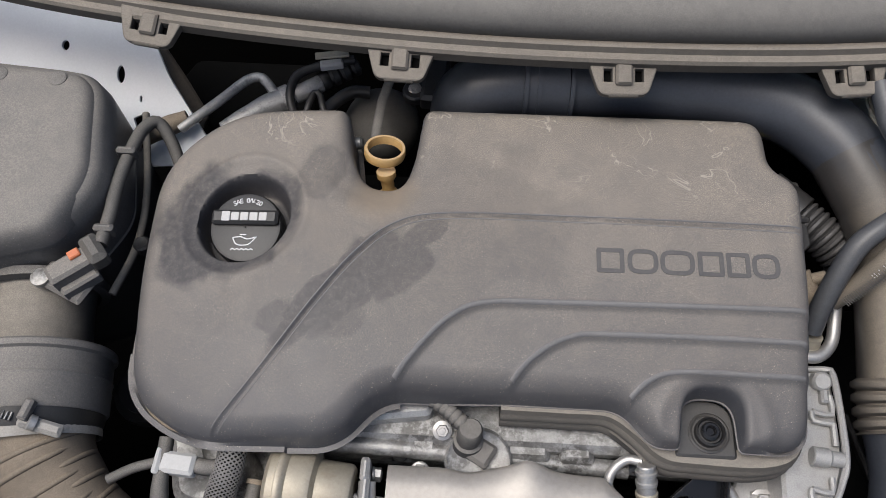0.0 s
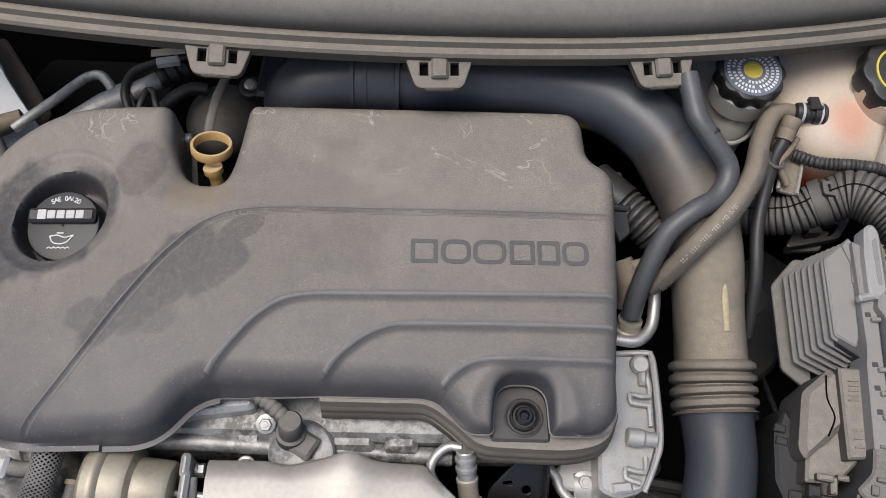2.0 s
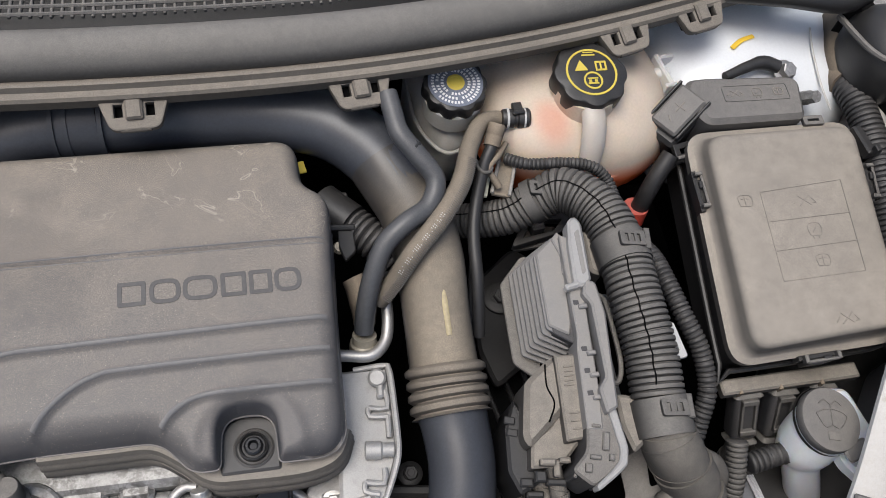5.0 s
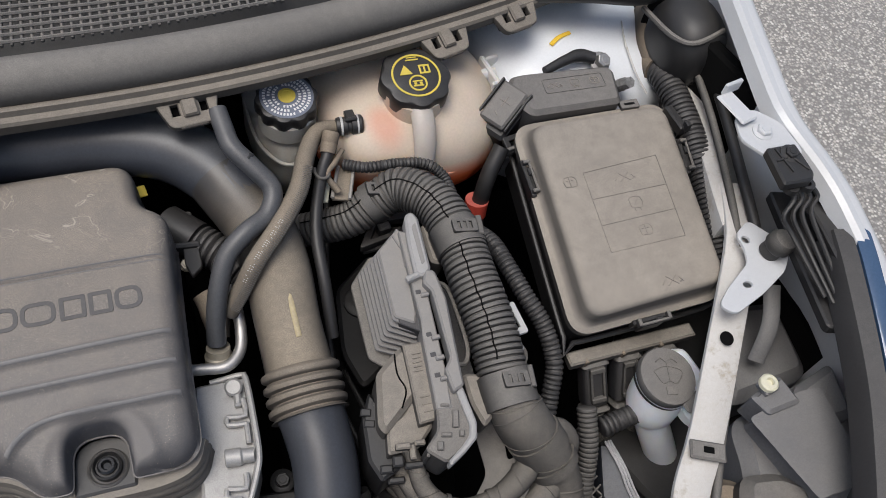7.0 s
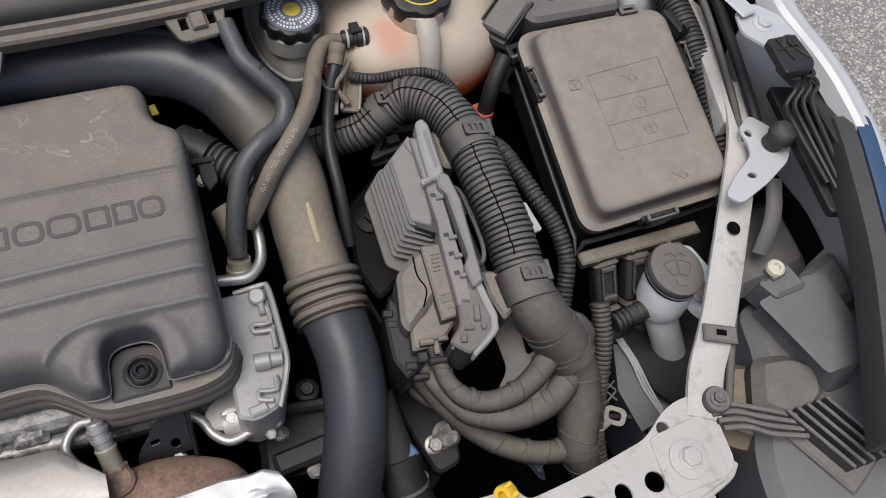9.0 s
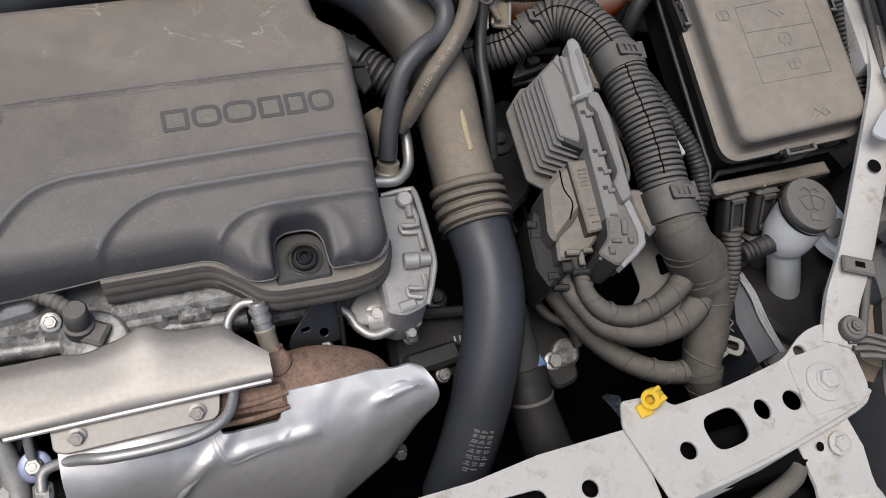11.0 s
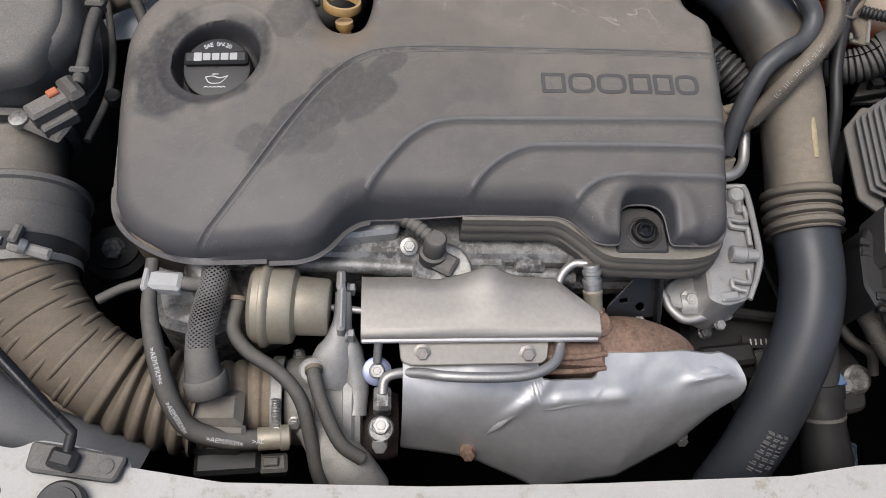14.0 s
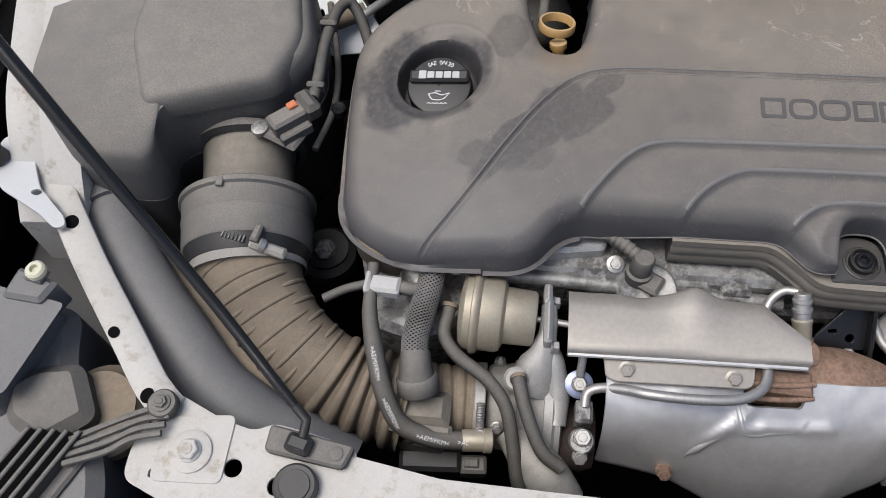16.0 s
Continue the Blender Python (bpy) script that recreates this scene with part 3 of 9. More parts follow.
def cover_material():
    """Dark moulded plastic under pale road dust, with dark patches where oil has bound the dust."""
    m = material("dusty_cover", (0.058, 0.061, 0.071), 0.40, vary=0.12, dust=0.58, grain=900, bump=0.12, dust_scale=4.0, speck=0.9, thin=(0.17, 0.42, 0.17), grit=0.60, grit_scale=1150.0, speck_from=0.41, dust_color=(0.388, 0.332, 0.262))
    t = m.node_tree
    n, l = t.nodes, t.links
    b = n["Principled BSDF"]
    source = b.inputs["Base Color"].links[0].from_socket
    geo = n.new("ShaderNodeNewGeometry")
    wob = n.new("ShaderNodeTexNoise")
    wob.inputs["Scale"].default_value, wob.inputs["Detail"].default_value = 26, 2
    l.new(geo.outputs["Position"], wob.inputs["Vector"])
    total = None
    # centre, half length, half width, turn: the shapes of the oily patches
    for cx, cy, rx, ry, turn, force in ((-0.207, 0.345, 0.066, 0.058, 0, 0.85), (-0.232, 0.318, 0.036, 0.036, 30, 0.85), (-0.122, 0.270, 0.052, 0.017, 48, 0.75), (-0.092, 0.290, 0.062, 0.022, 50, 0.7),
                                        (-0.055, 0.305, 0.034, 0.024, 55, 0.65), (-0.036, 0.334, 0.026, 0.012, 35, 0.6), (-0.128, 0.392, 0.020, 0.030, -10, 0.45), (-0.146, 0.258, 0.026, 0.015, 15, 0.6), (-0.098, 0.258, 0.022, 0.015, 0, 0.5), (-0.055, 0.315, 0.150, 0.085, 25, 0.20)):
        mp = n.new("ShaderNodeMapping")
        mp.vector_type = "TEXTURE"
        mp.inputs["Location"].default_value, mp.inputs["Rotation"].default_value, mp.inputs["Scale"].default_value = (cx, cy, 0.88), (0, 0, radians(turn)), (rx, ry, 1.0)
        l.new(geo.outputs["Position"], mp.inputs["Vector"])
        ln = n.new("ShaderNodeVectorMath")
        ln.operation = "LENGTH"
        l.new(mp.outputs[0], ln.inputs[0])
        add = n.new("ShaderNodeMath")
        add.operation = "MULTIPLY_ADD"
        l.new(wob.outputs["Fac"], add.inputs[0])
        add.inputs[1].default_value = 1.0
        l.new(ln.outputs["Value"], add.inputs[2])
        mr = n.new("ShaderNodeMapRange")
        mr.interpolation_type = "SMOOTHSTEP"
        mr.inputs["From Min"].default_value, mr.inputs["From Max"].default_value = 1.62, 1.34
        mr.inputs["To Min"].default_value, mr.inputs["To Max"].default_value = 0.0, force
        l.new(add.outputs[0], mr.inputs["Value"])
        if total is None:
            total = mr.outputs[0]
        else:
            mx = n.new("ShaderNodeMath")
            mx.operation = "MAXIMUM"
            l.new(total, mx.inputs[0])
            l.new(mr.outputs[0], mx.inputs[1])
            total = mx.outputs[0]
    # dried drip marks: thin pale closed lines and a few tan runs towards the back
    veil = n.new("ShaderNodeTexNoise")
    veil.inputs["Scale"].default_value, veil.inputs["Detail"].default_value, veil.inputs["Distortion"].default_value = 26, 3, 0.6
    l.new(geo.outputs["Position"], veil.inputs["Vector"])
    off = n.new("ShaderNodeMath")
    off.operation = "SUBTRACT"
    l.new(veil.outputs["Fac"], off.inputs[0])
    off.inputs[1].default_value = 0.60
    size = n.new("ShaderNodeMath")
    size.operation = "ABSOLUTE"
    l.new(off.outputs[0], size.inputs[0])
    rim = n.new("ShaderNodeMapRange")
    rim.inputs["From Min"].default_value, rim.inputs["From Max"].default_value, rim.inputs["To Min"].default_value, rim.inputs["To Max"].default_value = 0.002, 0.008, 0.55, 0.0
    l.new(size.outputs[0], rim.inputs["Value"])
    where = n.new("ShaderNodeSeparateXYZ")
    l.new(geo.outputs["Position"], where.inputs[0])
    back = n.new("ShaderNodeMapRange")
    back.inputs["From Min"].default_value, back.inputs["From Max"].default_value = 0.385, 0.42
    side = n.new("ShaderNodeMath")
    side.operation = "MULTIPLY_ADD"
    l.new(where.outputs["X"], side.inputs[0])
    side.inputs[1].default_value = 0.12
    l.new(where.outputs["Y"], side.inputs[2])
    l.new(side.outputs[0], back.inputs["Value"])
    lines = n.new("ShaderNodeMath")
    lines.operation = "MULTIPLY"
    l.new(rim.outputs[0], lines.inputs[0])
    l.new(back.outputs[0], lines.inputs[1])
    drip = n.new("ShaderNodeMix")
    drip.data_type = "RGBA"
    l.new(lines.outputs[0], drip.inputs[0])
    l.new(source, drip.inputs[6])
    drip.inputs[7].default_value = (0.46, 0.41, 0.34, 1)
    source = drip.outputs[2]
    fan = n.new("ShaderNodeMapping")
    fan.vector_type = "TEXTURE"
    fan.inputs["Location"].default_value, fan.inputs["Scale"].default_value = (-0.074, 0.376, 0.88), (0.030, 0.034, 1.0)
    l.new(geo.outputs["Position"], fan.inputs["Vector"])
    reach = n.new("ShaderNodeVectorMath")
    reach.operation = "LENGTH"
    l.new(fan.outputs[0], reach.inputs[0])
    blur = n.new("ShaderNodeMath")
    blur.operation = "MULTIPLY_ADD"
    l.new(wob.outputs["Fac"], blur.inputs[0])
    blur.inputs[1].default_value = 0.9
    l.new(reach.outputs["Value"], blur.inputs[2])
    thick = n.new("ShaderNodeMapRange")
    thick.inputs["From Min"].default_value, thick.inputs["From Max"].default_value, thick.inputs["To Min"].default_value, thick.inputs["To Max"].default_value = 1.55, 1.0, 0.0, 0.6
    l.new(blur.outputs[0], thick.inputs["Value"])
    pale = n.new("ShaderNodeMix")
    pale.data_type = "RGBA"
    l.new(thick.outputs[0], pale.inputs[0])
    l.new(source, pale.inputs[6])
    pale.inputs[7].default_value = (0.34, 0.265, 0.185, 1)
    source = pale.outputs[2]
    # the oil lets some grains of dust show through
    grains = n.new("ShaderNodeTexNoise")
    grains.inputs["Scale"].default_value, grains.inputs["Detail"].default_value, grains.inputs["Roughness"].default_value = 170, 6, 0.75
    l.new(geo.outputs["Position"], grains.inputs["Vector"])
    worn = n.new("ShaderNodeMapRange")
    worn.inputs["From Min"].default_value, worn.inputs["From Max"].default_value, worn.inputs["To Min"].default_value, worn.inputs["To Max"].default_value = 0.68, 0.44, 0.62, 1.0
    l.new(grains.outputs["Fac"], worn.inputs["Value"])
    oily = n.new("ShaderNodeMath")
    oily.operation = "MULTIPLY"
    l.new(total, oily.inputs[0])
    l.new(worn.outputs[0], oily.inputs[1])
    mixer = n.new("ShaderNodeMix")
    mixer.data_type = "RGBA"
    l.new(oily.outputs[0], mixer.inputs[0])
    l.new(source, mixer.inputs[6])
    mixer.inputs[7].default_value = (0.042, 0.040, 0.043, 1)
    l.new(mixer.outputs[2], b.inputs["Base Color"])
    return m


cover = thing("engine_cover", (0.0, 0.30, 0.82), "dusty dark grey plastic engine cover with oily patches", "engine cover")
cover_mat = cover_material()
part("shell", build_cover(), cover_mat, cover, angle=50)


def cover_bead(points, width, high, lift=0.0):
    """A rubbed bead with painted highlight that follows a moulded line over the cover."""
    line = np.array(curve_line(points, 0.003))
    line = line[-polygon_distance(line[:, 0], line[:, 1], COVER_EDGE) > 0.004]
    d = np.gradient(line, axis=0)
    d /= np.linalg.norm(d, axis=1)[:, None]
    side = np.stack([-d[:, 1], d[:, 0]], 1)
    rings = []
    for o, h in ((-0.5, -0.001), (-0.42, high * 0.6), (-0.15, high), (0.2, high), (0.45, high * 0.5), (0.5, -0.001)):
        p = line + side * (o * width + lift)
        z, _ = cover_height(p[:, 0], p[:, 1])
        rings.append(np.column_stack([p, z + h]).tolist())
    return Shape().rings([list(r) for r in zip(*rings)])


# paler than the shell: wear and the lines' caught light in one colour
M["rubbed"] = material("rubbed_highlight_plastic", (0.115, 0.116, 0.122), 0.42, dust=0.28, grain=700)
BEADS = [[(-0.206, 0.160), (-0.161, 0.216), (-0.120, 0.275), (-0.090, 0.315), (-0.061, 0.341), (-0.020, 0.353), (0.083, 0.356), (0.300, 0.358)],
         [(-0.066, 0.195), (-0.034, 0.239), (-0.009, 0.265), (0.019, 0.277), (0.083, 0.280), (0.300, 0.285)],
         [(0.030, 0.200), (0.057, 0.235), (0.088, 0.254), (0.129, 0.258), (0.300, 0.260)],
         [(0.128, 0.200), (0.150, 0.223), (0.172, 0.232), (0.215, 0.233), (0.300, 0.234)]]
# darker tone paints the shade of the badge's pressed outlines
M["groove"] = material("groove_shadow_plastic", (0.045, 0.045, 0.048), 0.6, dust=0.15)
part("moulded_line", cover_bead(BEADS[0], 0.0016, 0.0005, 0.0018), "rubbed", cover)
part("moulded_line", cover_bead(BEADS[0], 0.0012, 0.0004, -0.0034), "rubbed", cover)
for b_ in BEADS[1:]:
    part("moulded_line", cover_bead(b_, 0.0046, 0.0007, 0.0012), "rubbed", cover)
for x0, x1, rad in BADGE:
    lift = (0.5 * (x0 + x1) - 0.108) * 0.015
    ccx, ccy = 0.5 * (x0 + x1), 0.3193 + lift
    zz = float(cover_height(np.array([ccx]), np.array([ccy]))[0][0])
    slope = math.degrees(math.atan2(float(cover_height(np.array([ccx]), np.array([ccy + 0.01]))[0][0]) - float(cover_height(np.array([ccx]), np.array([ccy - 0.01]))[0][0]), 0.02))

    def block(k):
        return rounded([(x0 - ccx + k, -0.0108 + k), (x1 - ccx - k, -0.0108 + k), (x1 - ccx - k, 0.0108 - k), (x0 - ccx + k, 0.0108 - k)], max(rad - k, 0.001), 4)

    spot = pose(ccx, ccy, zz + 0.0004, slope, 0, 0.9)
    part("badge_outline", plate(block(0.0), [block(0.0034)], 0.0016, spot, 0.0002), "groove", cover)
well = Shape().prism(rounded([(0.180, 0.178, 0.003), (0.230, 0.178, 0.003), (0.230, 0.227, 0.024), (0.180, 0.227, 0.024)], 0.006), 0.812, 0.827, 0.002)
part("bolt_seat", well, "seat", cover)
part("seat_ring", Shape().lathe([(0.0170, 0), (0.0170, 0.002), (0.0155, 0.0030), (0.0140, 0.002), (0.0140, 0)], pose(0.208, 0.198, 0.826), 36, caps=False), "seat", cover)
part("washer", Shape().lathe([(0.0122, 0), (0.0122, 0.006), (0.0108, 0.0075), (0.0095, 0.004), (0.002, 0.004)], pose(0.208, 0.198, 0.827), 32), "black", cover)
part("fixing_bolt", Shape().lathe([(0.0080, 0), (0.0080, 0.005), (0.0065, 0.0065), (0.0045, 0.0065), (0.003, 0.003), (0.001, 0.003)], pose(0.208, 0.198, 0.829), 12), "gloss", cover, "black bolt head")

# grooved lower edge strip under the front of the cover
edge_strip = Shape()
prof = [(0.000, 0.834), (-0.004, 0.833), (-0.006, 0.828), (-0.004, 0.825), (-0.007, 0.822), (-0.008, 0.816), (-0.005, 0.813), (-0.008, 0.810), (-0.009, 0.802), (-0.005, 0.799), (0.010, 0.799), (0.010, 0.834)]
path = curve_line([(0.036, 0.210), (0.090, 0.210), (0.126, 0.209), (0.150, 0.196), (0.172, 0.180), (0.200, 0.177), (0.250, 0.177), (0.276, 0.186), (0.286, 0.207)], 0.004)
rings = []
for k, (x, y) in enumerate(path):
    (ax, ay), (bx, by) = path[max(k - 1, 0)], path[min(k + 1, len(path) - 1)]
    d = Vector((bx - ax, by - ay)).normalized()
    drop = 0.010 * float(ease(np.array(x), 0.12, 0.18))
    rings.append([(x - d.y * o, y + d.x * o, z - drop) for o, z in prof])
edge_strip.rings(rings)
part("lower_edge", edge_strip, "ecudust", cover, "brown dusty grooved lower edge")

part("lower_shell", Shape().prism(rounded([(-0.272, 0.214), (-0.262, 0.188), (-0.238, 0.172), (-0.214, 0.172), (-0.198, 0.190), (-0.210, 0.226), (-0.25, 0.235)], 0.010), 0.785, 0.828, 0.006), "hose", cover, "tan dusty lower shell")
cap_m = pose(-0.194, 0.346, 0.868, 11, -4, 0)
cap = thing("oil_filler_cap", (-0.194, 0.346, 0.845), "black plastic oil filler cap with white markings", "cap")
s = Shape()
knurl = [[((0.0320 + (0.0006 if i % 2 else 0)) * math.cos(2 * math.pi * i / 72), (0.0320 + (0.0006 if i % 2 else 0)) * math.sin(2 * math.pi * i / 72), z) for i in range(72)] for z in (-0.022, 0.0)]
s.rings(knurl, caps=False, m=cap_m)
s.lathe([(0.0320, 0.0), (0.0310, 0.002), (0.0285, 0.0026), (0.001, 0.0026)], cap_m, 72, caps=False)
part("body", s, "black", cap)
part("grip", Shape().box(0, 0.008, 0.004, 0.0595, 0.013, 0.010, 0.003, cap_m, c=0.0025), "black", cap)
bar = Shape()
for k, w in enumerate((0.0075, 0.0070, 0.0070, 0.0072, 0.0070)):
    bar.box(-0.0165 + k * 0.0083, 0.008, 0.0092, w, 0.0075 if k else 0.009, 0.0006, 0.001, cap_m)
part("brand_mark", bar, "palegrey", cap, "white brand mark as plain blocks")
for k, ch in enumerate("SAE 0W-20"):
    a = 118 - 7.0 * k
    if ch != " ":
        part("grade_letter", words(ch, 0.0064, cap_m @ pose(0.0245 * math.cos(radians(a)), 0.0245 * math.sin(radians(a)), 0.0029, 0, 0, a - 90)), "whiteink", cap)
ic = Shape()
ic.tube([(-0.010, -0.010, 0.003), (-0.006, -0.016, 0.003), (0.004, -0.016, 0.003), (0.011, -0.009, 0.003)], 0.0006, 6, 0.002)
ic.tube([(-0.010, -0.010, 0.003), (-0.003, -0.009, 0.003), (0.003, -0.011, 0.003), (0.011, -0.009, 0.003)], 0.0006, 6, 0.002)
ic.tube([(-0.004, -0.007, 0.003), (0.002, -0.007, 0.003)], 0.0006, 6, 0.002)
ic.tube([(-0.011 + 0.002 * i, -0.021 + (0.0012 if i % 2 else 0), 0.003) for i in range(11)], 0.0006, 6, 0.001)
ic.v = [tuple(cap_m @ Vector(p)) for p in ic.v]
part("oil_can_symbol", ic, "whiteink", cap)

dip = thing("dipstick", (-0.076, 0.41, 0.82), "dusty yellow plastic dipstick with a ring handle", "dipstick")
ring_m = pose(-0.080, 0.436, 0.866, -16, 4, 0)
part("ring", Shape().lathe([(0.0160, -0.0045), (0.0186, -0.0045), (0.0192, -0.003), (0.0192, 0.003), (0.0186, 0.0045), (0.0163, 0.0045), (0.0160, 0.003), (0.0160, -0.0045)], ring_m, 40, caps=False), "dipstick", dip)
part("stem", Shape().lathe([(0.0075, 0), (0.0085, 0.002), (0.0085, 0.006), (0.006, 0.008), (0.006, 0.020), (0.009, 0.024), (0.009, 0.030)], toward((-0.075, 0.408, 0.832), (-0.078, 0.419, 0.862)), 20), "dipstick", dip)
part("tube", Shape().tube([(-0.074, 0.406, 0.835), (-0.070, 0.40, 0.78), (-0.07, 0.40, 0.70)], 0.007), "black", dip)


# ---- cowl at the foot of the windscreen ----
def sweep(path, prof, twist=None):
    """A profile of (outward, up) pairs carried along a plan line."""
    rings = []
    for k, (x, y, z) in enumerate(path):
        (ax, ay), (bx, by) = path[max(k - 1, 0)][:2], path[min(k + 1, len(path) - 1)][:2]
        d = Vector((bx - ax, by - ay)).normalized()
        rings.append([(x - d.y * o, y + d.x * o, z + h) for o, h in prof])
    return Shape().rings(rings)


# front edge of the cowl, bowed towards the front in the middle
COWL = [(-0.62, 0.60, 0.925), (-0.45, 0.545, 0.935), (-0.26, 0.508, 0.943), (-0.06, 0.487, 0.948), (0.12, 0.482, 0.950), (0.30, 0.490, 0.950), (0.46, 0.513, 0.948), (0.60, 0.545, 0.945), (0.75, 0.590, 0.940), (0.86, 0.635, 0.93)]
cowl_line = [tuple(p) for p in smooth(COWL, 0.0, 0.012)[0]]
cowl = thing("cowl_panel", (0.12, 0.52, 0.93), "dusty grey plastic cowl panel below the windscreen", "cowl panel", kind="structure")
part("flange", sweep(cowl_line, [(0.000, -0.010), (-0.002, 0.001), (0.000, 0.004), (0.006, 0.005), (0.008, 0.010), (0.011, 0.0105), (0.013, 0.006), (0.019, 0.006), (0.021, 0.012), (0.030, 0.012), (0.030, -0.010)]), "cowldust", cowl)
part("weather_strip", sweep(cowl_line, [(0.018, 0.006), (0.017, 0.014), (0.020, 0.022), (0.026, 0.029), (0.034, 0.034), (0.043, 0.036), (0.051, 0.034), (0.056, 0.028), (0.058, 0.018), (0.057, 0.006)]), "strip", cowl, "thick grey rubber weather strip")
part("shelf", sweep([p for p in cowl_line if p[0] > -0.22], [(0.056, 0.002), (0.056, 0.008), (0.062, 0.012), (0.30, 0.055), (0.30, 0.045), (0.06, 0.000)]), "black", cowl)
grille = Shape()
for k in range(-20, 52):
    x = 0.0 + k * 0.0085
    y0 = float(np.interp(x, [p[0] for p in COWL], [p[1] for p in COWL])) + 0.060
    grille.box(x, y0 + 0.075, 0.986, 0.0028, 0.15, 0.004, 0.0008, pose(0, 0, 0), yaw=0)
for j in range(16):
    pts = [(x, y + 0.064 + 0.0092 * j, z + 0.0385) for x, y, z in COWL[1:-2]]
    grille.tube(pts, 0.0018, 5, 0.04)
part("grille", grille, "dusty", cowl, "black plastic mesh grille")


def cowl_tab(x, y, z, yaw, group="clips along the cowl"):
    """A moulded clip with two square eyes below the cowl's edge."""
    m = pose(x, y, z, 24, 0, yaw)
    t = thing("cowl_clip", (x, y, z), "dusty grey plastic clip with two eyes on the cowl edge", "clip", group)
    outer = rounded([(-0.030, 0.016), (-0.028, 0.004), (-0.020, -0.020), (0.020, -0.020), (0.028, 0.004), (0.030, 0.016)], 0.006)
    part("frame", plate(outer, [slot_outline(-0.0135, -0.004, 0.010, 0.014, 0.001), slot_outline(0.0135, -0.004, 0.010, 0.014, 0.001)], 0.009, m, 0.0015), "cowldust", t)
    part("tongue", Shape().box(0, -0.003, 0.0015, 0.015, 0.020, 0.006, 0.002, m), "cowldust", t)
    part("lip", Shape().box(0, -0.0205, -0.004, 0.026, 0.004, 0.006, 0.001, m), "cowldust", t)
    # near-black backing paints the shade behind the eyes
    back = Shape().box(0, 0.0, -0.012, 0.044, 0.026, 0.006, 0.002, m)
    part("backing", back, "deep", t)
    return t


for x in (-0.293, -0.066, 0.128, 0.327, 0.600, 0.690):
    y = float(np.interp(x, [p[0] for p in COWL], [p[1] for p in COWL]))
    y2 = float(np.interp(x + 0.05, [p[0] for p in COWL], [p[1] for p in COWL]))
    cowl_tab(x, y - 0.004, 0.944, math.degrees(math.atan2(y2 - y, 0.05)))

# ---- charge air pipe ----
charge = thing("charge_air_pipe", (0.38, 0.25, 0.60), "black plastic charge air pipe bent round the engine", "pipe")
part("upper_pipe", Shape().tube([(-0.012, 0.500, 0.82), (-0.004, 0.507, 0.862), (0.030, 0.513, 0.877), (0.090, 0.516, 0.880), (0.163, 0.518, 0.880), (0.243, 0.512, 0.880), (0.303, 0.494, 0.878), (0.345, 0.455, 0.872), (0.368, 0.413, 0.859)],
                                [0.033, 0.033, 0.0335, 0.0335, 0.034, 0.034, 0.034, 0.034, 0.034], 32, 0.006), "pipe", charge)
part("middle_pipe", Shape().tube([(0.345, 0.455, 0.872), (0.3672, 0.4145, 0.8595), (0.372, 0.402, 0.856), (0.381, 0.360, 0.842), (0.382, 0.300, 0.822), (0.384, 0.258, 0.806)], [0.0343, 0.0343, 0.0343, 0.0335, 0.0318, 0.0325], 40, 0.006), "pipefade", charge, "tan dusty middle run")
part("sleeve", Shape().tube([(0.048, 0.5145, 0.879), (0.066, 0.515, 0.880), (0.086, 0.516, 0.880)], [0.0355, 0.0365, 0.0370], 32, 0.004), "pipe", charge)
for x in (0.046, 0.058, 0.088):
    part("band", Shape().tube([(x, 0.516, 0.880), (x + 0.004, 0.516, 0.880)], 0.0385, 32), "pipe", charge)
part("collar", Shape().tube([(0.3845, 0.262, 0.807), (0.385, 0.240, 0.800), (0.386, 0.216, 0.794)], 0.0385, 32, 0.0012, ribs=(0.0112, 0.0048)), "pipedust", charge)
LOWER = [(0.386, 0.224, 0.796), (0.388, 0.205, 0.790), (0.390, 0.175, 0.780), (0.386, 0.140, 0.764), (0.377, 0.108, 0.744), (0.365, 0.080, 0.722), (0.354, 0.055, 0.698), (0.338, 0.026, 0.665), (0.322, 0.000, 0.62)]
part("lower_pipe", Shape().tube(LOWER, [0.0335, 0.0315, 0.031, 0.031, 0.031, 0.031, 0.0305, 0.030, 0.030], 32, 0.006), "pipe", charge)
part("paint_mark", Shape().tube([(0.3858, 0.316, 0.8602), (0.3862, 0.300, 0.8555), (0.3870, 0.274, 0.8470)], [0.0022, 0.0028, 0.0026], 8, flat=0.45), "chalk", charge)
marks = Shape()
for row in range(3):
    for k in range(15 - row):
        spot = along(LOWER, 0.0306, 0.665 + 0.0105 * k, (-0.22 + 0.26 * row, -0.42, 0.9))
        marks.box(0, 0.0006 * ((k * 5) % 3 - 1), 0.0003, 0.0013 + 0.0006 * (k % 2), (0.0066, 0.0040, 0.0056, 0.0062)[(k * 3 + row) % 4], 0.0012, 0.0003, spot)
part("moulded_writing", marks, "slate", charge, "raised moulded writing on black rubber")
low_tube = thing("coolant_tube", (0.42, 0.06, 0.68), "black rubber coolant tube with a plastic end", "tube")
part("plastic_end", Shape().tube([(0.409, 0.15, 0.735), (0.414, 0.115, 0.715), (0.418, 0.085, 0.695)], 0.020, 24), "rubber", low_tube, "dusty black plastic end")
part("tube", Shape().tube([(0.418, 0.085, 0.695), (0.421, 0.06, 0.68), (0.430, 0.02, 0.655), (0.446, -0.03, 0.62)], [0.0225, 0.0235, 0.026, 0.032], 28), "black", low_tube)
part("ring", Shape().tube([(0.4205, 0.066, 0.684), (0.4209, 0.063, 0.682)], 0.0240, 28), "dusty", low_tube)
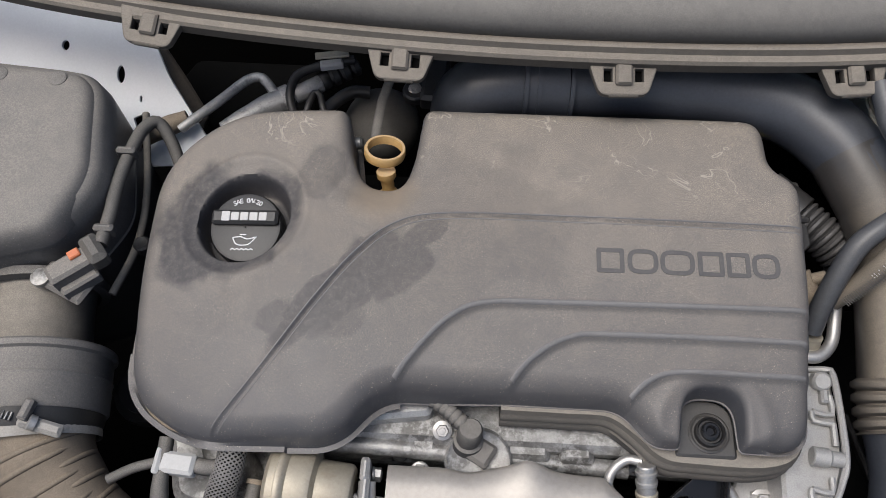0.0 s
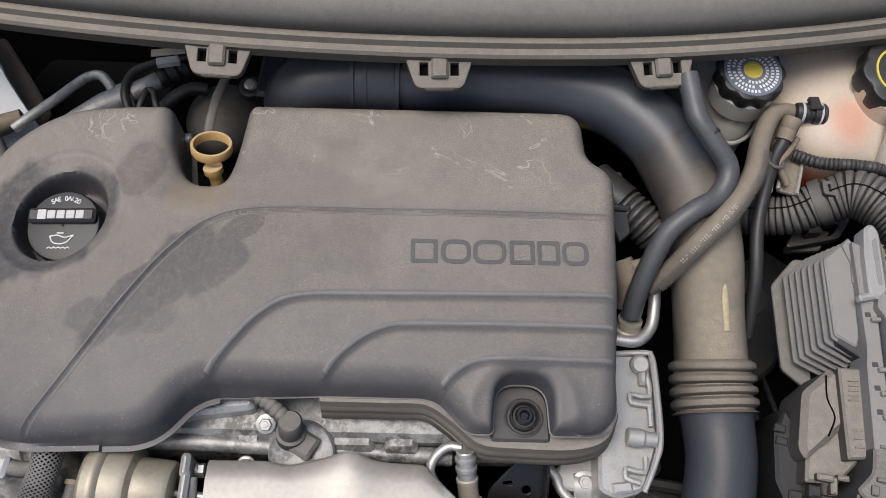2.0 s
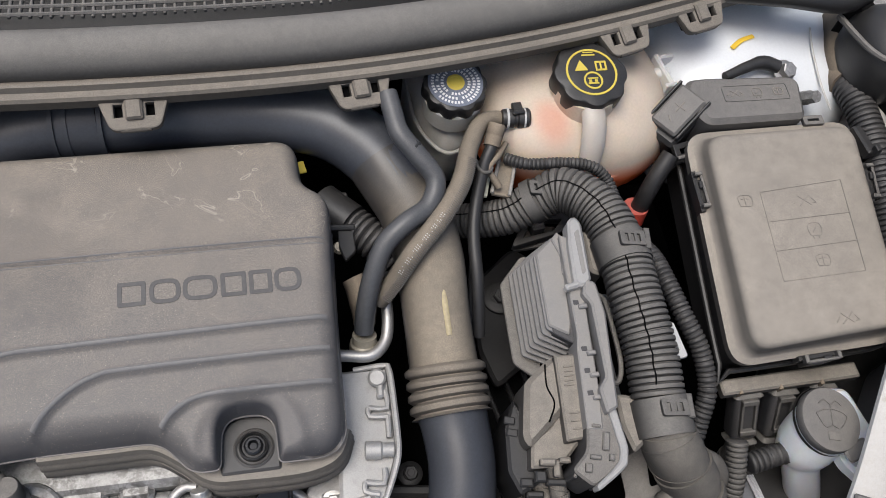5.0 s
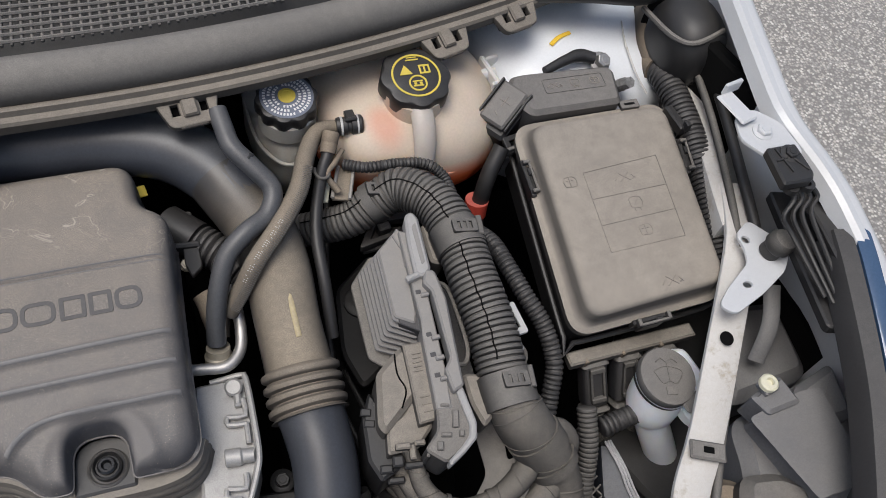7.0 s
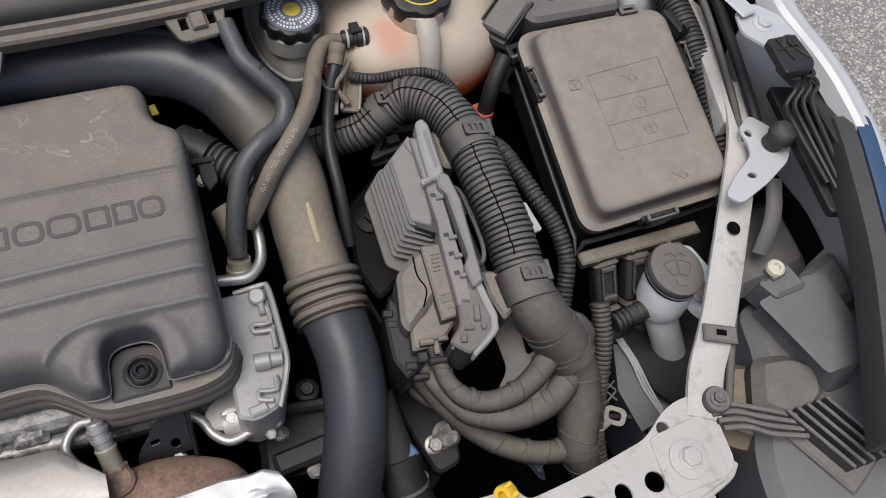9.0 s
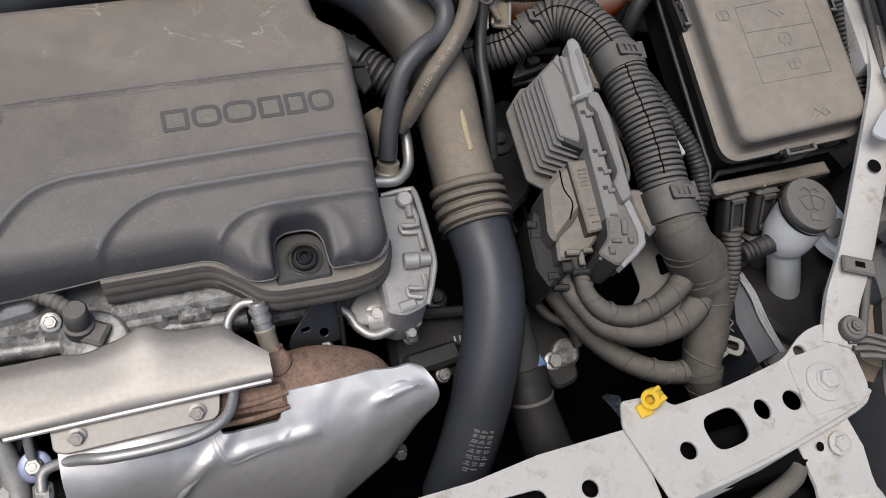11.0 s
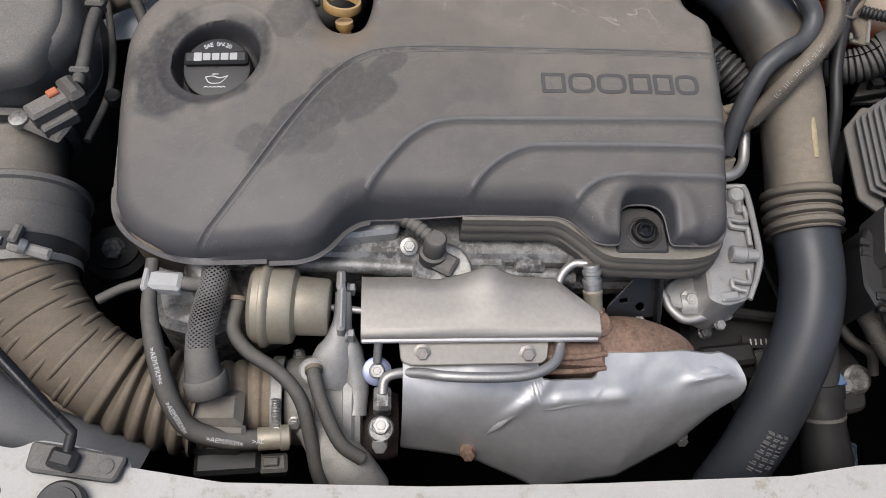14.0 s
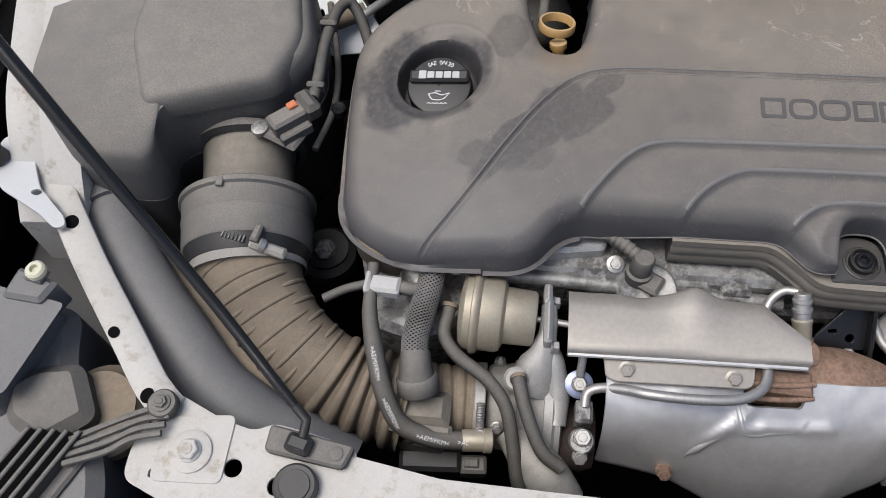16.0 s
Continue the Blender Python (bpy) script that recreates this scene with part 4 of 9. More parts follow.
part("clamp", Shape().tube([(0.4172, 0.094, 0.701), (0.4187, 0.081, 0.693)], 0.0240, 28), "black", low_tube)
part("clip", Shape().box(0.430, 0.092, 0.712, 0.012, 0.016, 0.010, 0.002, yaw=20), "blueclip", low_tube, "small blue plastic clip")

# ---- air conditioning hose and fabric hose ----
ac = thing("air_conditioning_hose", (0.314, 0.30, 0.80), "black rubber air conditioning hose with a steel end", "hose")
part("hose", Shape().tube([(0.352, 0.485, 0.935), (0.355, 0.466, 0.930), (0.359, 0.446, 0.925), (0.374, 0.427, 0.915), (0.389, 0.407, 0.902), (0.380, 0.385, 0.892), (0.357, 0.370, 0.890), (0.336, 0.355, 0.878), (0.323, 0.334, 0.855), (0.316, 0.316, 0.832), (0.313, 0.302, 0.812)], 0.0095, 16), "achose", ac)
part("ferrule", Shape().lathe([(0.010, 0), (0.0135, 0.001), (0.0135, 0.008), (0.0115, 0.010), (0.0115, 0.018)], toward((0.312, 0.292, 0.792), (0.314, 0.303, 0.815)), 24), "gold", ac)
part("steel_pipe", Shape().tube([(0.336, 0.352, 0.832), (0.337, 0.335, 0.820), (0.3375, 0.315, 0.808), (0.333, 0.294, 0.803), (0.319, 0.281, 0.802), (0.297, 0.283, 0.801), (0.270, 0.288, 0.800)], 0.0058, 14), "steel", ac)
part("clip", Shape().box(0.366, 0.437, 0.923, 0.024, 0.010, 0.008, 0.002, yaw=-40), "black", ac)

fab = thing("coolant_vent_hose", (0.34, 0.345, 0.82), "dusty hose in a woven fabric sleeve", "hose")
FABRIC = [(0.484, 0.488, 0.880), (0.462, 0.488, 0.884), (0.446, 0.478, 0.888), (0.430, 0.449, 0.890), (0.414, 0.407, 0.893), (0.388, 0.370, 0.890), (0.362, 0.345, 0.878), (0.345, 0.333, 0.852), (0.330, 0.326, 0.825)]
part("hose", Shape().tube(FABRIC, [0.0075, 0.0085, 0.0090, 0.0094, 0.0098, 0.0098, 0.0096, 0.0092, 0.009], 16), "braid", fab)
fe = toward((0.470, 0.484, 0.889), (0.500, 0.482, 0.890))
part("connector", Shape().lathe([(0.0090, 0), (0.0096, 0.002), (0.0096, 0.011), (0.0086, 0.012), (0.0086, 0.015), (0.0102, 0.016), (0.0102, 0.026), (0.0085, 0.028)], fe, 24), "black", fab)
for d in (0.004, 0.021):
    part("print_band", Shape().lathe([(0.0099, d), (0.0104, d + 0.0005), (0.0104, d + 0.0020), (0.0099, d + 0.0025)], fe, 24, caps=False), "palegrey", fab)
part("lock_clip", Shape().box(0.4845, 0.488, 0.899, 0.010, 0.012, 0.006, 0.001, yaw=3).box(0.4845, 0.481, 0.901, 0.013, 0.004, 0.004, 0.001, yaw=3), "black", fab)
bleed = thing("bleed_pipe", (0.445, 0.43, 0.87), "black bleed pipe with a brown dusty cap", "pipe")
part("pipe", Shape().tube([(0.4555, 0.457, 0.889), (0.452, 0.449, 0.885), (0.445, 0.437, 0.880), (0.431, 0.400, 0.872), (0.4245, 0.369, 0.860), (0.424, 0.33, 0.84), (0.424, 0.29, 0.80)], 0.0062, 16), "black", bleed)
part("collar", Shape().tube([(0.4535, 0.4525, 0.8865), (0.457, 0.461, 0.8915)], [0.0082, 0.0088], 18), "hose", bleed)
part("cap", Shape().lathe([(0.0082, 0), (0.0088, 0.001), (0.0088, 0.011), (0.0075, 0.013), (0.001, 0.013)], toward((0.457, 0.461, 0.891), (0.463, 0.474, 0.902)), 22), "hose", bleed)
part("hoop", Shape().tube([(0.4375, 0.441, 0.880), (0.4365, 0.432, 0.882), (0.4405, 0.424, 0.884), (0.447, 0.424, 0.884), (0.4505, 0.430, 0.882)], 0.0018, 8), "dustrubber", bleed)
lines_ = Shape()
for k in range(26):
    m = along(FABRIC, 0.0096, 0.60 + 0.0095 * k)
    for row in (-1, 1):
        if (k * 7 + row) % 5:
            lines_.box(0, row * 0.0012 - 0.001, 0, 0.0006, 0.0015, 0.0004, 0.0001, m)
part("printed_mark", lines_, "palegrey", fab)
seam_ = Shape()
for k in range(120):
    seam_.box(0, 0.004, -0.0004, 0.0007, 0.009, 0.0007, 0.0002, along(FABRIC, 0.0096, 0.36 + 0.005 * k))
part("stitching", seam_, "dusty", fab)

def blob(cx, cy, cz, rx, ry, rz, power=2.6, n=40, m2=28, seam=None, m=None):
    s, rings = Shape(), []
    for j in range(m2 + 1):
        v = -math.pi / 2 + math.pi * j / m2
        cv, sv = math.cos(v), math.sin(v)
        e = 2 / power
        ring = []
        for i in range(n):
            u = 2 * math.pi * i / n
            cu, su = math.cos(u), math.sin(u)
            f = lambda c: math.copysign(abs(c) ** e, c)
            k = 1.0
            if seam and abs(sv) < 0.06:
                k = 1 + seam
            ring.append((cx + rx * k * f(max(cv, 1e-3)) * f(cu), cy + ry * k * f(max(cv, 1e-3)) * f(su), cz + rz * f(sv)))
        rings.append(ring)
    return s.rings(rings, m=m)


# ---- brake fluid reservoir ----
brake = thing("brake_fluid_reservoir", (0.42, 0.52, 0.78), "pale plastic brake fluid reservoir with a black screw cap", "reservoir")
part("body", Shape().prism(rounded([(0.386, 0.600), (0.392, 0.520), (0.412, 0.482), (0.432, 0.482), (0.452, 0.508), (0.464, 0.550), (0.462, 0.600)], 0.014), 0.775, 0.872, 0.012), "milkdirty", brake, angle=60)
part("moulded_seam", Shape().tube([(0.388, 0.590, 0.846), (0.391, 0.520, 0.846), (0.411, 0.481, 0.846), (0.433, 0.481, 0.846), (0.453, 0.507, 0.846), (0.465, 0.550, 0.846)], 0.0022, 8), "milkdirty", brake)
part("neck", Shape().lathe([(0.030, 0), (0.030, 0.02), (0.028, 0.022)], pose(0.424, 0.512, 0.874), 32), "milkdirty", brake)


def lobed_cap(t, cx, cy, z, r, h, lobes, tilt, ink):
    m = pose(cx, cy, z, tilt, 0, 0)
    s = Shape()
    rings = []
    for rr, zz, depth in ((0.90, -h, 0.05), (1.0, -h * 0.8, 0.07), (1.0, -0.004, 0.07), (0.96, -0.001, 0.06), (0.88, 0.0, 0.02), (0.2, 0.0, 0.0)):
        rings.append([(r * rr * (1 - depth * (0.5 - 0.5 * math.cos(lobes * a)) ** 1.5 * 1.2) * math.cos(a), r * rr * (1 - depth * (0.5 - 0.5 * math.cos(lobes * a)) ** 1.5 * 1.2) * math.sin(a), zz) for a in np.linspace(0, 2 * math.pi, 96, endpoint=False)])
    s.rings(rings, m=m)
    return part("cap", s, "black", t), m


bcap, bm_ = lobed_cap(brake, 0.424, 0.512, 0.914, 0.0330, 0.020, 10, 8, None)
part("centre_mark", Shape().lathe([(0.0090, 0.0), (0.0090, 0.0012), (0.008, 0.0016), (0.0062, 0.0016), (0.0058, 0.0010), (0.002, 0.0010)], bm_, 32), "yellowink", bcap, "yellow centre mark")
part("printed_field", Shape().lathe([(0.0275, 0.0), (0.0275, 0.0005), (0.0100, 0.0005)], bm_, 48), "capring", bcap, "blue-grey printed field")
ringtext = Shape()
for rr, cnt in ((0.0135, 26), (0.0185, 34), (0.0232, 44)):
    for k in range(cnt):
        if k % 9 == 8:
            continue
        a = 2 * math.pi * k / cnt
        ringtext.box(rr * math.cos(a), rr * math.sin(a), 0.0007, 0.0030, 2 * math.pi * rr / cnt * 0.62, 0.0006, 0.0004, bm_, yaw=math.degrees(a))
part("printed_ring", ringtext, "whiteink", bcap, "white ring of small print")

# ---- coolant tank ----
tank = thing("coolant_expansion_tank", (0.555, 0.52, 0.77), "amber translucent coolant tank with orange coolant inside", "coolant tank")


tank_mat = material("amber_tank", (0.56, 0.47, 0.375), 0.45, vary=0.10, dust=0.18, bump=0.02, subsurface=0.3, dust_scale=24.0)
tn, tl = tank_mat.node_tree.nodes, tank_mat.node_tree.links
tb = tn["Principled BSDF"]
src = tb.inputs["Base Color"].links[0].from_socket
tg, tz, tr, tx = tn.new("ShaderNodeNewGeometry"), tn.new("ShaderNodeSeparateXYZ"), tn.new("ShaderNodeMapRange"), tn.new("ShaderNodeMix")
tl.new(tg.outputs["Position"], tz.inputs[0])
tl.new(tz.outputs["Z"], tr.inputs["Value"])
tr.inputs["From Min"].default_value, tr.inputs["From Max"].default_value = 0.856, 0.834
tx.data_type = "RGBA"
tl.new(tr.outputs[0], tx.inputs[0])
tl.new(src, tx.inputs[6])
tx.inputs[7].default_value = (0.60, 0.13, 0.04, 1)
# the coolant shows through as a reddish patch in front
tp, tv, tq, ty = tn.new("ShaderNodeMapping"), tn.new("ShaderNodeVectorMath"), tn.new("ShaderNodeMapRange"), tn.new("ShaderNodeMix")
tp.vector_type, tv.operation, ty.data_type = "TEXTURE", "LENGTH", "RGBA"
tp.inputs["Location"].default_value, tp.inputs["Scale"].default_value, tp.inputs["Rotation"].default_value = (0.519, 0.474, 0.885), (0.022, 0.030, 0.06), (0, 0, radians(25))
tl.new(tg.outputs["Position"], tp.inputs["Vector"])
tl.new(tp.outputs[0], tv.inputs[0])
tl.new(tv.outputs["Value"], tq.inputs["Value"])
tq.interpolation_type = "SMOOTHSTEP"
tq.inputs["From Min"].default_value, tq.inputs["From Max"].default_value, tq.inputs["To Max"].default_value = 1.15, 0.30, 0.55
tl.new(tq.outputs[0], ty.inputs[0])
tl.new(tx.outputs[2], ty.inputs[6])
ty.inputs[7].default_value = (0.55, 0.19, 0.10, 1)
tl.new(ty.outputs[2], tb.inputs["Base Color"])
part("body", blob(0.560, 0.536, 0.838, 0.108, 0.100, 0.066, 2.7, seam=0.02), tank_mat, tank, angle=60)
part("neck", Shape().lathe([(0.033, 0), (0.033, 0.030)], pose(0.557, 0.500, 0.885), 32), tank_mat, tank)
part("level_strip", Shape().tube([(0.5565, 0.476, 0.912), (0.5565, 0.460, 0.906), (0.556, 0.446, 0.890), (0.555, 0.434, 0.862)], [0.0120, 0.0125, 0.0125, 0.011], 16, flat=0.7), "milkstrip", tank)
part("nipple", Shape().tube([(0.635, 0.540, 0.872), (0.662, 0.545, 0.874), (0.672, 0.545, 0.874)], 0.007, 14), "milk", tank)
part("fixing_lug", Shape().box(0.664, 0.543, 0.876, 0.006, 0.044, 0.018, 0.002, yaw=10), "milk", tank)
for x, y in ((0.672, 0.562), (0.668, 0.522)):
    part("lug_flange", Shape().box(x, y, 0.876, 0.018, 0.005, 0.018, 0.002, yaw=10), "milk", tank)
part("moulded_seam", Shape().tube([(0.560 + 0.1100 * math.cos(a), 0.536 + 0.1020 * math.sin(a), 0.842) for a in np.linspace(-2.6, 0.9, 30)], 0.0024, 8), tank_mat, tank)
ccap, cm_ = lobed_cap(tank, 0.558, 0.503, 0.930, 0.0385, 0.026, 8, 10, None)
band = Shape().lathe([(0.0262, 0.0), (0.0262, 0.0008), (0.0242, 0.0008), (0.0242, 0.0)], cm_, 48, caps=False)
part("yellow_band", band, "yellowink", ccap)
sym = Shape()
tri_ = [(-0.017, 0.002), (-0.003, 0.002), (-0.010, 0.014)]
sym.prism(rounded(tri_, 0.001, 2), 0.0, 0.0008, 0, cm_)
for q in ((0.004, 0.0022, 0.0105, 0.0022), (0.004, 0.0112, 0.0105, 0.0022), (-0.0003, 0.0068, 0.002, 0.011), (0.0046, 0.0068, 0.002, 0.011), (0.0096, 0.0068, 0.002, 0.011)):
    sym.box(q[0] + 0.0062, q[1], 0.0004, q[2], q[3], 0.0008, 0.0004, cm_)
sym.lathe([(0.0098, 0), (0.0098, 0.0008), (0.0080, 0.0008), (0.0080, 0)], cm_ @ pose(0, -0.0095, 0), 32, caps=False)
for q in ((0, -0.0070, 0.011, 0.0016), (0, -0.0125, 0.011, 0.0020), (-0.003, -0.0098, 0.003, 0.003), (0.003, -0.0098, 0.003, 0.003), (0, 0.0195, 0.014, 0.0018), (0, 0.0225, 0.011, 0.0014)):
    sym.box(q[0], q[1], 0.0004, q[2], q[3], 0.0008, 0.0004, cm_)
part("warning_symbols", sym, "yellowink", ccap, "yellow warning symbols")

# ---- fuse box ----
fuse = thing("fuse_box", (0.74, 0.33, 0.74), "dusty dark plastic fuse box with a clipped lid", "fuse box")
fm = pose(0.74, 0.22, 0.838, 11.3, 0, 0)
base_o = rounded([(-0.084, 0.004), (0.080, 0.010), (0.098, 0.232), (-0.076, 0.228)], 0.014, 5)
part("base", Shape().prism(base_o, -0.075, -0.004, 0.004, fm), "black", fuse)
outer = rounded([(-0.091, -0.004), (0.088, 0.004), (0.106, 0.240), (-0.083, 0.236)], 0.024, 8)
top_o = rounded([(-0.077, 0.006), (0.081, 0.016), (0.089, 0.224), (-0.072, 0.222)], 0.020, 8)


def between(f, d=0.0):
    """An outline between the lid's rim and its top, moved inwards by d."""
    o = [(a[0] + (b[0] - a[0]) * f, a[1] + (b[1] - a[1]) * f) for a, b in zip(outer, top_o)]
    return inset(o if turning(o) > 0 else o[::-1], d)


lid = Shape()
lid.rings([[(x, y, z) for x, y in o] for o, z in ((between(0), -0.008), (between(0, -0.001), 0.002), (between(0, 0.004), 0.004), (between(0.35, 0.002), 0.005), (between(0.62, 0.002), 0.014), (between(0.86), 0.0215), (between(1.0), 0.0250), (between(1.0, 0.004), 0.0272), (between(1.0, 0.010), 0.0280), ([(0.004 + (x - 0.004) * 0.6, 0.116 + (y - 0.116) * 0.6) for x, y in between(1.0, 0.010)], 0.0284), ([(0.004 + (x - 0.004) * 0.05, 0.116 + (y - 0.116) * 0.05) for x, y in between(1.0, 0.010)], 0.0285))], m=fm)
lid_o = part("lid", lid, "boxlid", fuse, "dust-coated dark lid", angle=70)
for pts in (((-0.034, 0.158), (0.055, 0.165), (0.053, 0.070), (-0.034, 0.067), (-0.034, 0.158)), ((-0.033, 0.127), (0.055, 0.130)), ((-0.033, 0.097), (0.054, 0.101))):
    for (x0, y0), (x1, y1) in zip(pts, pts[1:]):
        part("moulded_outline", Shape().tube([tuple(fm @ Vector((x0, y0, 0.0285))), tuple(fm @ Vector((x1, y1, 0.0285)))], 0.0006, 5, 0.05), "boxlid", lid_o)


def relief(strokes, m, r=0.0005):
    """A moulded sign: strokes of thin raised lines on the plane of m."""
    s = Shape()
    for pts in strokes:
        s.tube([tuple(m @ Vector((x, y, 0))) for x, y in pts], r, 5, 0.002)
    return s


CROSS = (((-0.006, -0.005), (0.006, 0.005)), ((-0.006, 0.005), (0.006, -0.005)), ((-0.012, -0.003), (-0.008, 0.001)), ((0.008, 0.002), (0.012, -0.003)), ((0.008, -0.003), (0.012, -0.003)))
PLUG = (((-0.006, -0.005), (0.006, -0.005), (0.006, 0.006), (-0.006, 0.006), (-0.006, -0.005)), ((-0.003, -0.009), (-0.003, -0.005)), ((0.003, -0.009), (0.003, -0.005)), ((-0.002, -0.002), (0.002, 0.003)))
BOOK = (((-0.006, -0.005), (0.006, -0.005), (0.006, 0.005), (-0.006, 0.005), (-0.006, -0.005)), ((0.0, -0.005), (0.0, 0.005)), ((-0.004, 0.002), (-0.002, 0.002)), ((0.002, 0.002), (0.004, 0.002)))
for sign, x, y in ((CROSS, 0.010, 0.146), (PLUG, 0.012, 0.115), (BOOK, 0.012, 0.084), (CROSS, 0.020, 0.026), (BOOK, -0.052, 0.150)):
    part("moulded_symbol", relief(sign, fm @ pose(x, y, 0.0286)), "boxlid", lid_o)
for cx, cy, yaw in ((-0.084, 0.172, 92), (-0.004, -0.004, 2), (0.104, 0.168, 86)):
    m = fm @ pose(cx, cy, 0.0, 0, 0, yaw)
    clip = part("clip", Shape().box(0, 0.001, 0.000, 0.044, 0.005, 0.014, 0.001, m).box(0, -0.003, -0.004, 0.026, 0.005, 0.020, 0.001, m), "black", fuse)
    part("clip_hook", Shape().box(-0.017, -0.001, 0.009, 0.004, 0.008, 0.008, 0.001, m), "dusty", clip)
    part("clip_hook", Shape().box(0.017, -0.001, 0.009, 0.004, 0.008, 0.008, 0.001, m), "dusty", clip)
    part("clip_bar", Shape().box(0, -0.004, 0.010, 0.034, 0.003, 0.003, 0.001, m), "dusty", clip)
    part("clip_tooth", Shape().box(0.006, -0.003, 0.008, 0.008, 0.006, 0.006, 0.001, m), "black", clip)
part("lower_seam", Shape().tube([tuple(fm @ Vector(q)) for q in ((-0.080, 0.225, -0.030), (-0.088, 0.004, -0.030), (-0.080, -0.003, -0.030), (0.076, 0.003, -0.030), (0.086, 0.012, -0.030))], 0.0030, 8), "black", fuse)
ledge = part("front_ledge", Shape().box(0.728, 0.2120, 0.792, 0.150, 0.016, 0.012, 0.002, yaw=1), "ecudust", fuse, "brown dusty front ledge")
for x in (0.672, 0.715, 0.760):
    part("ledge_rib", Shape().box(x, 0.205, 0.790, 0.004, 0.006, 0.016, 0.001), "hose", ledge)

tc = thing("terminal_cover", (0.70, 0.48, 0.84), "dusty black plastic battery terminal cover", "cover")
tm0 = pose(0.73, 0.482, 0.900, 4, 0, 0)
part("long_cover", Shape().prism(rounded([(-0.070, 0.004), (-0.050, -0.028), (0.060, -0.027), (0.068, 0.020), (0.060, 0.027), (-0.040, 0.030), (-0.058, 0.028)], 0.008), -0.050, 0.003, 0.005, tm0), "lidgrey", tc)
part("sign_frame", plate(slot_outline(0.012, 0.006, 0.074, 0.020, 0.003), [slot_outline(0.012, 0.006, 0.0725, 0.0185, 0.0025)], 0.0012, tm0 @ pose(0, 0, 0.0038), 0.0002), "lidgrey", tc)
for sign, x in ((CROSS, -0.012), (PLUG, 0.013), (BOOK, 0.037)):
    part("moulded_symbol", relief([[(a * 0.75, b * 0.75) for a, b in st] for st in sign], tm0 @ pose(x, 0.006, 0.0034)), "boxlid", tc)
part("corner_tab", plate(slot_outline(0, 0, 0.022, 0.010, 0.001), [slot_outline(0, 0, 0.014, 0.004, 0.001)], 0.005, tm0 @ pose(0.072, -0.026, -0.006)), "lidgrey", tc)
tm1 = pose(0.656, 0.478, 0.893, 0, -24, 36)
part("side_cover", Shape().prism(rounded([(-0.034, -0.021), (0.026, -0.021), (0.026, 0.019), (-0.034, 0.019)], 0.006), -0.045, -0.004, 0.004, tm1), "black", tc)
side_lid = part("side_lid", Shape().prism(rounded([(-0.026, -0.0165), (0.024, -0.0165), (0.024, 0.0155), (-0.026, 0.0155)], 0.003), -0.006, 0.006, 0.0025, tm1), "lidgrey", tc)
part("moulded_symbol", relief((((0.002, -0.007), (0.002, 0.007)), ((-0.005, 0.0), (0.009, 0.0)), ((-0.016, -0.003), (-0.012, 0.003))), tm1 @ pose(0, 0, 0.0062)), "boxlid", side_lid)
for y in (-0.019, 0.018):
    part("side_edge", Shape().box(0.0, y, 0.000, 0.052, 0.003, 0.010, 0.001, tm1), "black", side_lid)
latch = part("latch", plate(slot_outline(0, 0, 0.030, 0.018, 0.002), [slot_outline(0, 0.001, 0.020, 0.007, 0.001)], 0.006, pose(0.664, 0.442, 0.872, 24, 0, 12)), "black", tc)
part("latch_bar", Shape().box(0.664, 0.436, 0.868, 0.030, 0.004, 0.012, 0.001, yaw=12), "dusty", latch)

red = thing("battery_cable", (0.61, 0.44, 0.74), "red and black battery cable", "cable")
part("cable", Shape().tube([(0.645, 0.440, 0.870), (0.630, 0.425, 0.850), (0.622, 0.415, 0.825), (0.62, 0.41, 0.78), (0.63, 0.39, 0.70)], 0.0095, 16), "black", red)
part("red_sleeve", Shape().tube([(0.617, 0.414, 0.815), (0.616, 0.410, 0.795)], 0.0135, 14), "red", red, "bright red sleeve")

# ---- engine control unit ----
ecu = thing("engine_control_unit", (0.48, 0.25, 0.74), "finned grey engine control unit in a plastic holder", "control unit")
em = pose(0.5, 0.25, 0.862, 6.3, 0, 0)
part("upper_rim", Shape().prism(rounded([(0.010, 0.114), (0.018, 0.118), (0.023, 0.110), (0.0205, 0.052), (0.012, 0.046), (0.004, 0.050), (0.006, 0.086)], 0.004), -0.010, 0.012, 0.0025, em), "ecurim", ecu, "pale cast rim")
part("rim_groove", Shape().prism(rounded([(0.0135, 0.100), (0.0185, 0.104), (0.0165, 0.060), (0.0125, 0.058)], 0.002), 0.0115, 0.0124, 0.0003, em), "ecu", ecu)
part("rim_foot", Shape().box(0.002, 0.049, 0.006, 0.014, 0.006, 0.010, 0.002, em, yaw=12), "ecurim", ecu)
part("side_strip", Shape().prism(rounded([(0.014, 0.054), (0.0235, 0.050), (0.0265, 0.020), (0.0185, -0.066), (0.0075, -0.070), (0.0055, -0.048), (0.0135, -0.038), (0.0150, 0.030), (0.0090, 0.040)], 0.003), -0.008, 0.012, 0.0020, em), "ecu", ecu)
part("channel", Shape().prism(rounded([(0.002, 0.104), (0.010, 0.100), (0.0135, 0.040), (0.0085, -0.045), (0.004, -0.082), (-0.010, -0.080), (-0.004, -0.010), (-0.001, 0.006)], 0.002), -0.030, 0.002, 0.0012, em), "ecu", ecu)
for x, y in ((0.0035, -0.014), (0.0020, -0.034), (0.0005, -0.054), (0.0052, 0.030)):
    part("channel_step", Shape().box(x + 0.004, y, 0.0035, 0.008, 0.004, 0.006, 0.001, em), "ecu", ecu)
    # dark block in place of the shade in a pocket
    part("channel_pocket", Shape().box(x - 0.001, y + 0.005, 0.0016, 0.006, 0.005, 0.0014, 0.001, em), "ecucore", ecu)
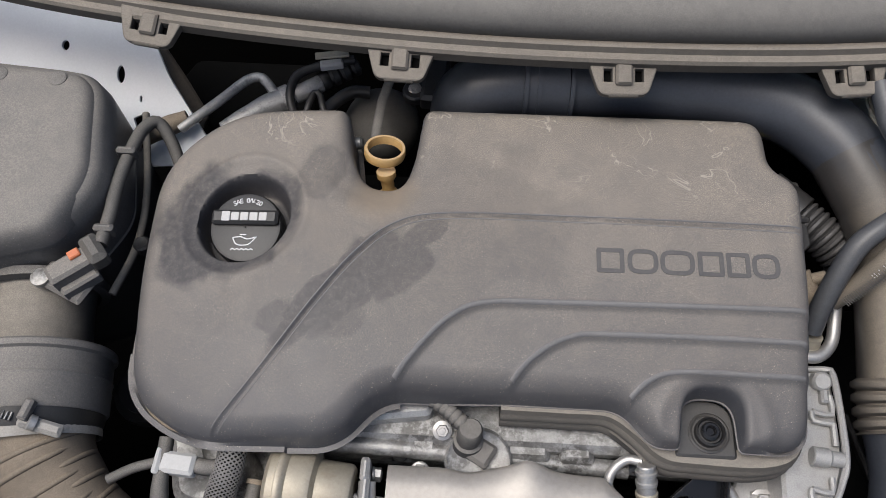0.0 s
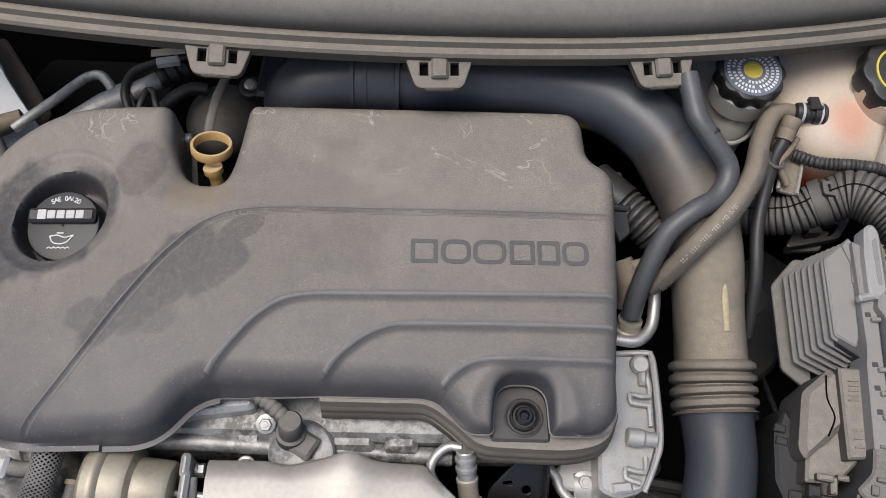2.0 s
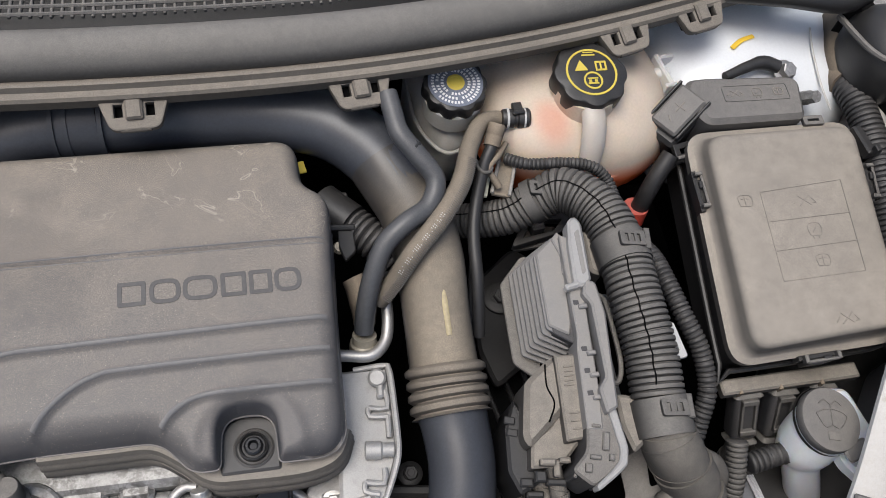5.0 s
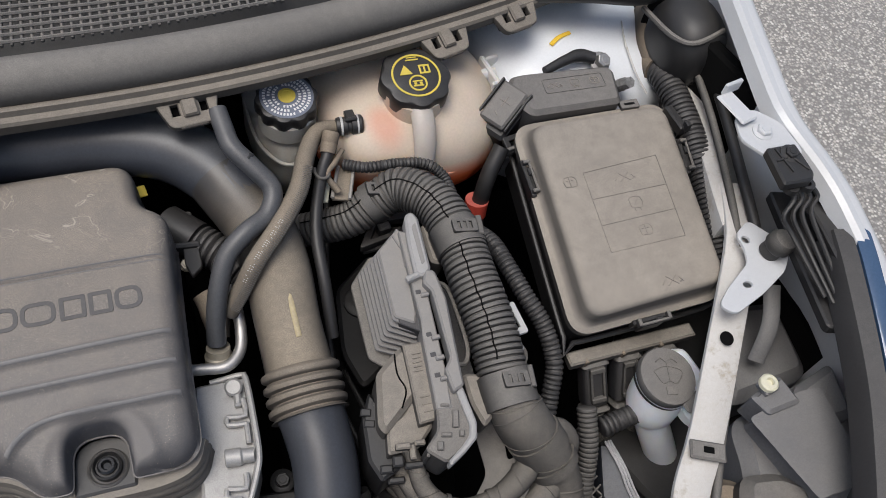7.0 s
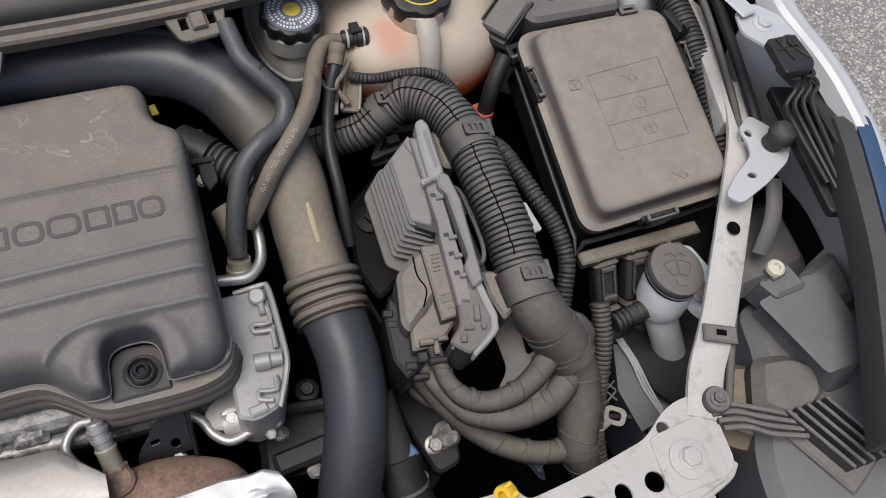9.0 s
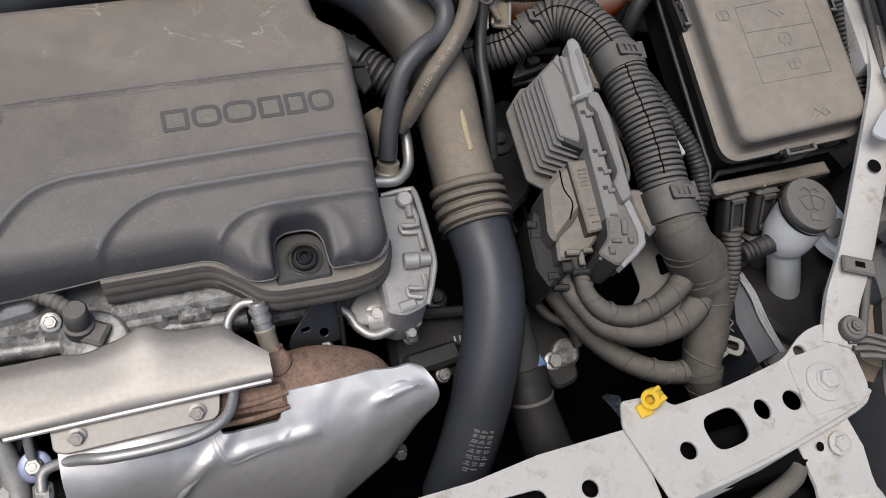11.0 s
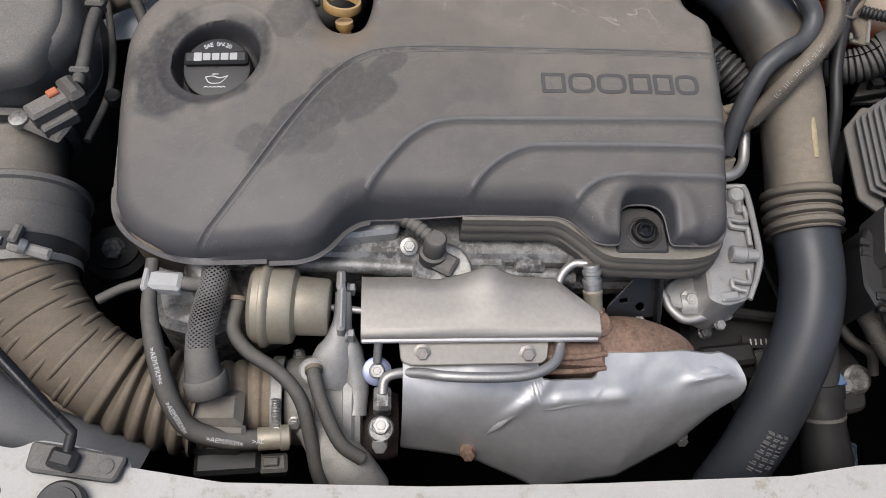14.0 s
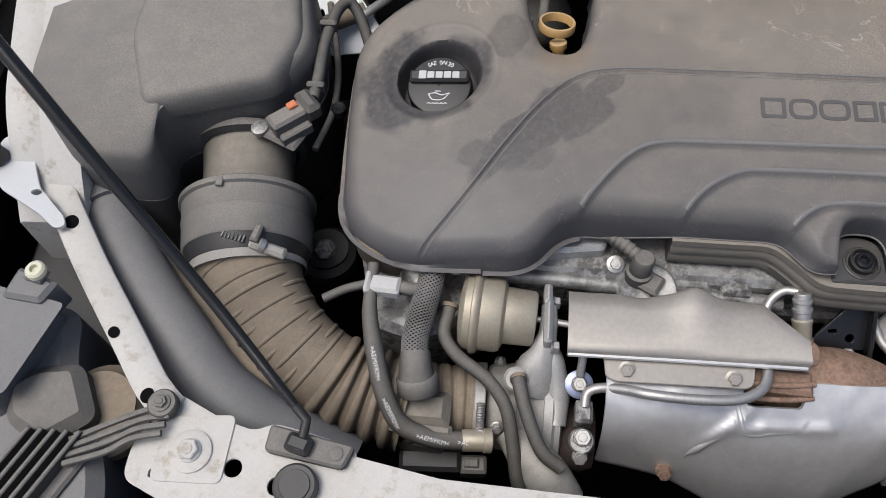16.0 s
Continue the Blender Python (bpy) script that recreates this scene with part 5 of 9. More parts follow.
part("shoulder", Shape().prism(rounded([(-0.004, 0.103), (0.003, 0.110), (0.0085, 0.100), (0.0065, 0.070), (0.000, 0.066), (0.0015, 0.086)], 0.002), -0.012, -0.0045, 0.0012, em), "ecu", ecu)
FACE = [(-0.021, 0.090), (0.001, 0.108), (0.0055, 0.098), (-0.001, 0.018), (-0.0045, 0.008), (-0.0225, 0.019)]
part("top_face", Shape().prism(rounded(FACE, 0.0025), -0.030, -0.0075, 0.0016, em), "ecu", ecu)
# dark core paints the shade in the gaps of the fins
part("core", Shape().prism([(-0.020, 0.088), (0.004, 0.100), (0.004, -0.004), (-0.019, 0.012)], -0.075, -0.010, 0.001, em), "ecucore", ecu, "near-black core painting the shade between the fins")
for k in range(7):
    z, o_ = -0.0125 - 0.0072 * k, 0.0026 * (k + 0.6)
    part("fin", Shape().prism(rounded([(-0.0215 - o_, 0.089), (-0.001 - o_ * 0.6, 0.107 + 0.2 * o_), (0.004, 0.098), (0.002, 0.010 - 0.9 * o_), (-0.004, 0.006 - 1.1 * o_), (-0.0230 - o_, 0.018 - 0.7 * o_)], 0.0025, 3), z - 0.0013, z + 0.0013, 0.0005, em), "ecufin", ecu)
part("base_flange", Shape().prism(rounded([(-0.046, 0.084), (-0.020, 0.112), (0.006, 0.110), (0.006, -0.015), (-0.020, -0.022), (-0.047, 0.002)], 0.004), -0.071, -0.066, 0.001, em), "dusty", ecu)
part("lower_body", Shape().prism(rounded([(0.010, -0.050), (0.0175, -0.060), (0.0180, -0.104), (0.011, -0.116), (-0.014, -0.128), (-0.030, -0.112), (-0.014, -0.098), (-0.006, -0.060)], 0.005), -0.055, 0.001, 0.002, em), "dusty", ecu)
part("lower_rim", Shape().prism(rounded([(0.0095, -0.056), (0.0180, -0.062), (0.0215, -0.100), (0.0175, -0.114), (0.006, -0.122), (-0.012, -0.132), (-0.013, -0.127), (0.003, -0.117), (0.0115, -0.110), (0.0145, -0.100), (0.0115, -0.070)], 0.003), -0.012, 0.006, 0.0016, em), "ecurim", ecu, "pale cast rim")
for x, y, w, h in ((0.004, -0.092, 0.006, 0.016), (-0.008, -0.104, 0.010, 0.004), (0.006, -0.106, 0.005, 0.006), (-0.002, -0.078, 0.008, 0.003), (-0.016, -0.112, 0.006, 0.008)):
    part("body_rib", Shape().box(x, y, 0.002, w, h, 0.004, 0.001, em, yaw=-14), "dusty", ecu)
for k in range(4):
    part("side_rib", Shape().box(-0.026 + 0.0065 * k, -0.114 - 0.0032 * k, -0.018, 0.003, 0.008, 0.030, 0.001, em, yaw=-24), "dusty", ecu)
con = part("connector", Shape().prism(rounded([(-0.051, -0.028), (-0.025, -0.008), (-0.017, -0.009), (-0.012, -0.050), (-0.020, -0.058), (-0.030, -0.066), (-0.056, -0.086), (-0.061, -0.076)], 0.005), -0.075, -0.020, 0.005, em), "ecudust", ecu, "dusty brown-grey plug cover")
part("cover_line", Shape().tube([tuple(em @ Vector(q)) for q in ((-0.030, -0.014, -0.0196), (-0.032, -0.034, -0.0196), (-0.028, -0.050, -0.0196), (-0.036, -0.066, -0.0196))], 0.0008, 6), "deep", con)
part("shell", Shape().prism(rounded([(-0.053, -0.078), (-0.036, -0.070), (-0.018, -0.052), (-0.010, -0.074), (0.002, -0.078), (-0.012, -0.088), (-0.030, -0.104), (-0.058, -0.103)], 0.003), -0.078, -0.026, 0.0025, em), "ecudust", con)
part("lever", Shape().prism(rounded([(-0.0215, -0.008), (-0.002, -0.009), (-0.008, -0.085), (-0.0255, -0.086)], 0.002), -0.035, -0.0125, 0.0018, em), "ecudust", con)
for k in range(5):
    part("grip_line", Shape().box(-0.011 - 0.0006 * k, -0.020 - 0.0042 * k, -0.0122, 0.009 - 0.001 * (k % 2), 0.0014, 0.0014, 0.0003, em), "ecudust", con)
for k in range(3):
    part("grip_line", Shape().box(-0.014, -0.062 - 0.0070 * k, -0.0122, 0.009, 0.0014, 0.0014, 0.0003, em), "ecudust", con)
part("plug_body", Shape().prism(rounded([(-0.070, -0.060), (-0.058, -0.036), (-0.048, -0.060), (-0.044, -0.112), (-0.066, -0.122), (-0.074, -0.100)], 0.004), -0.115, -0.045, 0.003, em), "black", con)
for k in range(6):
    part("plug_tooth", Shape().box(-0.066 + 0.0012 * k, -0.056 - 0.011 * k, -0.046 - 0.002 * k, 0.010, 0.007, 0.008, 0.001, em, yaw=-16), "black", con)
for x, y, w, h, z in ((-0.044, -0.100, 0.014, 0.006, -0.022), (-0.036, -0.106, 0.006, 0.014, -0.026), (-0.028, -0.100, 0.010, 0.005, -0.024), (-0.050, -0.110, 0.010, 0.010, -0.032), (-0.036, -0.116, 0.018, 0.006, -0.036), (-0.060, -0.112, 0.012, 0.008, -0.046), (-0.052, -0.122, 0.016, 0.006, -0.056)):
    part("latch_piece", Shape().box(x, y, z, w, h, 0.009, 0.0015, em, yaw=-8), "ecudust" if z > -0.03 else "black", con)
for o, z in (([(0.025, 0.105), (0.036, 0.108), (0.050, 0.104), (0.048, 0.074), (0.036, 0.060), (0.0255, 0.064)], 0.001), ([(0.024, -0.052), (0.032, -0.052), (0.047, -0.058), (0.042, -0.096), (0.030, -0.104), (0.024, -0.080)], -0.004)):
    part("side_lug", Shape().prism(rounded(o, 0.004), z - 0.032, z, 0.003, em), "ecudust", ecu)
    part("lug_pin", Shape().lathe([(0.008, 0), (0.008, 0.005), (0.005, 0.008), (0.001, 0.009)], em @ pose(o[2][0] - 0.003, (o[2][1] + o[3][1]) / 2, z - 0.013, 0, 90, 0), 20), "dusty", ecu)
part("holder_loop", Shape().tube([tuple(em @ Vector(q)) for q in ((0.026, 0.044, -0.006), (0.036, 0.040, -0.012), (0.040, 0.020, -0.016), (0.041, -0.020, -0.018), (0.034, -0.038, -0.016), (0.022, -0.040, -0.010))], 0.0026, 8), "dusty", ecu)
# near-black block paints the shade below the control unit
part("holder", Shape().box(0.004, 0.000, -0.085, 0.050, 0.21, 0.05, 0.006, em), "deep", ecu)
tilt = pose(0.5, 0.25, 0.85, 0, -14, -3.5)
bkt = thing("control_unit_bracket", (0.54, 0.22, 0.76), "dusty steel bracket under the control unit", "bracket")
part("plate", plate(rounded([(0.020, 0.085), (0.072, 0.080), (0.078, -0.110), (0.060, -0.150), (0.040, -0.165), (0.012, -0.168), (0.004, -0.150), (0.026, -0.125)], 0.008), [rounded([(0.036, 0.058), (0.062, 0.054), (0.066, -0.030), (0.040, -0.038)], 0.004), rounded([(0.048, -0.118), (0.064, -0.114), (0.066, -0.094), (0.050, -0.092)], 0.005), ring_outline(0.026, -0.152, 0.006, 0.004)], 0.003, tilt @ pose(0, 0, -0.078)), "dusty", bkt)
part("bolt", bolt_shape(tuple(tilt @ Vector((0.084, -0.012, -0.085))), tuple(tilt @ Vector((0.07, -0.08, 0.1))), 0.018, 1.7, 0.6), "dusty", bkt)
part("rear_frame", plate(rounded([(0.474, 0.380), (0.497, 0.418), (0.545, 0.415), (0.528, 0.392)], 0.004), [rounded([(0.486, 0.388), (0.500, 0.410), (0.534, 0.408), (0.522, 0.394)], 0.003)], 0.010, pose(0, 0, 0.812)), "rubber", bkt)
part("rear_shelf", Shape().prism(rounded([(0.478, 0.383), (0.496, 0.412), (0.530, 0.408), (0.515, 0.386)], 0.003), 0.790, 0.798, 0.002), "dusty", bkt)
part("rear_latch", Shape().box(0.506, 0.402, 0.806, 0.014, 0.010, 0.016, 0.002, yaw=8), "dusty", bkt)
wcl = thing("white_harness_clip", (0.596, 0.24, 0.86), "white plastic harness clip strip with a red tab", "clip")
part("strip", Shape().box(0.584, 0.244, 0.850, 0.005, 0.070, 0.010, 0.001, yaw=6), "palegrey", wcl)
part("frame", plate(slot_outline(0, 0, 0.016, 0.034, 0.002), [slot_outline(0, 0, 0.007, 0.022, 0.001)], 0.004, pose(0.590, 0.242, 0.856, 0, 0, 6)), "palegrey", wcl)
part("upper_hook", Shape().box(0.586, 0.278, 0.858, 0.010, 0.010, 0.004, 0.001), "palegrey", wcl)
part("foot", Shape().box(0.580, 0.212, 0.850, 0.016, 0.010, 0.012, 0.002, yaw=10), "palegrey", wcl)
part("red_tab", Shape().box(0.580, 0.204, 0.852, 0.006, 0.006, 0.008, 0.001), "red", wcl, "red tab")

# ---- wiring ----
harness = thing("main_wiring_harness", (0.56, 0.25, 0.80), "thick corrugated black wiring conduit with taped ends", "wiring harness")
CONDUIT = [(0.418, 0.412, 0.815), (0.464, 0.400, 0.838), (0.492, 0.404, 0.855), (0.520, 0.404, 0.872), (0.545, 0.375, 0.880), (0.556, 0.333, 0.880), (0.558, 0.283, 0.876), (0.562, 0.234, 0.865), (0.561, 0.185, 0.852)]
part("conduit", Shape().tube(CONDUIT, [0.018, 0.019, 0.021, 0.023, 0.024, 0.0245, 0.0245, 0.0245, 0.0245], 28, 0.00085, ribs=(0.0058, 0.0030, 7.0)), "conduit", harness)
for p, q in (((0.489, 0.404, 0.853), (0.497, 0.405, 0.859)), ((0.5550, 0.340, 0.880), (0.5570, 0.312, 0.879)), ((0.5610, 0.190, 0.853), (0.5615, 0.158, 0.846))):
    part("band", Shape().tube([p, q], 0.0262 if p[1] < 0.4 else 0.023, 24), "conduit", harness)
    mid_ = [(a + b) / 2 for a, b in zip(p, q)]
    top_ = mid_[2] + 0.0255 - (0.003 if p[1] > 0.4 else 0)
    buckle = part("buckle", plate(slot_outline(0, 0, 0.024, 0.014, 0.002), [slot_outline(-0.006, 0, 0.004, 0.009, 0.0005), slot_outline(0.0, 0, 0.004, 0.009, 0.0005), slot_outline(0.006, 0, 0.004, 0.009, 0.0005)], 0.004, pose(mid_[0] + 0.003, mid_[1], top_ + 0.002, 0, 8, -4)), "conduit", harness)
    part("hook", Shape().box(mid_[0] + 0.020, mid_[1] + 0.002, top_ - 0.008, 0.006, 0.022, 0.006, 0.001, yaw=-8), "conduit", buckle)
slit = []
for k in range(40):
    f = 0.02 + 0.024 * k
    slit.append(tuple(along(CONDUIT, [0.018, 0.019, 0.021, 0.023, 0.024, 0.0245, 0.0245, 0.0245, 0.0245], f, (-0.35, -0.10, 0.93)).translation + Vector((0.0006 * (-1) ** k, 0, -0.0002))))
part("slit", Shape().tube(slit, 0.0007, 6), "deep", harness, "black slit along the conduit")
TAPED = [(0.5615, 0.168, 0.847), (0.570, 0.148, 0.834), (0.590, 0.124, 0.806), (0.604, 0.100, 0.780), (0.602, 0.072, 0.752), (0.593, 0.042, 0.728), (0.600, 0.012, 0.700)]
taped = part("taped_run", Shape().tube(TAPED, [0.025, 0.0265, 0.0245, 0.021, 0.022, 0.020, 0.016], 22), "tape", harness)
for f, r_, k in ((0.06, 0.0262, 0.05), (0.20, 0.0274, 0.09), (0.34, 0.0262, 0.05), (0.62, 0.0226, 0.10), (0.82, 0.0222, 0.04)):
    lo, hi = along(TAPED, 0.0, f).translation, along(TAPED, 0.0, f + k).translation
    part("tape_wrap", Shape().tube([tuple(lo), tuple(hi)], [r_, r_ * 0.985], 22), "tape", taped)
part("tape_edge", braid(TAPED, [0.0252, 0.0268, 0.0248, 0.0214, 0.0222, 0.0202, 0.0162], 1, 0.034, 0.0009, (1,)), "tape", taped)
part("branch_stub", Shape().tube([(0.588, 0.132, 0.815), (0.606, 0.138, 0.812), (0.618, 0.130, 0.800), (0.616, 0.118, 0.786)], [0.014, 0.013, 0.012, 0.010], 16), "tape", taped)
LOOPS = (("loop", [(0.462, 0.158, 0.822), (0.466, 0.142, 0.808), (0.470, 0.122, 0.797), (0.482, 0.104, 0.791), (0.504, 0.094, 0.788), (0.534, 0.095, 0.790), (0.563, 0.108, 0.800), (0.584, 0.130, 0.815)], [0.0085, 0.009, 0.0105, 0.012, 0.0125, 0.013, 0.014, 0.014]),
         ("loop", [(0.452, 0.168, 0.800), (0.458, 0.140, 0.785), (0.470, 0.115, 0.778), (0.489, 0.092, 0.772), (0.527, 0.078, 0.770), (0.568, 0.082, 0.776), (0.596, 0.104, 0.788), (0.598, 0.128, 0.806)], [0.010, 0.011, 0.012, 0.014, 0.016, 0.017, 0.018, 0.018]),
         ("loop", [(0.440, 0.190, 0.760), (0.460, 0.146, 0.748), (0.480, 0.110, 0.737), (0.505, 0.077, 0.731), (0.535, 0.054, 0.728), (0.563, 0.044, 0.726), (0.598, 0.041, 0.724)], [0.012, 0.014, 0.014, 0.014, 0.014, 0.014, 0.014]))
for name, pts, rr in LOOPS:
    rr = [0.86 * v for v in rr] if isinstance(rr, list) else 0.86 * rr
    loop = part(name, Shape().tube(pts, rr, 18), "tape", harness)
    part("tape_edge", braid(pts, rr, 1, 0.024, 0.0007, (1,)), "tape", loop)
    for f in (0.22, 0.45, 0.68, 0.86):
        k = f * (len(pts) - 1)
        i = int(k)
        p = [a + (b - a) * (k - i) for a, b in zip(pts[i], pts[i + 1])]
        q = [a + (b - a) * min(1, k - i + 0.16) for a, b in zip(pts[i], pts[i + 1])]
        r0 = rr[i] + (rr[i + 1] - rr[i]) * (k - i)
        part("tape_wrap", Shape().tube([p, q], r0 * 1.07, 18, 0.003), "tape", loop)
part("thin_branch", Shape().tube([(0.470, 0.450, 0.868), (0.491, 0.437, 0.874), (0.525, 0.434, 0.876), (0.553, 0.430, 0.874), (0.570, 0.418, 0.865), (0.575, 0.395, 0.86)], 0.0062, 12, 0.001, ribs=(0.0040, 0.0014)), "rubber", harness)
side_h = lone("side_wiring_conduit", Shape().tube([(0.600, 0.365, 0.825), (0.606, 0.340, 0.838), (0.610, 0.311, 0.842), (0.618, 0.274, 0.838), (0.630, 0.241, 0.825), (0.633, 0.208, 0.808), (0.624, 0.183, 0.79), (0.612, 0.155, 0.77)], 0.0095, 14, 0.0011, ribs=(0.0050, 0.0018)), "rubber", "thin corrugated black conduit beside the fuse box", "conduit")
tagp = thing("harness_bracket", (0.470, 0.44, 0.83), "small dusty beige plastic harness bracket", "bracket")
part("plate", Shape().prism(rounded([(0.450, 0.413), (0.467, 0.408), (0.481, 0.448), (0.465, 0.452)], 0.001), 0.858, 0.862, 0.0008), "braid", tagp)
for p, q in (((0.450, 0.413), (0.465, 0.452)), ((0.467, 0.408), (0.481, 0.448))):
    part("side_wall", Shape().tube([(*p, 0.864), (*q, 0.864)], 0.0020, 6), "castdust", tagp)
part("pale_strip", Shape().prism(rounded([(0.437, 0.412), (0.445, 0.410), (0.453, 0.434), (0.446, 0.436)], 0.001), 0.859, 0.863, 0.0008), "ivory", tagp, "pale yellow strip")
part("latch", Shape().tube([(0.471, 0.460, 0.880), (0.459, 0.444, 0.880), (0.448, 0.430, 0.880), (0.457, 0.416, 0.868)], [0.0028, 0.0034, 0.0030, 0.0040], 10), "hose", tagp)


# ---- front beam and side braces ----
beam = thing("front_beam", (0.13, -0.04, 0.79), "white painted steel front beam with holes and dirt", "beam", kind="structure")
flat = pose(0, 0, 0.831)
mid_o = [(-0.236, -0.008), (-0.236, -0.016), (-0.160, -0.029), (0.0, -0.034), (0.14, -0.033), (0.30, -0.029), (0.36, -0.021), (0.452, -0.018), (0.452, -0.090), (-0.236, -0.090)]
part("centre_panel", plate(mid_o, [slot_outline(0.335, -0.060, 0.045, 0.026, 0.011), ring_outline(0.395, -0.058, 0.008)], 0.004, pose(0, 0, 0.826)), "whitedirty", beam)
part("centre_face", Shape().box(0.11, -0.092, 0.800, 0.70, 0.004, 0.055, 0.001), "whitedirty", beam)
right_o = rounded([(0.440, -0.016, 0.004), (0.446, 0.004, 0.004), (0.482, 0.002, 0.006), (0.490, -0.011, 0.01), (0.545, -0.006, 0.03), (0.614, 0.006, 0.01), (0.650, 0.030, 0.02), (0.690, 0.030, 0.02), (0.684, -0.040, 0.012), (0.664, -0.050, 0.01), (0.560, -0.072, 0.02), (0.458, -0.086, 0.004)], 0.006)
part("right_panel", plate(right_o, [ring_outline(0.489, -0.050, 0.0085), slot_outline(0.531, -0.040, 0.040, 0.034, 0.014, 8), ring_outline(0.572, -0.032, 0.0085, 0.0100), ring_outline(0.604, -0.031, 0.0100), ring_outline(0.634, 0.010, 0.0070)], 0.004, pose(0, 0, 0.832)), "whitedirty", beam)
part("right_lip", Shape().tube([(0.458, -0.087, 0.828), (0.560, -0.073, 0.826), (0.664, -0.051, 0.824), (0.686, -0.038, 0.826)], 0.004, 8), "whitedirty", beam)
part("right_face", Shape().add([(0.458, -0.088, 0.83), (0.56, -0.074, 0.829), (0.668, -0.05, 0.828), (0.668, -0.058, 0.79), (0.56, -0.082, 0.79), (0.458, -0.096, 0.79)], [(0, 1, 4, 5), (1, 2, 3, 4)]), "whitedirty", beam)
left_o = rounded([(-0.396, 0.026, 0.008), (-0.352, 0.006, 0.006), (-0.322, -0.002, 0.01), (-0.306, 0.006, 0.008), (-0.272, 0.000, 0.01), (-0.232, -0.010, 0.01), (-0.228, -0.090, 0.004), (-0.340, -0.085, 0.01), (-0.425, -0.050, 0.01), (-0.424, -0.020, 0.01)], 0.006)
part("left_panel", plate(left_o, [ring_outline(-0.334, -0.034, 0.0085), ring_outline(-0.372, 0.000, 0.0050), ring_outline(-0.296, -0.046, 0.0068, 0.008), ring_outline(-0.262, -0.062, 0.008), slot_outline(-0.395, -0.044, 0.020, 0.008, 0.003)], 0.004, pose(0, 0, 0.824)), "whitedirty", beam)
part("inner_channel", Shape().box(0.12, -0.060, 0.775, 1.05, 0.05, 0.06, 0.004), "deep", beam)
for x, y, z in ((-0.372, -0.024, 0.826), (0.642, -0.023, 0.834)):
    b = part("bolt_plate", plate(rounded([(x - 0.030, y - 0.026), (x + 0.030, y - 0.024), (x + 0.032, y + 0.034), (x - 0.026, y + 0.028)], 0.007), [], 0.003, pose(0, 0, z)), "whitedirty", beam)
    w = part("washer", Shape().lathe([(0.0185, 0), (0.0185, 0.0025), (0.0160, 0.0035), (0.012, 0.0035)], pose(x, y, z), 32), "whitedirty", beam)
    part("bolt", bolt_shape((x, y, z + 0.003), (x, y, 1), 0.016, 1.3, 0.5), "whitedirty", beam)


def brace(points, width, name, mat, label):
    """A long pressed steel strip with turned-down edges and oval holes."""
    t = thing(name, points[0], label, "brace")
    line, _ = smooth(points, 0.0, 0.012)
    prof = [(-width / 2, -0.008), (-width / 2, -0.001), (-width / 2 + 0.003, 0.001), (width / 2 - 0.003, 0.001), (width / 2, -0.001), (width / 2, -0.008), (width / 2 - 0.002, -0.008), (width / 2 - 0.003, -0.002), (-width / 2 + 0.003, -0.002), (-width / 2 + 0.002, -0.008)]
    part("strip", sweep([tuple(p) for p in line], prof), mat, t)
    return t


left = brace([(-0.398, 0.010, 0.828), (-0.420, 0.030, 0.829), (-0.455, 0.075, 0.831), (-0.510, 0.145, 0.833), (-0.560, 0.215, 0.834), (-0.585, 0.250, 0.835)], 0.030, "left_brace", "whitedirty", "white painted steel side brace with oval holes")
right = brace([(0.676, 0.006, 0.834), (0.698, 0.045, 0.840), (0.732, 0.088, 0.850), (0.787, 0.169, 0.868), (0.842, 0.250, 0.882), (0.862, 0.290, 0.885), (0.876, 0.330, 0.886)], 0.033, "right_brace", "whitedirty", "white painted steel side brace with oval holes")
for t, holes in ((left, ((-0.420, 0.020, 0.8310, 0.0058, 0), (-0.465, 0.075, 0.8335, 0.0048, 40), (-0.538, 0.184, 0.8355, 0.0065, 40))), (right, ((0.692, 0.020, 0.8385, 0.0075, 0), (0.784, 0.166, 0.8725, 0.0065, -30)))):
    for x, y, z, r, turn in holes:
        # nothing is cut: a near-black disc paints the hole's shade
        part("hole", plate(ring_outline(0, 0, r, r * 1.15), [], 0.0012, pose(x, y, z, 0, 0, turn), 0.0003), "deep", t, "dark oval hole")
LEFT_PLATE = [(-0.634, 0.267), (-0.616, 0.282), (-0.593, 0.262), (-0.590, 0.241), (-0.576, 0.214), (-0.542, 0.184), (-0.537, 0.174), (-0.547, 0.171), (-0.567, 0.186), (-0.616, 0.212)]
RIGHT_PLATE = [(0.855, 0.275), (0.834, 0.262), (0.835, 0.246), (0.830, 0.228), (0.795, 0.206), (0.776, 0.190), (0.788, 0.178), (0.828, 0.193), (0.863, 0.211), (0.879, 0.229), (0.872, 0.252)]
for t, o, z, h1, h2, s0, s1 in ((left, LEFT_PLATE, 0.845, (-0.602, 0.260), (-0.577, 0.209), (-0.626, 0.245), (-0.636, 0.244)), (right, RIGHT_PLATE, 0.899, (0.841, 0.254), (0.816, 0.205), (0.857, 0.235), (0.862, 0.232))):
    part("end_plate", plate(rounded(o, 0.007, 5), [ring_outline(*h1, 0.0050), ring_outline(*h2, 0.0058, 0.0042)], 0.004, pose(0, 0, z)), "white", t)
    part("rubber_stop", Shape().lathe([(0.011, 0), (0.011, 0.010), (0.012, 0.011), (0.0140, 0.014), (0.0140, 0.022), (0.011, 0.027), (0.004, 0.029)], toward((*s0, z), (*s1, z + 0.026)), 28), "dustrubber", t, "grey rubber stop")
part("clip", Shape().box(0.722, 0.072, 0.853, 0.034, 0.018, 0.005, 0.002, yaw=-24), "dusty", right)
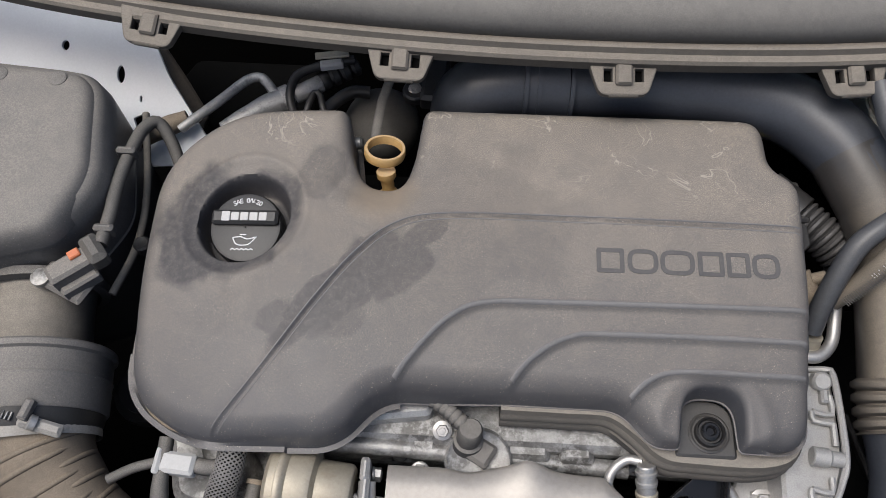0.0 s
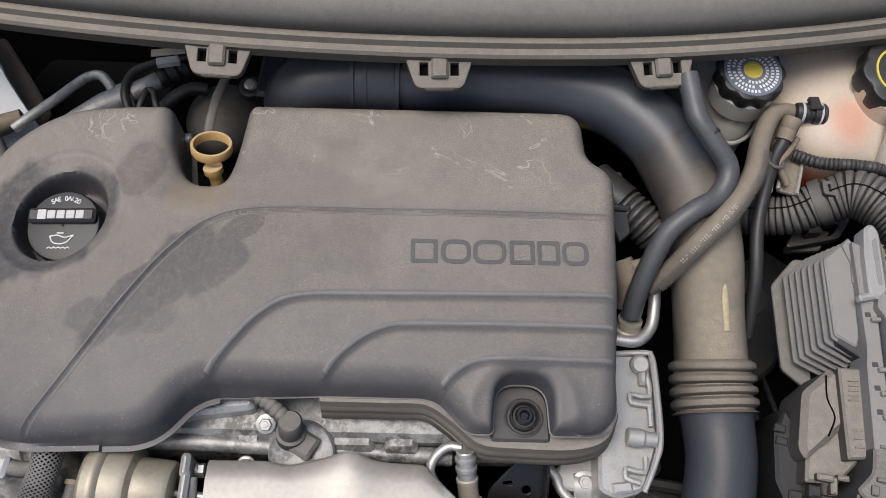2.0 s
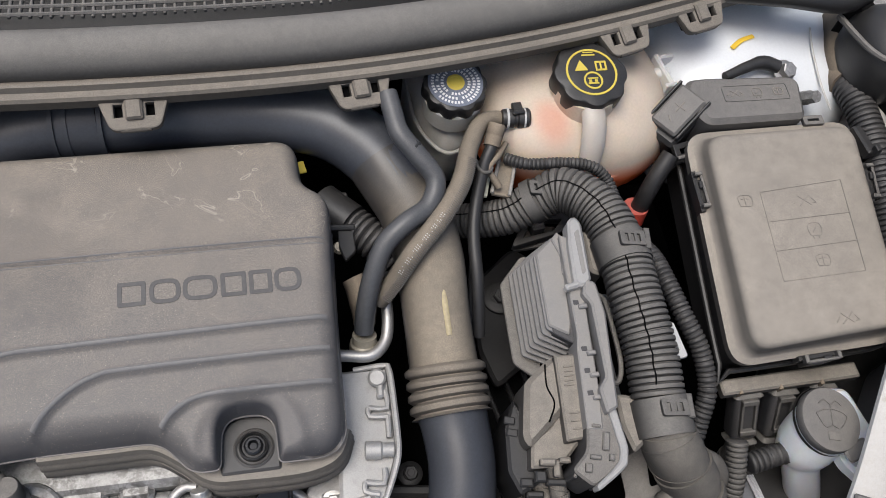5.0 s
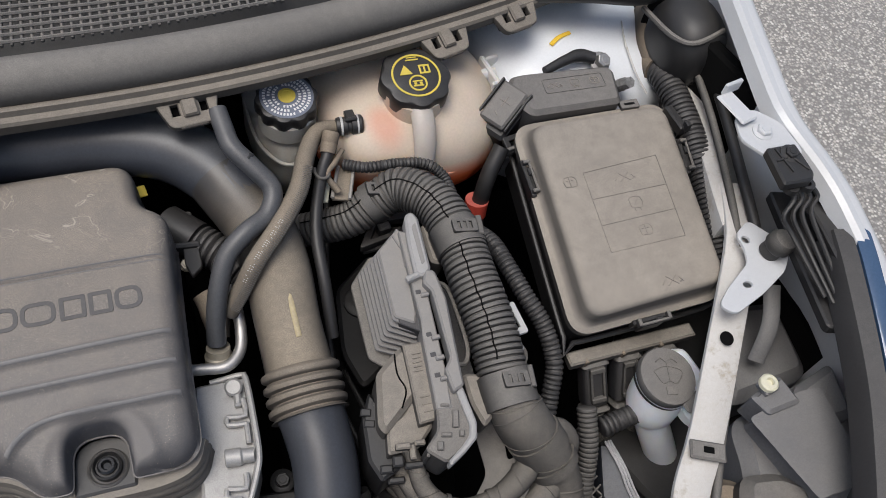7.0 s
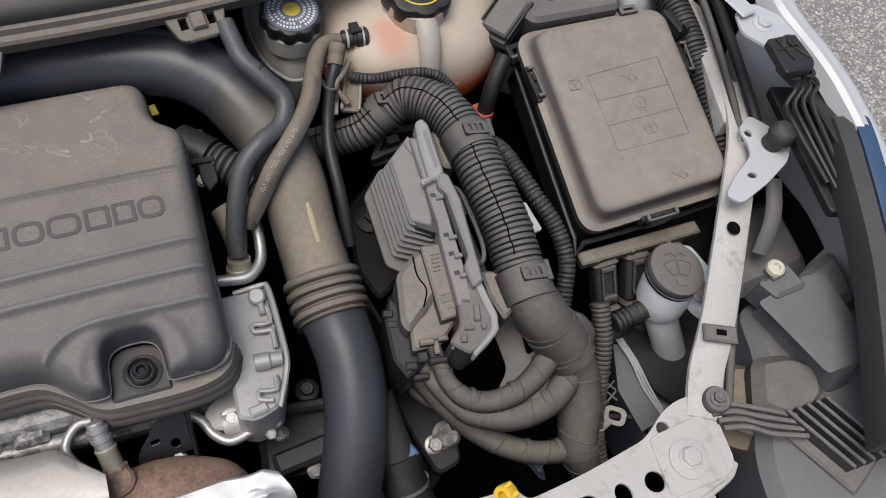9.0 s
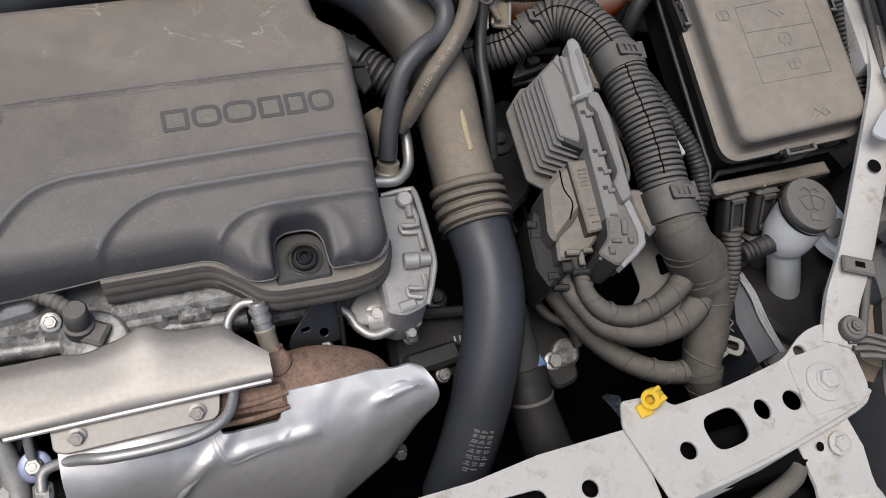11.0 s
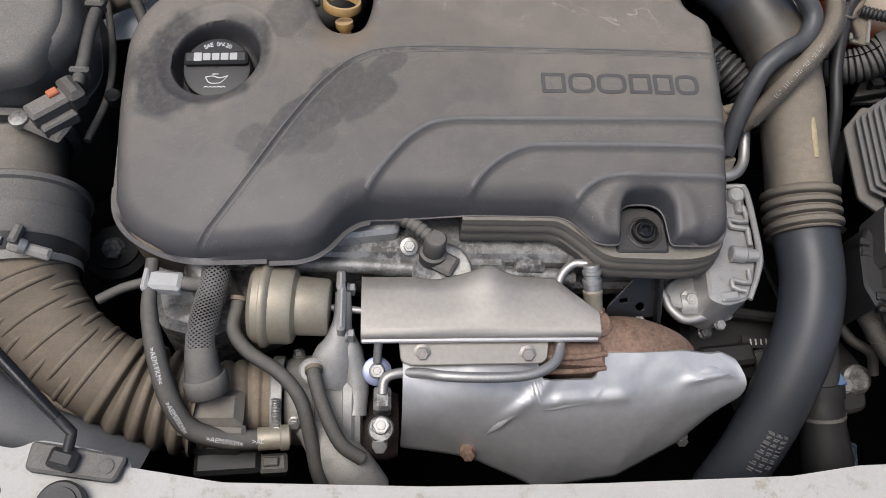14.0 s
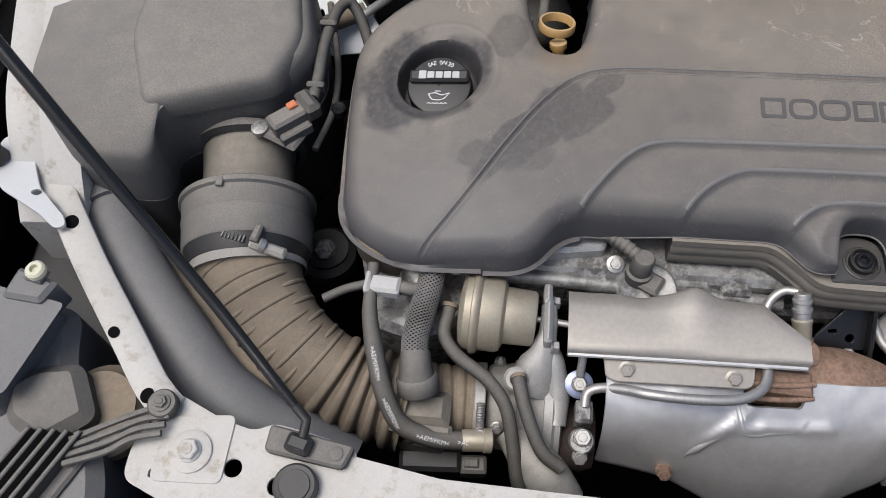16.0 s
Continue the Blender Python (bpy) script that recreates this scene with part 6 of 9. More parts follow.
# near-black patch paints the shade of the clip's opening
part("clip_window", Shape().box(0.722, 0.072, 0.8562, 0.010, 0.006, 0.0012, 0.0005, yaw=-24), "deep", right)
rodr = lone("release_cable", Shape().tube([(0.700, 0.000, 0.828), (0.745, 0.080, 0.845), (0.795, 0.160, 0.862), (0.845, 0.260, 0.88), (0.880, 0.40, 0.90), (0.90, 0.52, 0.91)], 0.0045, 10), "dustrubber", "thin dusty cable along the brace", "cable")

ycl = thing("rod_holder", (0.470, -0.004, 0.831), "bright yellow plastic rod holder clip", "clip")
part("foot", Shape().box(0.463, -0.008, 0.834, 0.013, 0.012, 0.004, 0.001, yaw=10), "yellow", ycl)
part("saddle", Shape().lathe([(0.0045, -0.006), (0.0085, -0.006), (0.0092, -0.004), (0.0092, 0.004), (0.0085, 0.006), (0.0045, 0.006), (0.0045, -0.006)], toward((0.470, -0.002, 0.843), (0.440, -0.010, 0.865)), 20, caps=False), "yellow", ycl)
part("jaw", Shape().box(0.474, -0.006, 0.848, 0.010, 0.005, 0.007, 0.001, yaw=20).box(0.472, 0.003, 0.850, 0.008, 0.004, 0.006, 0.001, yaw=20), "yellow", ycl)
part("post", Shape().box(0.469, -0.003, 0.836, 0.009, 0.008, 0.006, 0.001, yaw=10), "yellow", ycl)

rod = thing("hood_prop_rod", (-0.276, 0.006, 0.838), "thin black steel prop rod for the open hood", "prop rod")
part("rod", Shape().tube([(-0.278, -0.020, 0.842), (-0.275, 0.004, 0.842), (-0.285, 0.016, 0.848), (-0.372, 0.098, 0.896), (-0.507, 0.215, 1.015), (-0.66, 0.352, 1.14)], 0.0042, 12, 0.01), "black", rod)
part("sleeve", Shape().tube([(-0.285, 0.016, 0.849), (-0.300, 0.030, 0.856), (-0.372, 0.098, 0.8965), (-0.507, 0.215, 1.016), (-0.655, 0.347, 1.136)], [0.0040, 0.0048, 0.0052, 0.0062, 0.0066], 14, 0.01), "gloss", rod)
pad = thing("prop_rod_holder", (-0.27, -0.008, 0.828), "dusty black plastic pad that holds the prop rod", "bracket")
part("pad", Shape().prism(rounded([(-0.306, 0.003), (-0.308, -0.020), (-0.240, -0.030), (-0.232, -0.010)], 0.005), 0.826, 0.836, 0.002), "dusty", pad)
part("clamp", Shape().box(-0.278, -0.014, 0.841, 0.022, 0.016, 0.012, 0.004, yaw=-15), "black", pad)
part("rivet", Shape().lathe([(0.006, 0), (0.006, 0.001), (0.004, 0.002)], pose(-0.247, -0.018, 0.836), 20), "dusty", pad)
stop = thing("rubber_buffer", (-0.278, -0.045, 0.826), "round black rubber hood buffer", "buffer")
part("body", Shape().lathe([(0.0185, 0), (0.0185, 0.008), (0.0165, 0.010), (0.013, 0.0095), (0.0125, 0.011), (0.001, 0.011)], pose(-0.277, -0.046, 0.826), 36), "rubber", stop)

# ---- heat shields, exhaust manifold and turbocharger ----
up_shield = thing("upper_heat_shield", (0.05, 0.13, 0.78), "tan-grey pressed sheet heat shield over the manifold", "heat shield")
u, rows = Shape(), []
for k in range(61):
    x = -0.056 + 0.218 * k / 60
    back = 0.163 + 0.006 * math.exp(-((x - 0.062) / 0.016) ** 2) - 0.004 * math.exp(-((x - 0.012) / 0.015) ** 2) + 0.0025 * math.exp(-((x - 0.05) / 0.05) ** 2)
    if x > 0.125:
        back -= (x - 0.125) * 0.95
    bulge = 0.006 * math.exp(-((x - 0.062) / 0.020) ** 2)
    front = 0.101 + 0.003 * k / 60
    ring = []
    for f, dz in ((0.0, -0.004), (0.06, 0.0), (0.3, 0.0015), (0.6, 0.001), (0.85, 0.0), (0.94, -0.0015), (0.99, -0.005), (1.0, -0.011)):
        ring.append((x, back + (front - back) * f, 0.804 + dz + bulge * (1 - f) ** 2 * 1.2 + 0.0008 * math.sin(40 * x + 9 * f)))
    rows.append(ring + [(a, b, c - 0.0016) for a, b, c in ring[::-1]])
u.rings(rows)
part("sheet", u, "shieldtan", up_shield, angle=50)
part("front_flange", Shape().prism(rounded([(-0.022, 0.106), (-0.020, 0.084), (-0.010, 0.080), (0.108, 0.082), (0.113, 0.087), (0.116, 0.106)], 0.004), 0.7875, 0.7905, 0.0006), "shieldtan", up_shield)
part("rolled_edge", Shape().tube([(-0.055, 0.1015, 0.795), (0.05, 0.103, 0.795), (0.160, 0.104, 0.795)], 0.0028, 8), "shield", up_shield, "bright rolled front edge")
for x, y in ((-0.001, 0.092), (0.095, 0.091)):
    part("bolt", bolt_shape((x, y, 0.7905), (x, y - 0.25, 1.2), 0.010, 1.6, 0.7), "shieldtan", up_shield)

low_shield = thing("lower_heat_shield", (0.13, 0.05, 0.68), "bright pressed aluminium heat shield over the exhaust", "heat shield")


def barrel(x, a):
    """A place on the smooth skin of the lower shield: along it, and from its top edge (0) to its bottom edge (1)."""
    ty = float(np.interp(x, [-0.018, 0.25, 0.285, 0.300], [0.108, 0.108, 0.103, 0.094]))
    tz = float(np.interp(x, [-0.018, 0.10, 0.17, 0.25, 0.300], [0.786, 0.786, 0.780, 0.777, 0.768]))
    ly = float(np.interp(x, [-0.018, 0.05, 0.12, 0.20, 0.26, 0.300], [0.030, 0.022, 0.000, 0.008, 0.036, 0.064]))
    lz = float(np.interp(x, [-0.018, 0.05, 0.12, 0.20, 0.26, 0.300], [0.700, 0.690, 0.655, 0.664, 0.690, 0.718]))
    f, b = (x + 0.018) / 0.318, math.sin(math.pi * a)
    return (x, ty + (ly - ty) * a - 0.016 * b * (1 - f * 0.4), tz + (lz - tz) * a + 0.026 * b * (1 - f * 0.3))


def rise(v, lo, hi):
    return float(ease(np.array(v), lo, hi))


for fold in ([(0.060, 0.72), (0.070, 0.60), (0.082, 0.50), (0.098, 0.43)], [(0.098, 0.43), (0.120, 0.39), (0.148, 0.365), (0.178, 0.355)], [(0.244, 0.40), (0.256, 0.30), (0.272, 0.25), (0.290, 0.26)]):
    part("pressed_fold", Shape().tube([(bx_, by_ + 0.0012, bz_ - 0.0022) for bx_, by_, bz_ in (barrel(x, a) for x, a in fold)], [0.0020] + [0.0058] * (len(fold) - 2) + [0.0020], 14, flat=0.6), "shield", low_shield, angle=60)
s, rows = Shape(), []
for k in range(121):
    x = -0.018 + 0.318 * k / 120
    # the shield is a half barrel that narrows to a rounded nose, cut out round the manifold
    a0 = 0.24 * rise(x, 0.100, 0.112) * (1 - rise(x, 0.160, 0.172)) + 0.075 * rise(x, 0.160, 0.172) * (1 - rise(x, 0.27, 0.30))
    ring = []
    for j in range(31):
        a = a0 + (1 - a0) * j / 30
        px, py, pz = barrel(x, a)
        b = math.sin(math.pi * a)
        crease = 0.0038 * math.exp(-(((x - 0.065) - (0.62 - a) * 0.14) / 0.006) ** 2) * math.exp(-((a - 0.45) / 0.22) ** 2)
        crease += 0.0034 * math.exp(-((a - 0.36 - 1.5 * max(0, 0.13 - x)) / 0.030) ** 2) * rise(x, 0.085, 0.115) * (1 - rise(x, 0.185, 0.200))
        crease += 0.0034 * math.exp(-((a - 0.30 - 1.2 * max(0, 0.275 - x)) / 0.035) ** 2) * rise(x, 0.238, 0.262) * (1 - rise(x, 0.285, 0.296))
        # broad soft dents of the thin sheet
        crease += 0.0019 * noise.noise(Vector((x * 26, a * 4, 1.0))) + 0.0005 * noise.noise(Vector((x * 70, a * 9, 4.0)))
        end = -0.012 * rise(x, 0.280, 0.300) * (0.5 - abs(a - 0.5))
        ring.append((px + 0.010 * b * rise(x, 0.26, 0.300), py - crease * 0.5, pz + crease + end))
    rows.append(ring + [(p[0], p[1] + 0.003, p[2] - 0.004) for p in ring[::-1]])
s.rings(rows)
part("barrel", s, "shield", low_shield, angle=60)
part("end_fold", Shape().tube([(0.262, 0.083, 0.757), (0.276, 0.086, 0.762), (0.290, 0.088, 0.763), (0.297, 0.084, 0.757)], [0.002, 0.004, 0.004, 0.002], 10), "shield", low_shield)
for p, mat in (((0.276, 0.050, 0.655), "steel"), ((0.046, 0.024, 0.708), "rust")):
    part("bolt", bolt_shape(p, (p[0], p[1] - 0.4, p[2] + 0.35), 0.011, 1.5, 0.9), mat, low_shield)
manifold = thing("exhaust_manifold", (0.19, 0.12, 0.70), "rusty brown cast exhaust manifold", "manifold")
part("casting", Shape().tube([(0.06, 0.122, 0.738), (0.11, 0.118, 0.744), (0.16, 0.114, 0.744), (0.205, 0.112, 0.744), (0.240, 0.104, 0.738), (0.262, 0.090, 0.715)], [0.030, 0.030, 0.031, 0.033, 0.031, 0.024], 28), "rust", manifold, angle=60)
part("port_flange", Shape().box(0.136, 0.098, 0.768, 0.070, 0.024, 0.022, 0.004, yaw=-3), "rust", manifold)
for y, z, r in ((0.092, 0.780, 0.0030), (0.081, 0.772, 0.0026)):
    part("flange_rib", Shape().tube([(0.100, y, z), (0.125, y - 0.001, z + 0.001), (0.150, y, z), (0.172, y + 0.004, z - 0.002)], r, 12), "rust", manifold)
part("stud_boss", Shape().lathe([(0.013, 0), (0.014, 0.003), (0.014, 0.010), (0.011, 0.013)], toward((0.168, 0.126, 0.768), (0.166, 0.128, 0.81)), 14), "rust", manifold)
o2 = thing("oxygen_sensor", (0.165, 0.130, 0.765), "ribbed steel oxygen sensor", "sensor")
om = toward((0.1660, 0.136, 0.772), (0.1600, 0.174, 0.806))
part("hexagon", Shape().lathe([(0.0115, -0.004), (0.0115, 0.006), (0.0095, 0.008)], om, 6), "rust", o2)
part("barrel", Shape().lathe([(0.0090, 0.004), (0.0090, 0.022), (0.0096, 0.023), (0.0096, 0.026), (0.0086, 0.027)], om, 28), "gold", o2, "straw-tinted steel barrel")
part("neck", Shape().lathe([(0.0084, 0.026), (0.0084, 0.033), (0.0094, 0.034), (0.0094, 0.037), (0.0080, 0.038), (0.0080, 0.042), (0.0092, 0.043), (0.0092, 0.046), (0.0078, 0.047), (0.0078, 0.051), (0.0070, 0.052)], om, 28), "steel", o2)
part("lead", Shape().tube([(0.158, 0.178, 0.800), (0.146, 0.180, 0.797), (0.135, 0.172, 0.792), (0.131, 0.161, 0.787), (0.137, 0.150, 0.780)], 0.0043, 12), "steel", o2)
feed = thing("oil_feed_pipe", (-0.036, 0.06, 0.73), "bent steel oil feed pipe with banjo bolts", "pipe")
part("pipe", Shape().tube([(-0.036, 0.062, 0.765), (-0.034, 0.074, 0.770), (-0.022, 0.078, 0.775), (0.000, 0.074, 0.786), (0.020, 0.068, 0.795), (0.060, 0.066, 0.797), (0.095, 0.069, 0.796), (0.117, 0.080, 0.794), (0.126, 0.098, 0.790), (0.128, 0.115, 0.782)], 0.0048, 14), "steel", feed)
part("banjo", Shape().lathe([(0.0115, 0), (0.012, 0.003), (0.012, 0.010), (0.0105, 0.012)], toward((-0.037, 0.035, 0.745), (-0.037, 0.015, 0.82)), 24), "aludirty", feed)
part("block", Shape().box(-0.036, 0.058, 0.755, 0.016, 0.022, 0.022, 0.003), "aludirty", feed)
part("banjo_bolt", bolt_shape((-0.037, 0.035, 0.757), (-0.037, 0.015, 0.83), 0.014, 1.2, 0.6), "steel", feed)
part("lower_bolt", bolt_shape((-0.038, 0.021, 0.745), (-0.038, -0.02, 0.80), 0.012, 1.2, 0.6), "steel", feed)
bb = thing("blue_tinted_bolt", (-0.041, 0.088, 0.745), "hexagon bolt on a blue tinted washer", "bolt")
part("washer", Shape().lathe([(0.0135, 0), (0.0135, 0.003), (0.011, 0.004)], toward((-0.041, 0.085, 0.760), (-0.041, 0.05, 0.86)), 28), "blue", bb)
part("head", bolt_shape((-0.041, 0.0840, 0.764), (-0.041, 0.05, 0.86), 0.012, 1.25, 0.6), "steel", bb)
part("stud", Shape().tube([(-0.041, 0.090, 0.772), (-0.040, 0.105, 0.788)], 0.004, 10), "steel", bb)

act = thing("wastegate_actuator", (-0.115, 0.14, 0.76), "pale gold metal wastegate actuator can", "actuator")
am = toward((-0.158, 0.143, 0.785), (-0.07, 0.137, 0.785))
part("can", Shape().lathe([(0.020, 0.0), (0.032, 0.002), (0.0365, 0.006), (0.0375, 0.012), (0.0405, 0.013), (0.0410, 0.016), (0.0395, 0.019), (0.0365, 0.021), (0.0365, 0.037), (0.0345, 0.041), (0.0275, 0.044), (0.0265, 0.070), (0.024, 0.073), (0.010, 0.074)], am, 48), "gold", act)
part("bracket", Shape().box(-0.075, 0.158, 0.790, 0.008, 0.020, 0.030, 0.004).box(-0.074, 0.132, 0.785, 0.008, 0.046, 0.036, 0.004), "castbright", act)
part("rod", Shape().tube([(-0.084, 0.138, 0.785), (-0.045, 0.134, 0.785)], 0.0035, 10), "steel", act)
for y in (0.158, 0.112):
    part("nut", bolt_shape((-0.070, y, 0.782), (0.1, y, 0.782), 0.011, 1.2, 0.7), "steel", act)
turbo = thing("turbocharger", (-0.09, 0.06, 0.70), "dusty cast aluminium turbocharger housing", "turbocharger")
TX = (0.2, 0.077, 0.700)
part("compressor", Shape().lathe([(0.030, 0), (0.0395, 0.001), (0.0425, 0.006), (0.0435, 0.022), (0.0470, 0.034), (0.0500, 0.044), (0.0515, 0.056)], toward((-0.128, 0.076, 0.702), TX), 56), "castdust", turbo, angle=60)
part("back_plate", Shape().lathe([(0.0500, 0), (0.0550, 0.002), (0.0560, 0.010), (0.0535, 0.013), (0.0535, 0.018), (0.046, 0.020)], toward((-0.074, 0.077, 0.700), TX), 56), "castbright", turbo)
part("outlet", Shape().tube([(-0.105, 0.045, 0.725), (-0.085, 0.024, 0.722), (-0.066, 0.008, 0.712), (-0.050, -0.010, 0.690)], [0.014, 0.019, 0.023, 0.024], 24), "castdust", turbo)
part("arm", Shape().tube([(-0.073, 0.150, 0.792), (-0.073, 0.128, 0.786), (-0.076, 0.112, 0.777), (-0.081, 0.098, 0.762), (-0.086, 0.082, 0.745)], [0.0075, 0.0085, 0.012, 0.019, 0.023], 22, flat=0.75), "castbright", turbo, angle=60)
part("side_arm", Shape().tube([(-0.070, 0.118, 0.780), (-0.064, 0.100, 0.764), (-0.060, 0.080, 0.748), (-0.060, 0.050, 0.738)], [0.006, 0.010, 0.012, 0.010], 18), "castbright", turbo, angle=60)
part("lug_web", Shape().prism(rounded([(-0.096, 0.112), (-0.082, 0.116), (-0.074, 0.100), (-0.086, 0.086), (-0.104, 0.092)], 0.005), 0.748, 0.766, 0.004), "castdust", turbo)
part("turbine", Shape().lathe([(0.030, 0), (0.034, 0.01), (0.034, 0.03), (0.030, 0.04)], toward((-0.060, 0.055, 0.690), (0.2, 0.055, 0.690)), 32), "char", turbo)
part("banjo", Shape().lathe([(0.0120, 0), (0.0120, 0.007), (0.0095, 0.009), (0.0060, 0.009), (0.0050, 0.005), (0.001, 0.005)], toward((-0.100, 0.086, 0.760), (-0.103, 0.065, 0.805)), 28), "castbright", turbo)
part("band_clamp", Shape().lathe([(0.0412, 0), (0.0420, 0.001), (0.0420, 0.010), (0.0412, 0.011)], toward((-0.140, 0.0745, 0.7095), TX), 44, caps=False), "castbright", turbo)
part("clamp_screw", Shape().tube([(-0.132, 0.060, 0.758), (-0.132, 0.046, 0.750), (-0.131, 0.036, 0.741)], 0.0042, 12, 0.0006, ribs=(0.0024, 0.0012)), "steel", turbo)
part("screw_nut", bolt_shape((-0.131, 0.037, 0.742), (-0.130, 0.018, 0.760), 0.009, 1.3, 0.6), "steel", turbo)
part("joint_line", Shape().tube([(-0.099, 0.076 + 0.0472 * math.cos(a), 0.701 + 0.0472 * math.sin(a)) for a in np.linspace(0.1, 2.9, 18)], 0.0012, 6), "castdust", turbo)
for y, z in ((0.112, 0.728), (0.044, 0.738)):
    part("housing_bolt", bolt_shape((-0.116, y, z), (-0.118, y + (y - 0.077) * 3, z + 0.10), 0.009, 1.4, 0.7), "steel", turbo)

# ---- cylinder head ----
head = thing("cylinder_head", (0.0, 0.20, 0.70), "stained cast aluminium cylinder head and cam cover", "cylinder head")
part("cam_ledge", Shape().box(0.02, 0.215, 0.765, 0.50, 0.060, 0.060, 0.006), "aludirty", head)
part("lower_block", Shape().box(0.02, 0.235, 0.70, 0.50, 0.11, 0.10, 0.008), "aludirty", head)
for x, w in ((-0.105, 0.10), (-0.028, 0.026), (0.062, 0.040), (0.105, 0.030), (-0.05, 0.012)):
    part("rib", Shape().box(x, 0.190, 0.772, w, 0.028, 0.038, 0.005), "aludirty", head)
part("left_shoulder", Shape().prism(rounded([(-0.075, 0.225), (-0.050, 0.240), (-0.018, 0.235), (-0.022, 0.205), (-0.085, 0.196)], 0.006), 0.78, 0.812, 0.004), "alu", head)
part("rail", Shape().tube([(-0.15, 0.178, 0.782), (-0.10, 0.182, 0.786), (0.0, 0.180, 0.782), (0.15, 0.176, 0.775)], 0.008, 12), "aludirty", head)
part("front_bolt", bolt_shape((-0.012, 0.195, 0.800), (-0.012, 0.15, 0.90), 0.010, 1.7, 0.5), "steel", head)
part("round_boss", Shape().lathe([(0.026, 0), (0.029, 0.002), (0.029, 0.016), (0.027, 0.018), (0.025, 0.017), (0.002, 0.017)], toward((0.020, 0.178, 0.775), (0.020, 0.14, 0.87)), 40), "aludirty", head)
for x, y in ((-0.030, 0.166), (0.092, 0.166)):
    part("stud", bolt_shape((x, y, 0.772), (x, y - 0.05, 0.87), 0.012, 1.4, 0.5), "steel", head)
cam = thing("cam_position_sensor", (0.012, 0.205, 0.80), "black plastic cam sensor with a dusty lead", "sensor")
part("body", Shape().lathe([(0.013, 0), (0.013, 0.010), (0.0105, 0.012), (0.0105, 0.030), (0.009, 0.032)], toward((0.010, 0.186, 0.793), (0.012, 0.192, 0.83)), 28), "dusty", cam)
part("foot", Shape().box(0.020, 0.180, 0.797, 0.026, 0.022, 0.008, 0.003, yaw=-30), "dusty", cam)
part("lead", Shape().tube([(0.006, 0.196, 0.818), (-0.012, 0.210, 0.820), (-0.035, 0.222, 0.822), (-0.06, 0.235, 0.82)], 0.0075, 12, 0.001, ribs=(0.006, 0.001)), "dusty", cam)

side = thing("timing_cover", (0.31, 0.22, 0.70), "bright cast aluminium timing cover with ribs", "engine casting")
TIMING = [(0.284, 0.272), (0.333, 0.272, 0.004), (0.3325, 0.189, 0.006), (0.316, 0.147, 0.008), (0.292, 0.140, 0.006), (0.276, 0.147, 0.006), (0.280, 0.207)]
part("plate", Shape().prism(rounded(TIMING, 0.006), 0.725, 0.792, 0.003), "castbright", side)
part("outer_rim", Shape().tube([(0.300, 0.272, 0.792), (0.328, 0.272, 0.795), (0.333, 0.266, 0.797), (0.3335, 0.230, 0.798), (0.332, 0.190, 0.797), (0.326, 0.170, 0.795), (0.315, 0.146, 0.792)], [0.0026, 0.0030, 0.0032, 0.0032, 0.0034, 0.0030, 0.0026], 8), "castbright", side)
part("corner_boss", Shape().lathe([(0.0085, 0), (0.0085, 0.012), (0.0065, 0.014), (0.003, 0.014)], toward((0.321, 0.262, 0.790), (0.318, 0.240, 0.86)), 20), "castbright", side)
part("boss_web", Shape().box(0.3225, 0.250, 0.795, 0.007, 0.020, 0.010, 0.002, yaw=-4), "castbright", side)
for pts in (((0.3270, 0.247), (0.3270, 0.230), (0.310, 0.232)), ((0.310, 0.232), (0.310, 0.224), (0.3265, 0.222)), ((0.3265, 0.222), (0.3255, 0.202)), ((0.318, 0.175), (0.316, 0.162), (0.300, 0.165)), ((0.300, 0.165), (0.299, 0.157), (0.311, 0.153))):
    part("rib", Shape().tube([(x, y, 0.796) for x, y in pts], 0.0028, 8, 0.02), "castbright", side)
part("plug", Shape().lathe([(0.0070, 0), (0.0082, 0.001), (0.0082, 0.014), (0.0066, 0.016), (0.0066, 0.026)], toward((0.302, 0.192, 0.799), (0.335, 0.189, 0.799)), 20), "castbright", side)
part("lower_step", Shape().box(0.296, 0.149, 0.790, 0.018, 0.010, 0.010, 0.002, yaw=8), "castbright", side)
part("bottom_lug", Shape().lathe([(0.012, 0), (0.0125, 0.002), (0.0125, 0.030), (0.015, 0.032), (0.015, 0.040)], toward((0.262, 0.160, 0.748), (0.33, 0.160, 0.752)), 24), "castbright", side)
bk = thing("lifting_bracket", (0.23, 0.17, 0.75), "black pressed steel lifting bracket", "bracket")
lift_m = pose(0.231, 0.145, 0.752, 38.8, 0, 0)
part("plate", plate(rounded([(0.002, 0.0), (0.002, 0.053, 0.006), (-0.010, 0.050, 0.006), (-0.047, 0.008, 0.006), (-0.047, -0.004)], 0.004), [ring_outline(-0.013, 0.010, 0.0048), slot_outline(-0.030, 0.016, 0.009, 0.005, 0.001, 8)], 0.004, lift_m), "gloss", bk)
part("upright_flange", Shape().box(0.0030, 0.0245, 0.0060, 0.0042, 0.0580, 0.0150, 0.0018, lift_m), "gloss", bk, "upright folded edge")
for p in ((0.192, 0.143, 0.744), (0.218, 0.141, 0.746)):
    part("bolt", bolt_shape(p, (p[0], p[1] - 0.03, p[2] + 0.1), 0.011, 1.3, 0.6), "aludirty", bk)
tb_ = thing("coolant_return_pipe", (0.27, 0.155, 0.74), "short bright bent steel coolant pipe", "pipe")
